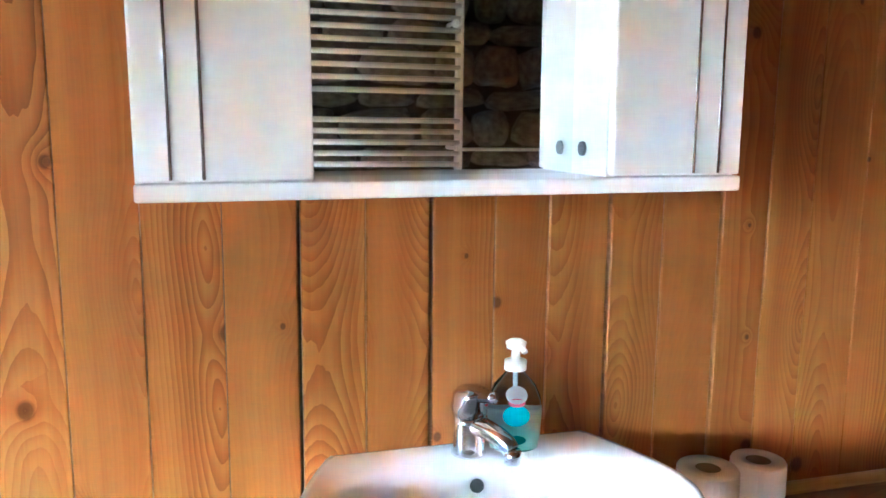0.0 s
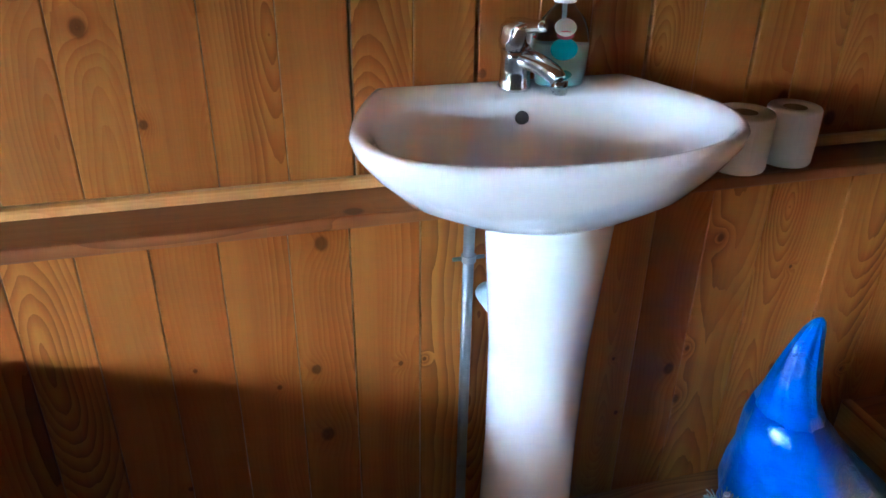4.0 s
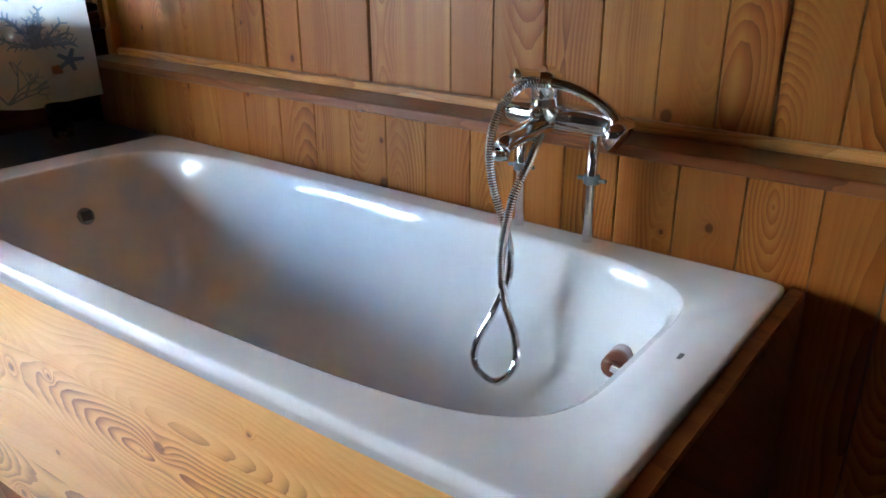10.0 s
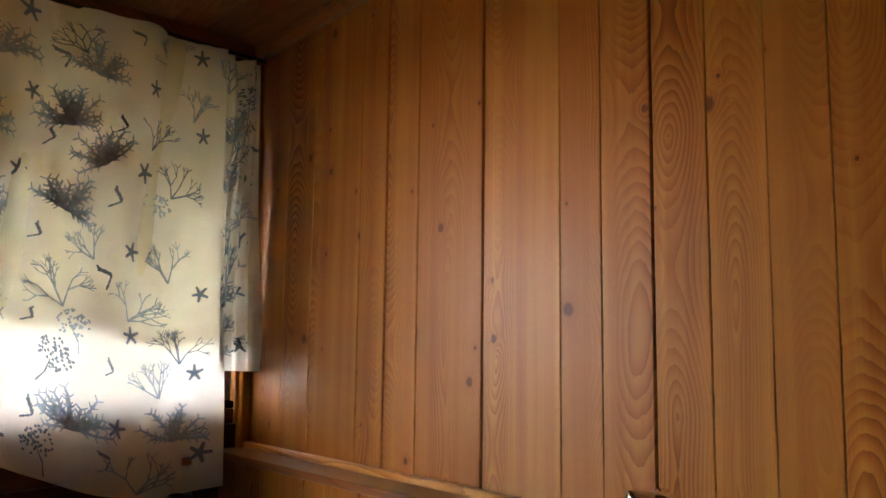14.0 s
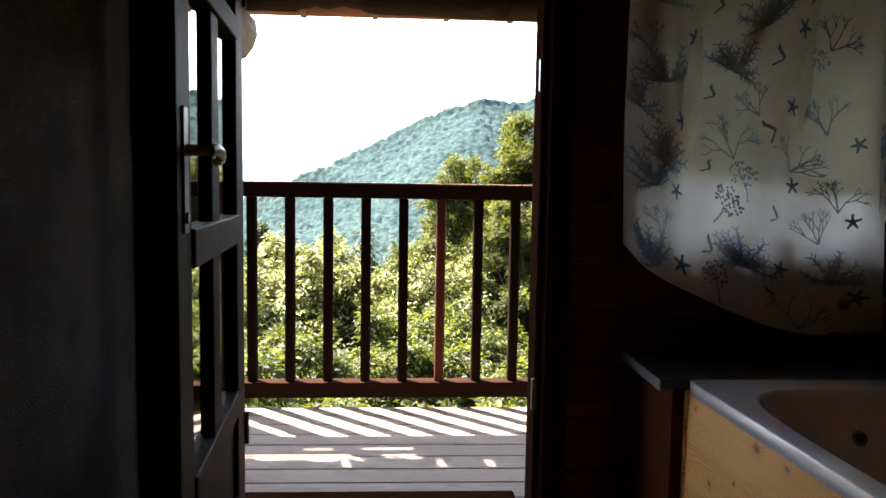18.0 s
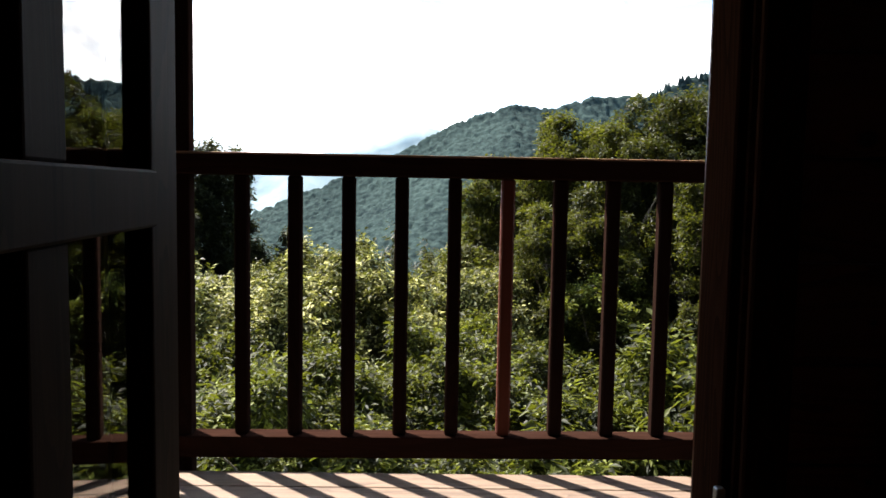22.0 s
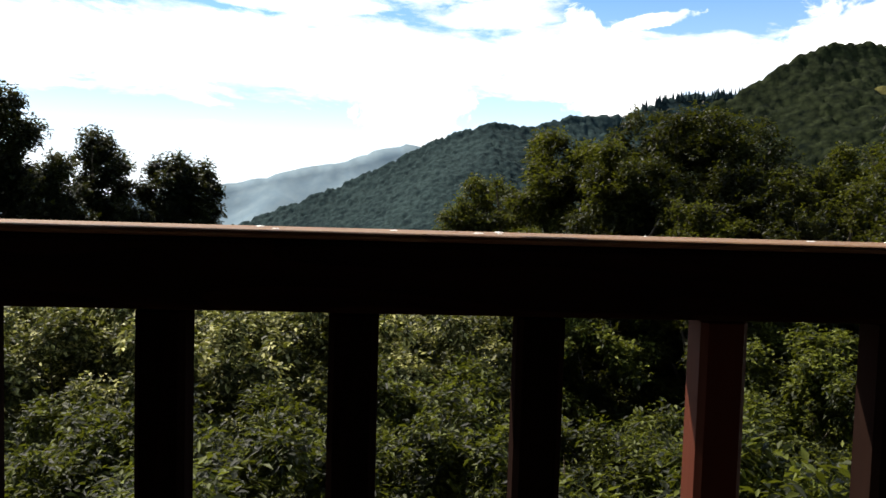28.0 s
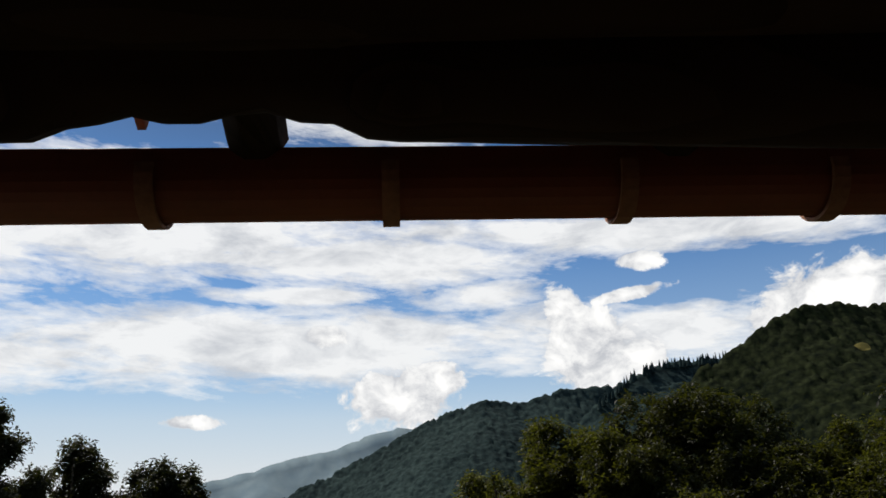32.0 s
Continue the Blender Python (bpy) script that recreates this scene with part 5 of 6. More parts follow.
soap_b.scale = (1.12, 1.12, 0.9)
shell = part("bottle", loft(bottle_rings(1, 0, 1, 0.0), None, True, True, False), CLEARPLASTIC, soap_b, smooth=True)
part("soap", loft([[(x, y, max(z, 0.003)) for x, y, z in r] for r in bottle_rings(1, 0, 0.08, 0.0022)], None, True, True, True), SOAP, soap_b, "pale green liquid soap", smooth=True)
lab = part("label", lathe([(0.0, 0), (0.019, 0), (0.019, 0.0008), (0.0, 0.0008)], 24), TEAL, soap_b, "teal oval label with writing")
lab.matrix_basis = pose(0.0, -0.0238, 0.068, 88, 0, 0)
part("lower_label", lathe([(0.0, 0), (0.014, 0), (0.014, 0.0008), (0.0, 0.0008)], 24), TEAL, soap_b).matrix_basis = pose(0.0, -0.0232, 0.024, 92, 0, 0) @ Matrix.Diagonal((1, 0.6, 1, 1))
part("label_oval", lathe([(0.0, 0), (0.012, 0), (0.012, 0.0008), (0.0, 0.0008)], 20), PINKLABEL, soap_b, "red oval mark").matrix_basis = pose(0.0, -0.0255, 0.092, 78, 0, 0) @ Matrix.Diagonal((1, 0.6, 1, 1))
part("shoulder_label", lathe([(0.0, 0), (0.015, 0), (0.015, 0.0006), (0.0, 0.0006)], 24), PLASTIC, soap_b, "translucent white label").matrix_basis = pose(0.0, -0.0215, 0.104, 66, 0, 0)
pump = part("pump", lathe([(0.0155, 0.142), (0.0155, 0.158), (0.007, 0.16), (0.0055, 0.178), (0.013, 0.18), (0.0145, 0.19), (0.010, 0.194), (0.0, 0.195)], 22), PLASTIC, soap_b, "white pump head", smooth=True)
part("nozzle", sweep([(0, 0, 0.186), (0.006, -0.018, 0.186), (0.008, -0.03, 0.183)], 0.0045, 10), PLASTIC, pump, smooth=True)
part("dip_tube", sweep([(0, 0, 0.006), (0, 0, 0.145)], 0.003, 8), PLASTIC, soap_b)

# toilet rolls on the lower ledge
for rx, ry, rr, h in ((3.303, -0.066, 0.051, 0.1), (3.407, -0.06, 0.046, 0.1)):
    roll = thing("toilet_roll", "white toilet paper roll standing on the ledge", "toilet roll", (rx, ry, LEDGE), group="toilet rolls")
    part("paper", lathe([(0.021, 0.001), (rr - 0.002, 0.0), (rr, 0.004), (rr + 0.001, h * 0.5), (rr, h - 0.004), (rr - 0.002, h), (0.021, h - 0.001), (0.021, 0.001)], 40, cap=False), PAPER, roll, smooth=True)
    part("core", lathe([(0.0208, 0.002), (0.0208, h - 0.002), (0.0195, h - 0.002), (0.0195, 0.002), (0.0208, 0.002)], 28, cap=False), CARD, roll, "grey cardboard core", smooth=True)
    part("loose_sheet", loft([[(rr * 1.02 * math.cos(a), rr * 1.02 * math.sin(a), z) for a in (-2.2, -2.0, -1.8, -1.62)] for z in (0.002, h * 0.5, h - 0.003)], None, False), PAPER, roll)

# ---------------------------------------------------------------- mirror cabinet
CX0, CX1, CZ = 2.433, 3.263, 1.298
cab = thing("mirror_cabinet", "white bathroom mirror cabinet with two doors and an open middle", "mirror cabinet", (CX0, 0, CZ))
cab.matrix_basis = pose(CX0, 0, CZ, 0, -0.45, 0)  # it hangs a little askew
W = CX1 - CX0
D = 0.152
part("bottom_board", box(0, -D, 0, W, -0.001, 0.022, 0.003, 2), WHITE, cab)
part("top_board", box(0, -D, 0.60, W, -0.001, 0.622, 0.003, 2), WHITE, cab)
part("mirror_glass", box(0.211, -0.02, 0.022, W - 0.208, -0.014, 0.60), MIRROR, cab, "silvered mirror pane")
part("back_board", box(0.005, -0.014, 0.022, W - 0.005, -0.001, 0.60), WHITE, cab)
for name, a, b in (("left_box", 0.0, 0.211), ("right_box", W - 0.208, W)):
    bm = box(a, -D + 0.02, 0.022, a + 0.014, -0.014, 0.60)
    box(b - 0.014, -D + 0.02, 0.022, b, -0.014, 0.60, bm=bm)
    part("side_panel", bm, WHITE, cab)
dl = part("door", box(0.003, -D, 0.024, 0.211, -D + 0.018, 0.60, 0.003, 2), WHITE, cab)
dr = part("door", box(W - 0.208, -D, 0.024, W - 0.003, -D + 0.018, 0.60, 0.003, 2), WHITE, cab)
for x, host in ((0.042, dl), (0.08, dl), (W - 0.08, dr), (W - 0.04, dr)):
    part("chrome_strip", box(x - 0.0022, -D - 0.002, 0.026, x + 0.0022, -D + 0.001, 0.598, 0.001), CHROME, host, "thin chrome strip")
part("lamp_switch", lathe([(0.0, 0.0), (0.011, 0.0), (0.0105, 0.004), (0.0, 0.004)], 20), STEEL, cab, "round grey switch").matrix_basis = pose(W - 0.209, -0.06, 0.06, 0, -90, 0)

# towel radiator on the stone wall, opposite the mirror
RX0, RX1, RZ0, RZ1 = 2.86, 3.53, 1.195, 1.985
rad = thing("towel_radiator", "white ladder towel radiator on the stone wall", "radiator", (0, 0, 0))
RY = SOUTH + 0.12
for x in (RX0, RX1):
    part("upright", box(x - 0.016, RY - 0.018, RZ0, x + 0.016, RY + 0.018, RZ1, 0.006, 2), RADIATOR, rad)
z = RZ0 + 0.05
k = 0
while z < RZ1 - 0.03:
    part("rung", sweep([(RX0, RY + 0.012, z), (RX1, RY + 0.012, z)], 0.0115, 12), RADIATOR, rad, smooth=True)
    k += 1
    z += 0.125 if k == 5 else 0.047 if k < 5 else 0.052
for x in (RX0, RX1):
    for z in (RZ0 + 0.12, RZ1 - 0.12):
        part("bracket", sweep([(x, RY - 0.01, z), (x, SOUTH - 0.06, z)], 0.01, 10), RADIATOR, rad)
part("valve", lathe([(0.014, 0), (0.018, 0.01), (0.018, 0.04), (0.01, 0.05)], 16), PLASTIC, rad).matrix_basis = pose(RX1 - 0.03, RY + 0.02, RZ1 - 0.14, -90, 0, 0)
part("pipe", sweep([(RX1 + 0.016, RY, RZ0 + 0.115), (RX1 + 0.6, RY, RZ0 + 0.115)], 0.008, 10), RADIATOR, rad)

# blue bag, toilet brush, bench beyond the basin
bag = thing("plastic_bag", "crumpled blue plastic bag standing on the floor", "bag", (3.40, -0.262, 0))


BAG_ROWS = ((0.0, -0.07, 0.33, 0.13), (0.03, -0.09, 0.32, 0.145), (0.085, -0.094, 0.26, 0.14), (0.14, -0.092, 0.205, 0.128), (0.185, -0.091, 0.157, 0.115), (0.24, -0.089, 0.11, 0.1), (0.285, -0.086, 0.068, 0.083), (0.33, -0.08, 0.034, 0.066), (0.365, -0.074, 0.014, 0.052), (0.4, -0.072, 0.011, 0.04), (0.435, -0.063, 0.008, 0.031), (0.47, -0.052, 0.006, 0.023), (0.5, -0.039, 0.003, 0.016), (0.516, -0.026, -0.001, 0.009), (0.522, -0.016, -0.006, 0.003))


def bag_mesh(rows):
    """A limp bag: the empty top stands up like an ear, the full base spreads to one side."""
    rings = []
    for z, a, b, d in rows:
        ring = []
        for k in range(56):
            t = 2 * math.pi * k / 56
            f = 1 + 0.1 * noise.noise(Vector((math.cos(t) * 1.6, math.sin(t) * 1.6, z * 7))) + 0.06 * noise.noise(Vector((math.cos(t) * 5, math.sin(t) * 5, z * 12))) + 0.035 * math.sin(t * 11 + z * 24)
            ring.append(((a + b) / 2 + (b - a) / 2 * f * math.cos(t), d * f * math.sin(t), z))
        rings.append(ring)
    return loft(rings, None, True, True, True)


part("base", bag_mesh(BAG_ROWS[:8]), BAG, bag, smooth=True)
part("gathered_top", bag_mesh(BAG_ROWS[7:]), BAG, bag, "empty upright top of the bag", smooth=True)
brush = thing("toilet_brush", "toilet brush with pale bristles", "brush", (3.255, -0.3, 0))
part("holder", lathe([(0.045, 0), (0.05, 0.01), (0.042, 0.1), (0.038, 0.1), (0.036, 0.01), (0, 0.01)], 24), PLASTIC, brush, smooth=True)
bm = bmesh.new()
rng = random.Random(3)
for k in range(260):
    a, z = rng.uniform(0, 6.283), rng.uniform(0.08, 0.15)
    sweep([(0.008 * math.cos(a), 0.008 * math.sin(a), z), (0.04 * math.cos(a), 0.04 * math.sin(a), z + 0.012)], 0.0011, 3, bm, False)
part("bristles", bm, BRISTLE, brush, "pale green bristles")
part("stick", sweep([(0, 0, 0.06), (0, 0, 0.18)], 0.006, 8), PLASTIC, brush)
step_ = thing("low_platform", "low dark varnished wooden platform with a pale edge strip", "platform", (0, 0, 0))
part("top_board", box(3.72, -1.2, 0.113, EAST - 0.01, LOW_Y - 0.001, 0.138, 0.003), PINE_LEDGE, step_)
part("edge_strip", box(3.695, -1.2, 0.0, 3.72, LOW_Y - 0.001, 0.143, 0.003), PINE_APRON, step_, "pale pine edge strip")
part("end_board", box(3.72, -1.19, 0.0, EAST - 0.01, -1.17, 0.113), DARKWOOD, step_)

# ---------------------------------------------------------------- balcony

deck = structure("balcony_floor", box(DECK_EDGE + 0.01, -6.0, DECK_Z - 0.16, -WALL_T, 3.0, DECK_Z - 0.03), DECKWOOD, "weathered grey-brown balcony boards", "balcony floor")
dw = (-WALL_T - 0.05 - DECK_EDGE) / 8
dm = board_mesh("deck_board", dw - 0.006, 9.0, 0.03, 0.003, DECKWOOD)
for k in range(8):
    piece("deck_board", dm, deck, (-WALL_T - 0.05 - dw * (k + 1), -6.0, DECK_Z - 0.03))
piece("deck_board", board_mesh("deck_board", 0.046, 9.0, 0.03, 0.003, DECKWOOD), deck, (-WALL_T - 0.048, -6.0, DECK_Z - 0.03))

railing = thing("balcony_railing", "dark brown wooden balcony railing with square balusters", "railing", (RAIL_X, RAIL_Y0, 0), 1.0)
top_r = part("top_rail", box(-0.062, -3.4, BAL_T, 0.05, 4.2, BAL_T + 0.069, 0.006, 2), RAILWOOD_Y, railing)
# thin added strip, paler than the rail, stands for its sunlit top
part("rail_cap", box(-0.0625, -3.4, BAL_T + 0.069, 0.0505, 4.2, BAL_T + 0.077, 0.004, 2), RAILTOP_LIT, top_r, "brown rail top, sunlight put into its colour, with pale specks")
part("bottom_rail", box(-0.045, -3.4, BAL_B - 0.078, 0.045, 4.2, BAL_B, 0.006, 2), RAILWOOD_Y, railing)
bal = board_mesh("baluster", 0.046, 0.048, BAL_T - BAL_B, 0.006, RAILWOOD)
# the baluster that catches the sun, reddened by its material
bal_lit = board_mesh("baluster", 0.046, 0.048, BAL_T - BAL_B, 0.006, RAIL_SUNLIT)
for k in range(-17, 22):
    y = BAL_STEP * k
    if k == -2 or not -3.3 < y < 4.1:
        continue
    b_ = piece("baluster", bal_lit if k == 4 else bal, railing, (-0.023, y - 0.024, BAL_B), (0, 0, radians(random.uniform(-1.5, 1.5))))
for y in (-2 * BAL_STEP - 0.02, 3.9):
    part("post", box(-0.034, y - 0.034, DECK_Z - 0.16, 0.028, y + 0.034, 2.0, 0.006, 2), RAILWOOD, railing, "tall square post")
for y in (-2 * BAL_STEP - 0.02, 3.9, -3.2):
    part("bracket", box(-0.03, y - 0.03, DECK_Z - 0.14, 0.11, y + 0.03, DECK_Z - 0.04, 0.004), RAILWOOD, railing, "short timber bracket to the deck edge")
part("foot", box(-0.03, -3.23, DECK_Z - 0.14, 0.03, -3.17, BAL_B - 0.078), RAILWOOD, railing)
rng = random.Random(8)
bm = bmesh.new()
for k in range(26):
    y, x, r = rng.uniform(-0.6, 1.6), rng.uniform(-0.05, 0.03), rng.uniform(0.002, 0.006)
    lathe([(0.0, 0.0), (r, 0.0), (r * 0.8, 0.0006), (0.0, 0.0008)], 9, bm, (x, y, BAL_T + 0.0772))
tagged(part("droppings", bm, PLASTIC, railing, "small pale specks on the rail"), kind="stuff")

# cloth hung over the rail to dry; its lit top and edge painted pale
towel = thing("towel", "dark towel over the railing, its sunlit top and edge painted pale", "towel", (RAIL_X, RAIL_Y0, 0), 1.0)


def towel_mesh(y0, width, inner, outer, lift=0.0):
    """Two skins over the rail; the folds grow downwards and the top is crumpled."""
    rim = BAL_T + 0.0785 + lift
    rings = []
    for k in range(29):
        f = k / 28
        skin = []
        for off in (lift, lift + 0.004):
            line = []
            crump = 0.012 + 0.03 * f + 0.012 * math.sin(f * 21)
            for i in range(15):
                d = inner * (1 - i / 14)
                fold = 0.014 * (1 + math.sin(f * 30 + 1.2 * math.sin(d * 5))) * min(d * 5, 1.0)
                line.append((0.056 + off + fold, y0 - width * f + 0.012 * math.sin(d * 6), rim - d))
            for i in range(1, 8):
                a = i / 8
                line.append((0.056 + off - 0.125 * a, y0 - width * f, rim + off - lift + crump * math.sin(3.14 * a) * (1 + 0.35 * math.sin(f * 34 + a * 9))))
            for i in range(9):
                d = outer * i / 8
                line.append((-0.069 - off - 0.008 * (1 + math.sin(f * 26)) * min(d * 5, 1), y0 - width * f, rim - d))
            skin.append(line)
        rings.append(skin[1] + skin[0][::-1])
    return loft(rings, None, True, True, True)


part("cloth", towel_mesh(-2 * BAL_STEP - 0.175, 0.6, 0.72, 0.06), BLANKET, towel, "dark woven cloth", smooth=True)
part("hem", towel_mesh(-2 * BAL_STEP - 0.15, 0.022, 0.71, 0.05), TOWEL, towel, "sunlit edge, painted pale", smooth=True)
part("fold", towel_mesh(-2 * BAL_STEP - 0.16, 0.6, 0.01, 0.05, 0.006), TOWEL, towel, "crumpled top on the rail, its sunlight painted pale", smooth=True)

# eaves: logs, rafters, boards, tiles, gutter
log_u = thing("upper_log", "weathered hewn log carrying the rafters", "log beam", (-1.30, -6.0, 2.005), 90.0)
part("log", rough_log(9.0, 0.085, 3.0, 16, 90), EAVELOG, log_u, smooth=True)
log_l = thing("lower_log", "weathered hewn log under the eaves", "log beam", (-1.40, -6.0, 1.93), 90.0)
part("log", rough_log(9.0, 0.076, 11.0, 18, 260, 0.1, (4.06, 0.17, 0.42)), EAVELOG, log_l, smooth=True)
corbel = thing("log_corbel", "sawn log end jutting out of the wall", "log", (-WALL_T, -2.415, 1.745), 180.0)
part("log", rough_log(1.17, 0.125, 6.0, 12, 16, 0.16), LOGWOOD_X, corbel, smooth=False)

ROOF_S = 0.42  # rise per metre towards the house


def roof_z(x):
    return 2.15 + (x + 1.86) * ROOF_S


random.seed(5)
for k in range(13):
    y = -5.372 + 0.68 * k
    raf = thing("rafter", "rough round rafter under the roof", "rafter", (0, 0, 0), group="rafters of the eaves")
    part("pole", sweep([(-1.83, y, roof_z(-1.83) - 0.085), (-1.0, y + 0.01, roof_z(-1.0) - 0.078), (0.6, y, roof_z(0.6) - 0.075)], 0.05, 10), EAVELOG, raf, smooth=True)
roof = thing("eaves_roof", "board underside and clay tiles of the overhanging roof", "roof", (0, 0, 0))
bm = bmesh.new()
rings = [[(x, y, roof_z(x) + dz) for x, y, dz in ((-1.80, -6.0, -0.02), (-1.80, -6.0, 0.005), (3.0, -6.0, 0.005), (3.0, -6.0, -0.02))], [(x, y, roof_z(x) + dz) for x, y, dz in ((-1.80, 3.2, -0.02), (-1.80, 3.2, 0.005), (3.0, 3.2, 0.005), (3.0, 3.2, -0.02))]]
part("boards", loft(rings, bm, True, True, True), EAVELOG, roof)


def roof_tile_mesh():
    rings = []
    for x in (-0.46, 0.0):
        s = 1.0 if x else 0.85
        rings.append([(x, 0.085 * s * math.cos(t), 0.07 * s * math.sin(t) + x * ROOF_S) for t in [math.pi * k / 8 for k in range(9)]] + [(x, 0.07 * s * math.cos(t), 0.056 * s * math.sin(t) + x * ROOF_S) for t in [math.pi * k / 8 for k in range(8, -1, -1)]])
    me = mesh_from(loft(rings, None, True, True, True), "roof_tile", True)
    me.materials.append(TILE)
    return me


tm = roof_tile_mesh()
for k in range(47):
    for j in range(3):
        x = -1.44 + 0.4 * j + random.uniform(-0.02, 0.012)
        piece("roof_tile", tm, roof, (x, -5.9 + 0.19 * k, roof_z(x) + 0.012 + 0.012 * j), (random.uniform(-0.05, 0.05), 0, random.uniform(-0.04, 0.04)))

gutter = thing("gutter", "terracotta-brown half-round sheet metal gutter with strap brackets", "gutter", (-1.875, 0, 2.047))
prof = [(0.062 * math.cos(t), 0.062 * math.sin(t) - 0.03) for t in [math.pi + math.pi * k / 12 for k in range(13)]]
ring = [(-0.062, 0.012)] + prof + [(0.062, 0.008)]
ring2 = [(x * 0.95, z + 0.002) for x, z in ring[::-1]]
part("trough", loft([[(x, y, z) for x, z in ring + ring2] for y in (-2.75, 3.2)], None, True, True, True), TERRACOTTA, gutter, smooth=False)
part("fascia_board", box(-0.05, -6.0, -0.02, -0.02, -2.76, 0.05, 0.004), LOGWOOD, gutter, "dark board where the gutter ends")
for y in (-2.14, -1.758, -1.375, -1.026, -0.66, -0.29, 0.08, 0.45, 0.82, 1.2, 1.6, 2.0):
    strap = [(0.066 * math.cos(t), y, 0.066 * math.sin(t) - 0.03) for t in [math.pi * 0.95 + math.pi * 1.1 * k / 14 for k in range(15)]]
    bm = loft([[(p[0] * s, y + dy, (p[2] + 0.03) * s - 0.03) for s, dy in ((1.0, -0.014), (1.0, 0.014), (1.1, 0.014), (1.1, -0.014))] for p in strap], None, True, True, True)
    part("strap_bracket", bm, TILE, gutter)

# ---------------------------------------------------------------- ground, hills


def ground_z(x, y):
    """The slope falls away from the house to the west."""
    d = max(0.0, -x - 2.0)
    z = -3.2 - 0.16 * min(d, 40) - 0.42 * max(0.0, d - 40) * (1 if d < 500 else 0) - (193.2 if d >= 500 else 0)
    z += 0.06 * y * smooth(0, 30, d) + 0.5 * noise.noise(Vector((x * 0.05, y * 0.05, 0)))
    return z


def grass_mat():
    m, n, b = material("meadow")
    p = n.coords("Object")
    f = n.noise(p, 0.8, 6.0, 0.7)
    n.put(b.inputs["Base Color"], n.ramp(f, [(0.3, (0.012, 0.02, 0.006)), (0.7, (0.035, 0.05, 0.014))]))
    setp(n, b, Roughness=0.95)
    n.put(b.inputs["Normal"], n.bump(n.noise(p, 9.0, 4.0), 0.8, 0.1))
    return m


def grid_mesh(name, xs, ys, fz, mat_):
    verts = [(x, y, fz(x, y)) for x in xs for y in ys]
    m = len(ys)
    faces = [(i * m + j, i * m + j + 1, (i + 1) * m + j + 1, (i + 1) * m + j) for i in range(len(xs) - 1) for j in range(m - 1)]
    me = bpy.data.meshes.new(name)
    me.from_pydata(verts, [], faces)
    me.materials.append(mat_)
    for poly in me.polygons:
        poly.use_smooth = True
    return me


gx = [60, 30, 10, 0] + [-2 - 4 * k for k in range(14)] + [-60, -75, -100, -150, -220, -300, -420, -500, -503, -1000, -2500, -4800]
gy = [-4800, -2000, -800, -400, -200, -120, -80] + [-60 + 6 * k for k in range(22)] + [80, 120, 200, 400, 800, 2000, 4800]
tagged(new("ground", grid_mesh("ground", gx, gy, ground_z, grass_mat())), "overgrown green slope below the house", "ground", "", "structure")


def forest_mat(name, lo, hi, scale, clearing=None):
    m, n, b = material(name)
    p = n.coords("Object")
    cells = n.voronoi(p, scale)
    small = n.voronoi(p, scale * 2.3)
    dome = n.math("ADD", n.math("MULTIPLY", cells, -0.7), n.math("MULTIPLY", small, -0.3))
    # lit crown tops and shade between crowns put into the colour
    f = n.math("ADD", n.math("ADD", n.math("MULTIPLY", n.noise(p, scale * 0.07, 6.0, 0.7), 0.5), n.math("MULTIPLY", n.noise(p, scale * 1.6, 3.0, 0.7), 0.25)), n.math("ADD", 0.45, n.math("MULTIPLY", dome, 0.6)))
    base = n.ramp(f, [(0.3, lo), (0.72, hi)])
    if clearing:  # a small dry meadow among the trees
        x, y, z = n.xyz(p)
        u = n.math("DIVIDE", n.math("SUBTRACT", y, clearing[0]), 7.5)
        v = n.math("DIVIDE", n.math("SUBTRACT", n.math("SUBTRACT", z, clearing[1]), n.math("MULTIPLY", n.math("SUBTRACT", y, clearing[0]), 0.1)), 5.0)
        q = n.math("ADD", n.math("ADD", n.math("MULTIPLY", u, u), n.math("MULTIPLY", v, v)), n.math("MULTIPLY", n.noise(p, 0.15, 3.0), 0.8))
        base = n.mix(n.ramp(q, [(0.9, (1, 1, 1)), (1.2, (0, 0, 0))]), base, (0.11, 0.095, 0.03))
    n.put(b.inputs["Base Color"], base)
    setp(n, b, Roughness=1.0, Specular_IOR_Level=0.05)
    n.put(b.inputs["Normal"], n.bump(dome, 0.5, 1.5))
    return m


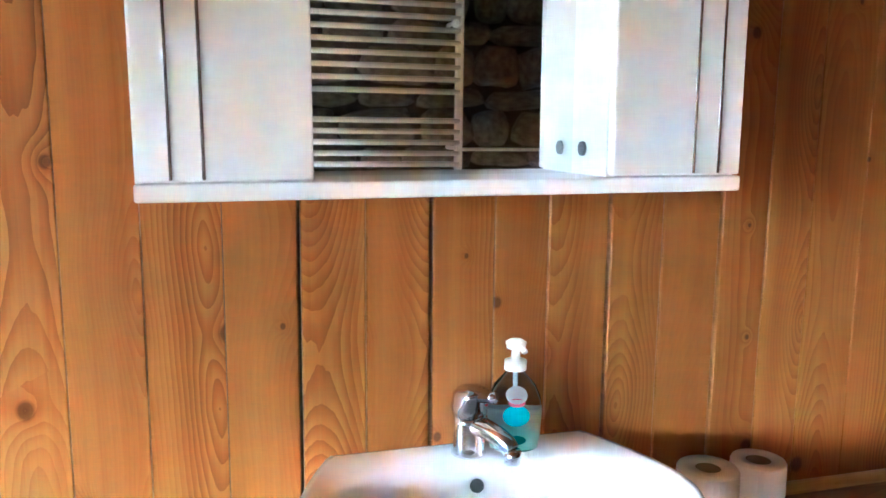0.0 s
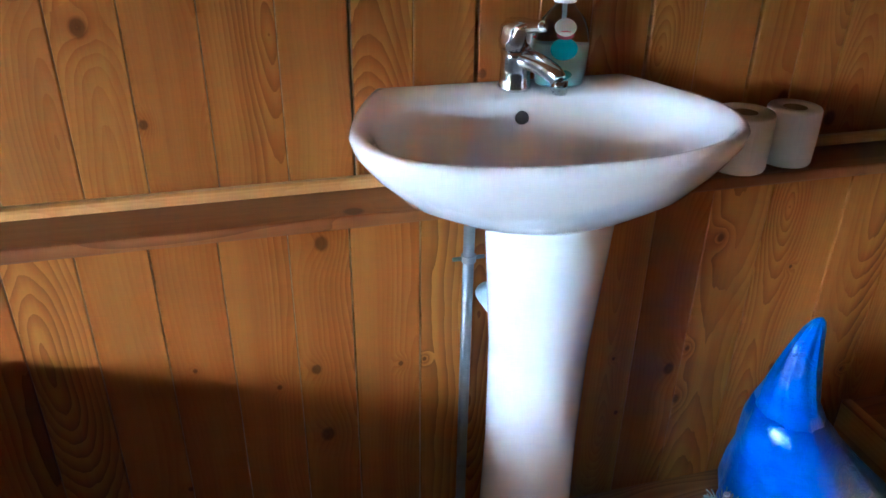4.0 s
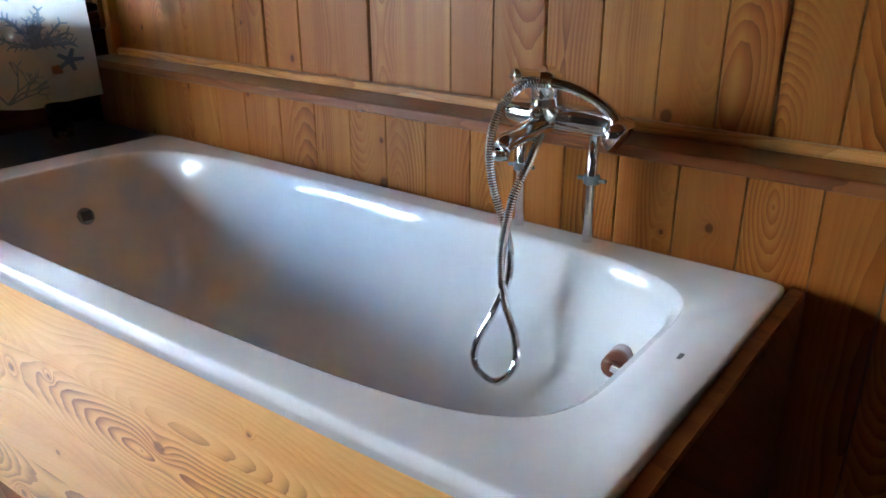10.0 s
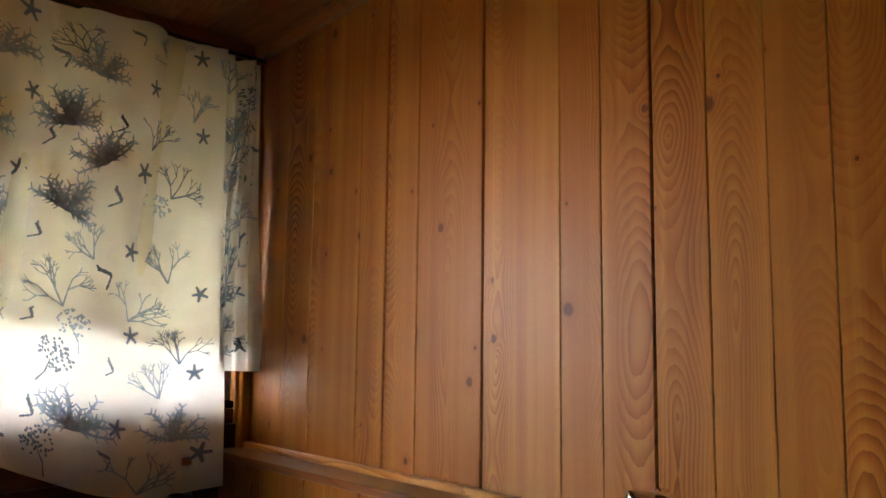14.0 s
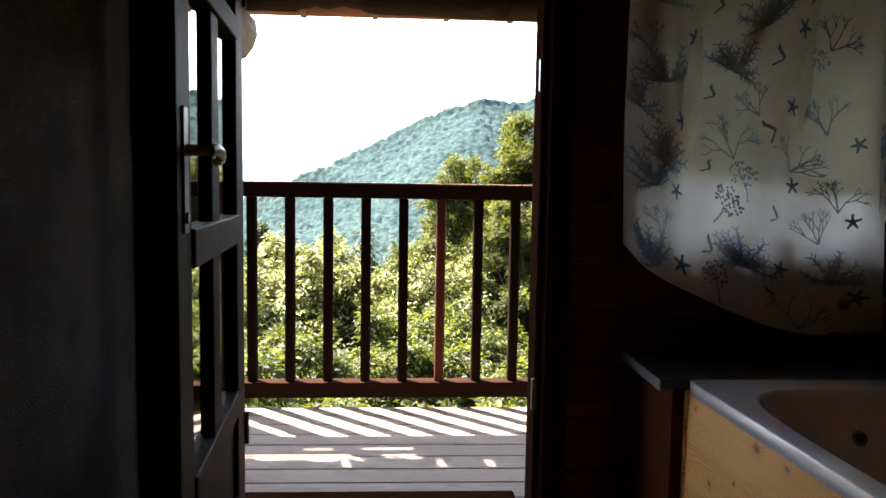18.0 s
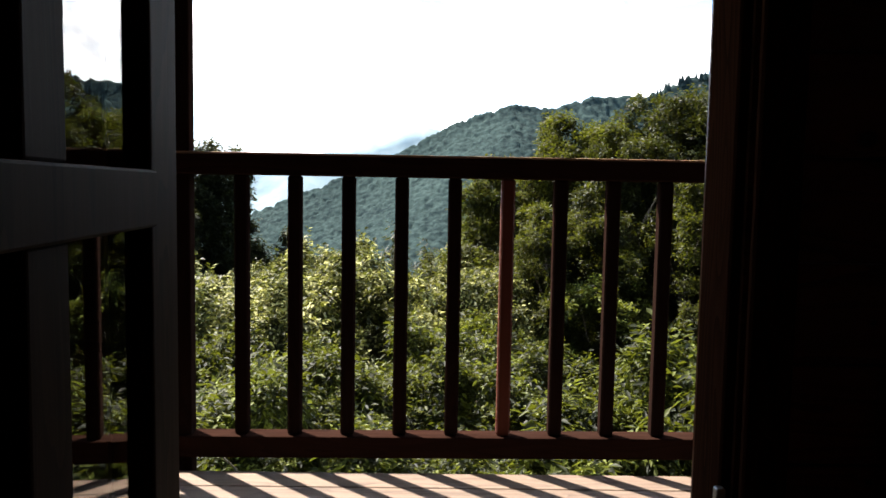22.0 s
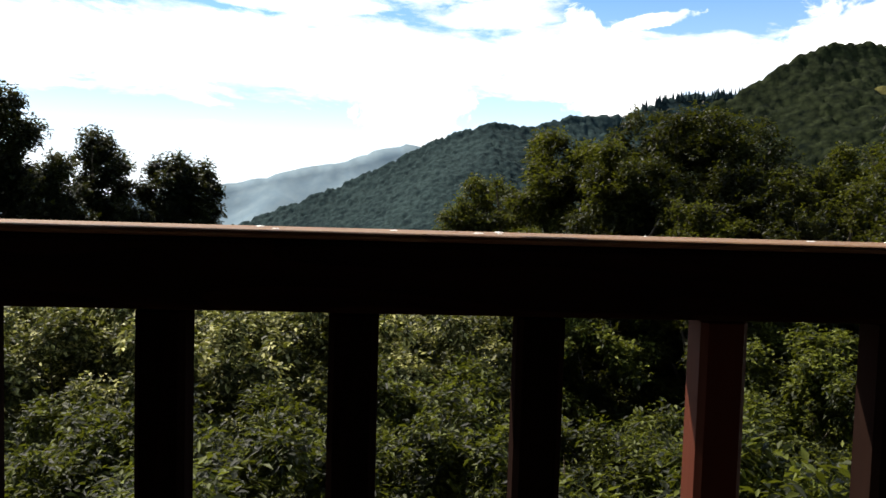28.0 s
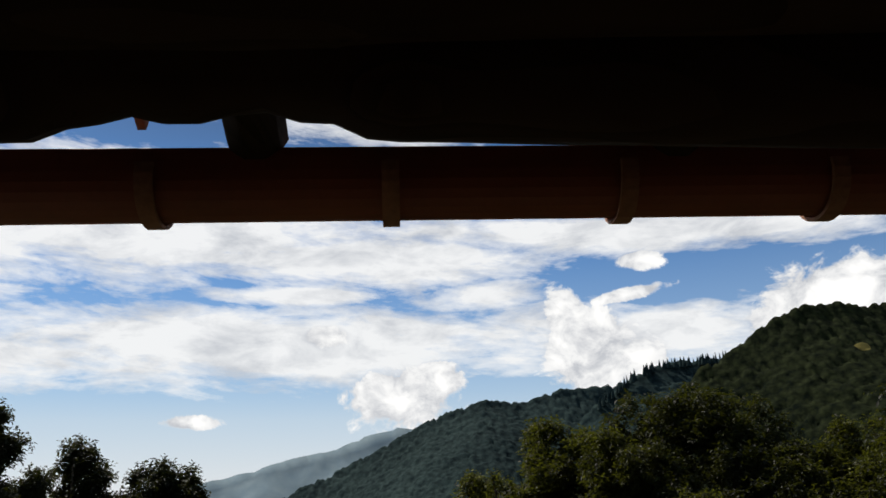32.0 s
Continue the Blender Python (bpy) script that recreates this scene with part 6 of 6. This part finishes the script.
def hill(name, label, x_ridge, ridge, depth, drop, step, tree_h, mat_, seed, power=0.8, back=80.0):
    """A wooded hill: a ridge line over y with a slope towards the house, its skin rough with crowns."""
    rs = np.random.RandomState(seed)
    ry = np.array([p[0] for p in ridge], float)
    rz = np.array([p[1] for p in ridge], float)
    ys = np.arange(ry[0], ry[-1] + step, step)
    zr = np.interp(ys, ry, rz)
    vs = np.concatenate([[-back], np.arange(0, depth + step, step)])
    yy, vv = np.meshgrid(ys, vs)
    t = np.clip(vv / depth, 0, 1)
    base = zr[None, :] * (1 - t**power) + drop * t**power
    # spurs and gullies
    g = np.zeros_like(base)
    for k in range(7):
        w = rs.uniform(0.006, 0.02)
        g += np.sin(yy * w + vv * w * rs.uniform(-0.8, 0.8) + rs.uniform(0, 6.28)) * 20 / (k + 1)
    base += g * np.clip(vv / 120, 0, 1)
    base[0] -= 30
    # rounded crowns on a jittered lattice
    xs = x_ridge + vv + rs.uniform(-0.3, 0.3, base.shape) * step
    yj = yy + rs.uniform(-0.3, 0.3, base.shape) * step
    cell = tree_h * 1.25
    gi, gj = np.floor((xs - x_ridge) / cell).astype(int), np.floor(yj / cell).astype(int)
    crown = np.zeros_like(base)
    for a in (-1, 0, 1):
        for c in (-1, 0, 1):
            ci, cj = gi + a, gj + c
            h1 = np.modf(np.abs(np.sin(ci * 12.9898 + cj * 78.233 + seed)) * 43758.5453)[0]
            h2 = np.modf(np.abs(np.sin(ci * 39.3461 + cj * 11.135 + seed)) * 24634.6345)[0]
            d2 = ((xs - x_ridge - (ci + 0.2 + 0.6 * h1) * cell) ** 2 + (yj - (cj + 0.2 + 0.6 * h2) * cell) ** 2) / (cell * (0.55 + 0.3 * h1)) ** 2
            crown = np.maximum(crown, np.sqrt(np.clip(1 - d2, 0, 1)) * tree_h * (0.6 + 0.5 * h2))
    base += crown - tree_h * 0.5
    verts = np.stack([xs, yj, base], -1).reshape(-1, 3)
    r, c = base.shape
    idx = np.arange(r * c).reshape(r, c)
    quads = np.stack([idx[:-1, :-1], idx[1:, :-1], idx[1:, 1:], idx[:-1, 1:]], -1).reshape(-1, 4)
    me = bpy.data.meshes.new(name)
    me.from_pydata(verts.tolist(), [], quads.tolist())
    me.materials.append(mat_)
    me.polygons.foreach_set("use_smooth", np.ones(len(me.polygons), bool))
    return tagged(new(name, me), label, "hill", "", "structure")


def at(depth_x, pts):
    """Ridge points given on a plane a thousand metres off, moved to another distance."""
    return [(-1.8 + (y + 1.8) * depth_x / 1000.0, 1.2 + (z - 1.2) * depth_x / 1000.0) for y, z in pts]


# air haze put into the colours: middle hills bluer, far one pale blue
F_MID = forest_mat("forest_mid_hazed", (0.007, 0.0148, 0.0168), (0.031, 0.051, 0.049), 0.12)
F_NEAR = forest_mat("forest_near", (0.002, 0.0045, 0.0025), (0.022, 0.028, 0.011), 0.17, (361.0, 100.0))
F_FAR = forest_mat("forest_far_hazed", (0.16, 0.22, 0.26), (0.20, 0.26, 0.29), 0.02)
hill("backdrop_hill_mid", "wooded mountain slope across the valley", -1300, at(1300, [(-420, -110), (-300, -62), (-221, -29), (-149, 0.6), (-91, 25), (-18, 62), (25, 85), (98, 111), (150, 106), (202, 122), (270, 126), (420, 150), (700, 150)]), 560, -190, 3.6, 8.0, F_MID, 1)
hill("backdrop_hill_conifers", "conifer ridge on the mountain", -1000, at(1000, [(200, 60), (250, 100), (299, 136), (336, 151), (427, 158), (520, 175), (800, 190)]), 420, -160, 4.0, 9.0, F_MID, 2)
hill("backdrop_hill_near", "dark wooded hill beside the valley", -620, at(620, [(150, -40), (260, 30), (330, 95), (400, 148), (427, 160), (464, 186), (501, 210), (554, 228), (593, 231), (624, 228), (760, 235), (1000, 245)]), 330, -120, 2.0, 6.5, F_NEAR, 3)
hill("backdrop_hill_far", "far mountain with blue haze put into its colour", -3000, at(3000, [(-900, -30), (-343, 4), (-221, 23), (-148, 43), (-90, 54), (-47, 69), (-10, 78), (12, 75), (60, 70), (200, 60)]), 900, -400, 30.0, 10.0, F_FAR, 4)

# ---------------------------------------------------------------- trees and bushes


def leaf_cloud(name, blobs, count, length, width, mat_, seed, droop=0.2, shell=0.5, jitter=0.27):
    """Leaves as small folded blades round lumps of a crown."""
    rs = np.random.RandomState(seed)
    w = np.array([b[3] ** 2 for b in blobs])
    pick = rs.choice(len(blobs), count, p=w / w.sum())
    B = np.array(blobs)[pick]
    d = rs.normal(size=(count, 3))
    d /= np.linalg.norm(d, axis=1, keepdims=True)
    rad = B[:, 3:4] * (shell + (1.08 - shell) * rs.rand(count, 1) ** 0.6)
    # leaves sit in sprays: nine along a twig, to both sides of it
    per = 9
    lead = (np.arange(count) // per) * per
    B, d, rad = B[lead], d[lead], rad[lead]
    twig = d * 0.7 + rs.normal(size=(count, 3))[lead] * 0.6 - np.array([0, 0, droop * 0.4])
    twig /= np.linalg.norm(twig, axis=1, keepdims=True)
    start = B[:, :3] + d * rad * np.array([1, 1, 0.85]) + rs.normal(size=(count, 3))[lead] * B[:, 3:4] * jitter
    along_ = ((np.arange(count) % per) / per - 0.4)[:, None] * length * 2.6
    base = start + twig * along_ + rs.normal(size=(count, 3)) * length * 0.22
    across = np.cross(twig, np.array([0, 0, 1.0]))
    across /= np.linalg.norm(across, axis=1, keepdims=True) + 1e-9
    hand = np.where(np.arange(count) % 2, 1.0, -1.0)[:, None]
    axis = twig * 0.55 + across * hand * 0.8 + rs.normal(size=(count, 3)) * 0.3 - np.array([0, 0, droop * 0.6])
    axis /= np.linalg.norm(axis, axis=1, keepdims=True)
    side = np.cross(axis, rs.normal(size=(count, 3)) * 0.4 + np.array([0, 0, 1.0]))
    side /= np.linalg.norm(side, axis=1, keepdims=True) + 1e-9
    up = np.cross(side, axis)
    L = length * (0.6 + 0.7 * rs.rand(count, 1))
    W = width * (0.6 + 0.7 * rs.rand(count, 1))
    v = np.stack([base, base + axis * L * 0.45 + side * W * 0.5 + up * W * 0.18, base + axis * L - np.array([0, 0, 1]) * L * 0.12, base + axis * L * 0.45 - side * W * 0.5 + up * W * 0.18], 1).reshape(-1, 3)
    me = bpy.data.meshes.new(name)
    n = count
    me.vertices.add(4 * n)
    me.vertices.foreach_set("co", v.ravel())
    i = np.arange(n) * 4
    tri = np.stack([i, i + 1, i + 2, i, i + 2, i + 3], 1).ravel()
    me.loops.add(6 * n)
    me.loops.foreach_set("vertex_index", tri)
    me.polygons.add(2 * n)
    me.polygons.foreach_set("loop_start", np.arange(2 * n) * 3)
    me.polygons.foreach_set("loop_total", np.full(2 * n, 3))
    me.update()
    me.validate()
    me.materials.append(mat_)
    return me


def crown_blobs(seed, height, spread, low, n, size):
    """Lumps of a crown between low and height (shares of 1), with an uneven outline."""
    rs = random.Random(seed)
    out = []
    for k in range(n):
        h = low + (1 - low) * (k + rs.random()) / n
        t = (h - low) / (1 - low)
        reach = spread * (0.35 + 0.9 * math.sin(math.pi * min(1, 0.18 + 0.8 * t)) ** 0.8) * rs.uniform(0.35, 1.0)
        a = rs.uniform(0, 6.283)
        out.append((reach * math.cos(a), reach * math.sin(a), h * height, size * rs.uniform(0.6, 1.25) * (1.1 - 0.45 * t)))
    return out


def plant(name, label, category, seed, height, spread, low, n, size, count, length, width, leaf, group, trunk=0.02, droop=0.2):
    """One tree or bush with trunk, limbs and a crown of leaves, standing at the origin."""
    root = thing(name, label, category, (0, 0, 0), 0, group)
    blobs = crown_blobs(seed, height, spread, low, n, size)
    rs = random.Random(seed + 5)
    r0 = max(height * trunk, 0.02)
    top = height * (0.82 if low > 0.15 else 0.6)
    pts = spline([(0, 0, -0.3), (rs.uniform(-0.02, 0.02) * height, rs.uniform(-0.02, 0.02) * height, top * 0.4), (rs.uniform(-0.05, 0.05) * height, rs.uniform(-0.05, 0.05) * height, top)], 5)
    tr = part("trunk", sweep(pts, lambda t: r0 * (1 - 0.8 * t), 8), BARK, root, smooth=True)
    for b in blobs[:: max(1, len(blobs) // 7)]:
        f = min(0.95, max(0.1, (b[2] * 0.75) / top))
        a = pts[min(int(f * (len(pts) - 1)), len(pts) - 1)]
        mid = a.lerp(Vector(b[:3]), 0.5) + Vector((0, 0, 0.04 * height))
        part("limb", sweep([a, mid, Vector(b[:3])], lambda t: r0 * 0.4 * (1 - 0.75 * t), 5, None, False), BARK, root, smooth=True)
    cr = new("crown", leaf_cloud("crown", blobs, count, length, width, leaf, seed, droop))
    cr.parent = root
    return root


def place(src, spots):
    """Stands the first one and its copies at (x, y, ground or height, scale, turn)."""
    first = True
    for x, y, z, s, turn in spots:
        m = pose(x, y, z, 0, 0, turn)
        ob = src if first else copy_thing(src, m)
        ob.matrix_basis = m
        ob.scale = (s, s, s)
        first = False


def top_at(x, y, z_top, height):
    """A spot for a plant of that height whose top reaches z_top, standing on the ground: its scale follows."""
    g = ground_z(x, y) - 0.1
    return (x, y, g, max(0.2, (z_top - g) / height), random.uniform(0, 360))


random.seed(12)
EYE_X, EYE_Y = -0.9, -1.78


def along(dist, y30, z30):
    """A point at another distance on the line of sight that passes (-30, y30, z30)."""
    k = (dist - 0.9) / 29.1
    return -dist, EYE_Y + (y30 - EYE_Y) * k, 1.17 + (z30 - 1.17) * k


broad = plant("broadleaf_tree", "tall leafy broadleaf tree on the slope", "tree", 31, 10.0, 3.1, 0.2, 170, 0.42, 90000, 0.145, 0.068, LEAF_TREE, "broadleaf trees on the slope")
spots = []
for dist, y30, z30 in ((23, 2.3, 2.6), (24, 4.3, 4.35), (22, 6.3, 4.0), (26, 12.6, 3.3), (20, 14.8, 3.0), (21, 17.2, 4.4), (26, 0.6, 0.3), (25, 20.5, 5.2), (19, 9.5, 1.8), (19, 4.0, 0.6), (28, 24, 6.0)):
    x, y, z = along(dist, y30, z30)
    spots.append(top_at(x, y, z, 10.6))
place(broad, spots)
deep = plant("deep_green_tree", "leafy tree on the slope, shade put into its deep green", "tree", 38, 10.0, 2.7, 0.15, 170, 0.42, 85000, 0.145, 0.068, LEAF_DEEP, "deep green trees on the slope")
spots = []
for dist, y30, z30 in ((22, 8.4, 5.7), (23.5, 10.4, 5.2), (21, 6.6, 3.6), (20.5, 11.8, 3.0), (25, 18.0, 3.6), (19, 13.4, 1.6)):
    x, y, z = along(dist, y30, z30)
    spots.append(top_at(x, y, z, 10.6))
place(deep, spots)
dark = plant("dark_tree", "dense tree against the light, shade put into its leaf colour", "tree", 47, 10.0, 1.2, 0.12, 100, 0.45, 80000, 0.14, 0.08, LEAF_DARK, "dark trees at the edge of the slope")
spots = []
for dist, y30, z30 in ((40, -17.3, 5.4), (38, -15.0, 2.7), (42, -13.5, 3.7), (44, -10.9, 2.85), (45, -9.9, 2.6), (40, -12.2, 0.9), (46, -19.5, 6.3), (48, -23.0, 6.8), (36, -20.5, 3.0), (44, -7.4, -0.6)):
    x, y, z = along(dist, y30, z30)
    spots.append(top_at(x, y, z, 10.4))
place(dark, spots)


def conifer_blobs(seed, height):
    rs = random.Random(seed)
    return [(0.25 * height * (1 - h) * math.cos(a) * 0.7, 0.25 * height * (1 - h) * math.sin(a) * 0.7, h * height, 0.10 * height * (1.15 - h)) for h, a in [((k + 0.5) / 34 * 0.9 + 0.08, rs.uniform(0, 6.28)) for k in range(34)]]


con = thing("conifer", "small dark spruce among the bushes", "tree", group="spruces")
part("trunk", sweep([(0, 0, -0.3), (0, 0, 8.5)], lambda t: 0.14 * (1 - 0.8 * t), 8), BARK, con)
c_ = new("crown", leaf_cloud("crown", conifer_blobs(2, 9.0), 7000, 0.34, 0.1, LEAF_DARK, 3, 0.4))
c_.parent = con
spots = []
for dist, y30, z30 in ((50, -4.6, -0.5), (55, -3.2, 0.05), (58, -2.0, -0.6), (48, -5.6, -1.4), (60, -0.8, -0.9), (52, -6.4, -1.0)):
    x, y, z = along(dist, y30, z30)
    spots.append(top_at(x, y, z, 9.3))
place(con, spots)

bush_a = plant("tall_bush", "sunlit leafy bush below the balcony", "bush", 61, 3.4, 1.45, 0.12, 48, 0.25, 28000, 0.12, 0.042, LEAF_BUSH, "bushes below the balcony", 0.012)
spots = []
rng = random.Random(14)
for k in range(27):
    dist = rng.uniform(5.2, 12.0)
    y30 = rng.uniform(-17, 22)
    zt = -0.75 - 0.02 * dist + rng.uniform(-1.0, 0.4) + (0.35 if y30 > 5 else 0)
    k_ = (dist - 0.9) / 29.1
    y = EYE_Y + (y30 - EYE_Y) * k_ * 1.15
    spots.append(top_at(-dist, y, zt, 3.7))
place(bush_a, spots)
bush_b = plant("pale_bush", "pale silvery-green bush in the sun", "bush", 73, 4.0, 1.65, 0.1, 54, 0.29, 32000, 0.115, 0.056, LEAF_PALE, "pale bushes on the slope", 0.012)
spots = []
for k in range(26):
    dist = rng.uniform(13.0, 27.0)
    y30 = rng.uniform(-19, 2.0)
    zt = 1.17 - dist * rng.uniform(0.075, 0.135) + rng.uniform(-0.5, 0.2)
    x, y, _ = along(dist, y30, 0)
    spots.append(top_at(x, y, zt, 4.4))
place(bush_b, spots)
bush_c = plant("green_bush", "dense green bush on the slope", "bush", 87, 4.0, 1.7, 0.1, 54, 0.29, 32000, 0.115, 0.056, LEAF_GREEN, "green bushes on the slope", 0.012)
spots = []
for k in range(34):
    dist = rng.uniform(12.0, 34.0)
    y30 = rng.uniform(-24, 26)
    zt = 1.17 - dist * rng.uniform(0.115, 0.16) + rng.uniform(-0.3, 0.3)
    x, y, _ = along(dist, y30, 0)
    spots.append(top_at(x, y, zt, 4.4))
place(bush_c, spots)


# a birch with a pale forked trunk
PALEBARK = plain("pale_birch_bark", (0.36, 0.34, 0.31), 0.8, vary=0.2, bump=0.4, bump_distance=0.004)
BIRCH = (-16.0, 9.22)
birch = thing("birch_tree", "slender birch with a pale forked trunk", "tree", (BIRCH[0], BIRCH[1], ground_z(BIRCH[0], BIRCH[1])))
bz = -ground_z(BIRCH[0], BIRCH[1])
part("trunk", sweep(spline([(0, 0, -0.3), (0.1, 0.08, bz * 0.5), (0, 0, bz - 1.0), (0.05, 0.25, bz + 1.6)], 6), lambda t: 0.06 * (1 - 0.75 * t), 8), PALEBARK, birch, "pale trunk", smooth=True)
part("limb", sweep(spline([(0.02, 0.0, bz - 1.2), (0.0, -0.3, bz - 0.2), (0.0, -0.42, bz + 1.2)], 6), lambda t: 0.03 * (1 - 0.7 * t), 7), PALEBARK, birch, "pale limb", smooth=True)
br = random.Random(6)
bb = [(br.uniform(-1.3, 1.3), br.uniform(-1.3, 1.5), bz + br.uniform(-0.2, 3.2), br.uniform(0.3, 0.6)) for _ in range(34)]
cb = new("crown", leaf_cloud("crown", bb, 6000, 0.11, 0.07, LEAF_DEEP, 19, 0.3))
cb.parent = birch

# spires of conifers on the ridge
rs = np.random.RandomState(12)
ridge = at(1000, [(200, 60), (250, 100), (299, 136), (336, 151), (427, 158), (520, 175), (800, 190)])
cy = np.sort(rs.uniform(ridge[1][0], ridge[4][0] + 60, 110))
cz = np.interp(cy, [p[0] for p in ridge], [p[1] for p in ridge])
verts, faces = [], []
for y, z in zip(cy, cz):
    h, r, x = rs.uniform(5, 11), rs.uniform(2.2, 3.4), -1000 + rs.uniform(-6, 14)
    k0 = len(verts)
    verts += [(x + r * math.cos(a), y + r * math.sin(a), z - 6) for a in [math.pi * k / 3 for k in range(6)]] + [(x, y, z + h)]
    faces += [(k0 + k, k0 + (k + 1) % 6, k0 + 6) for k in range(6)]
me = bpy.data.meshes.new("ridge_conifers")
me.from_pydata(verts, [], faces)
me.materials.append(F_MID)
tagged(new("ridge_conifers", me), "row of dark conifers along the ridge", "trees", "", "stuff")
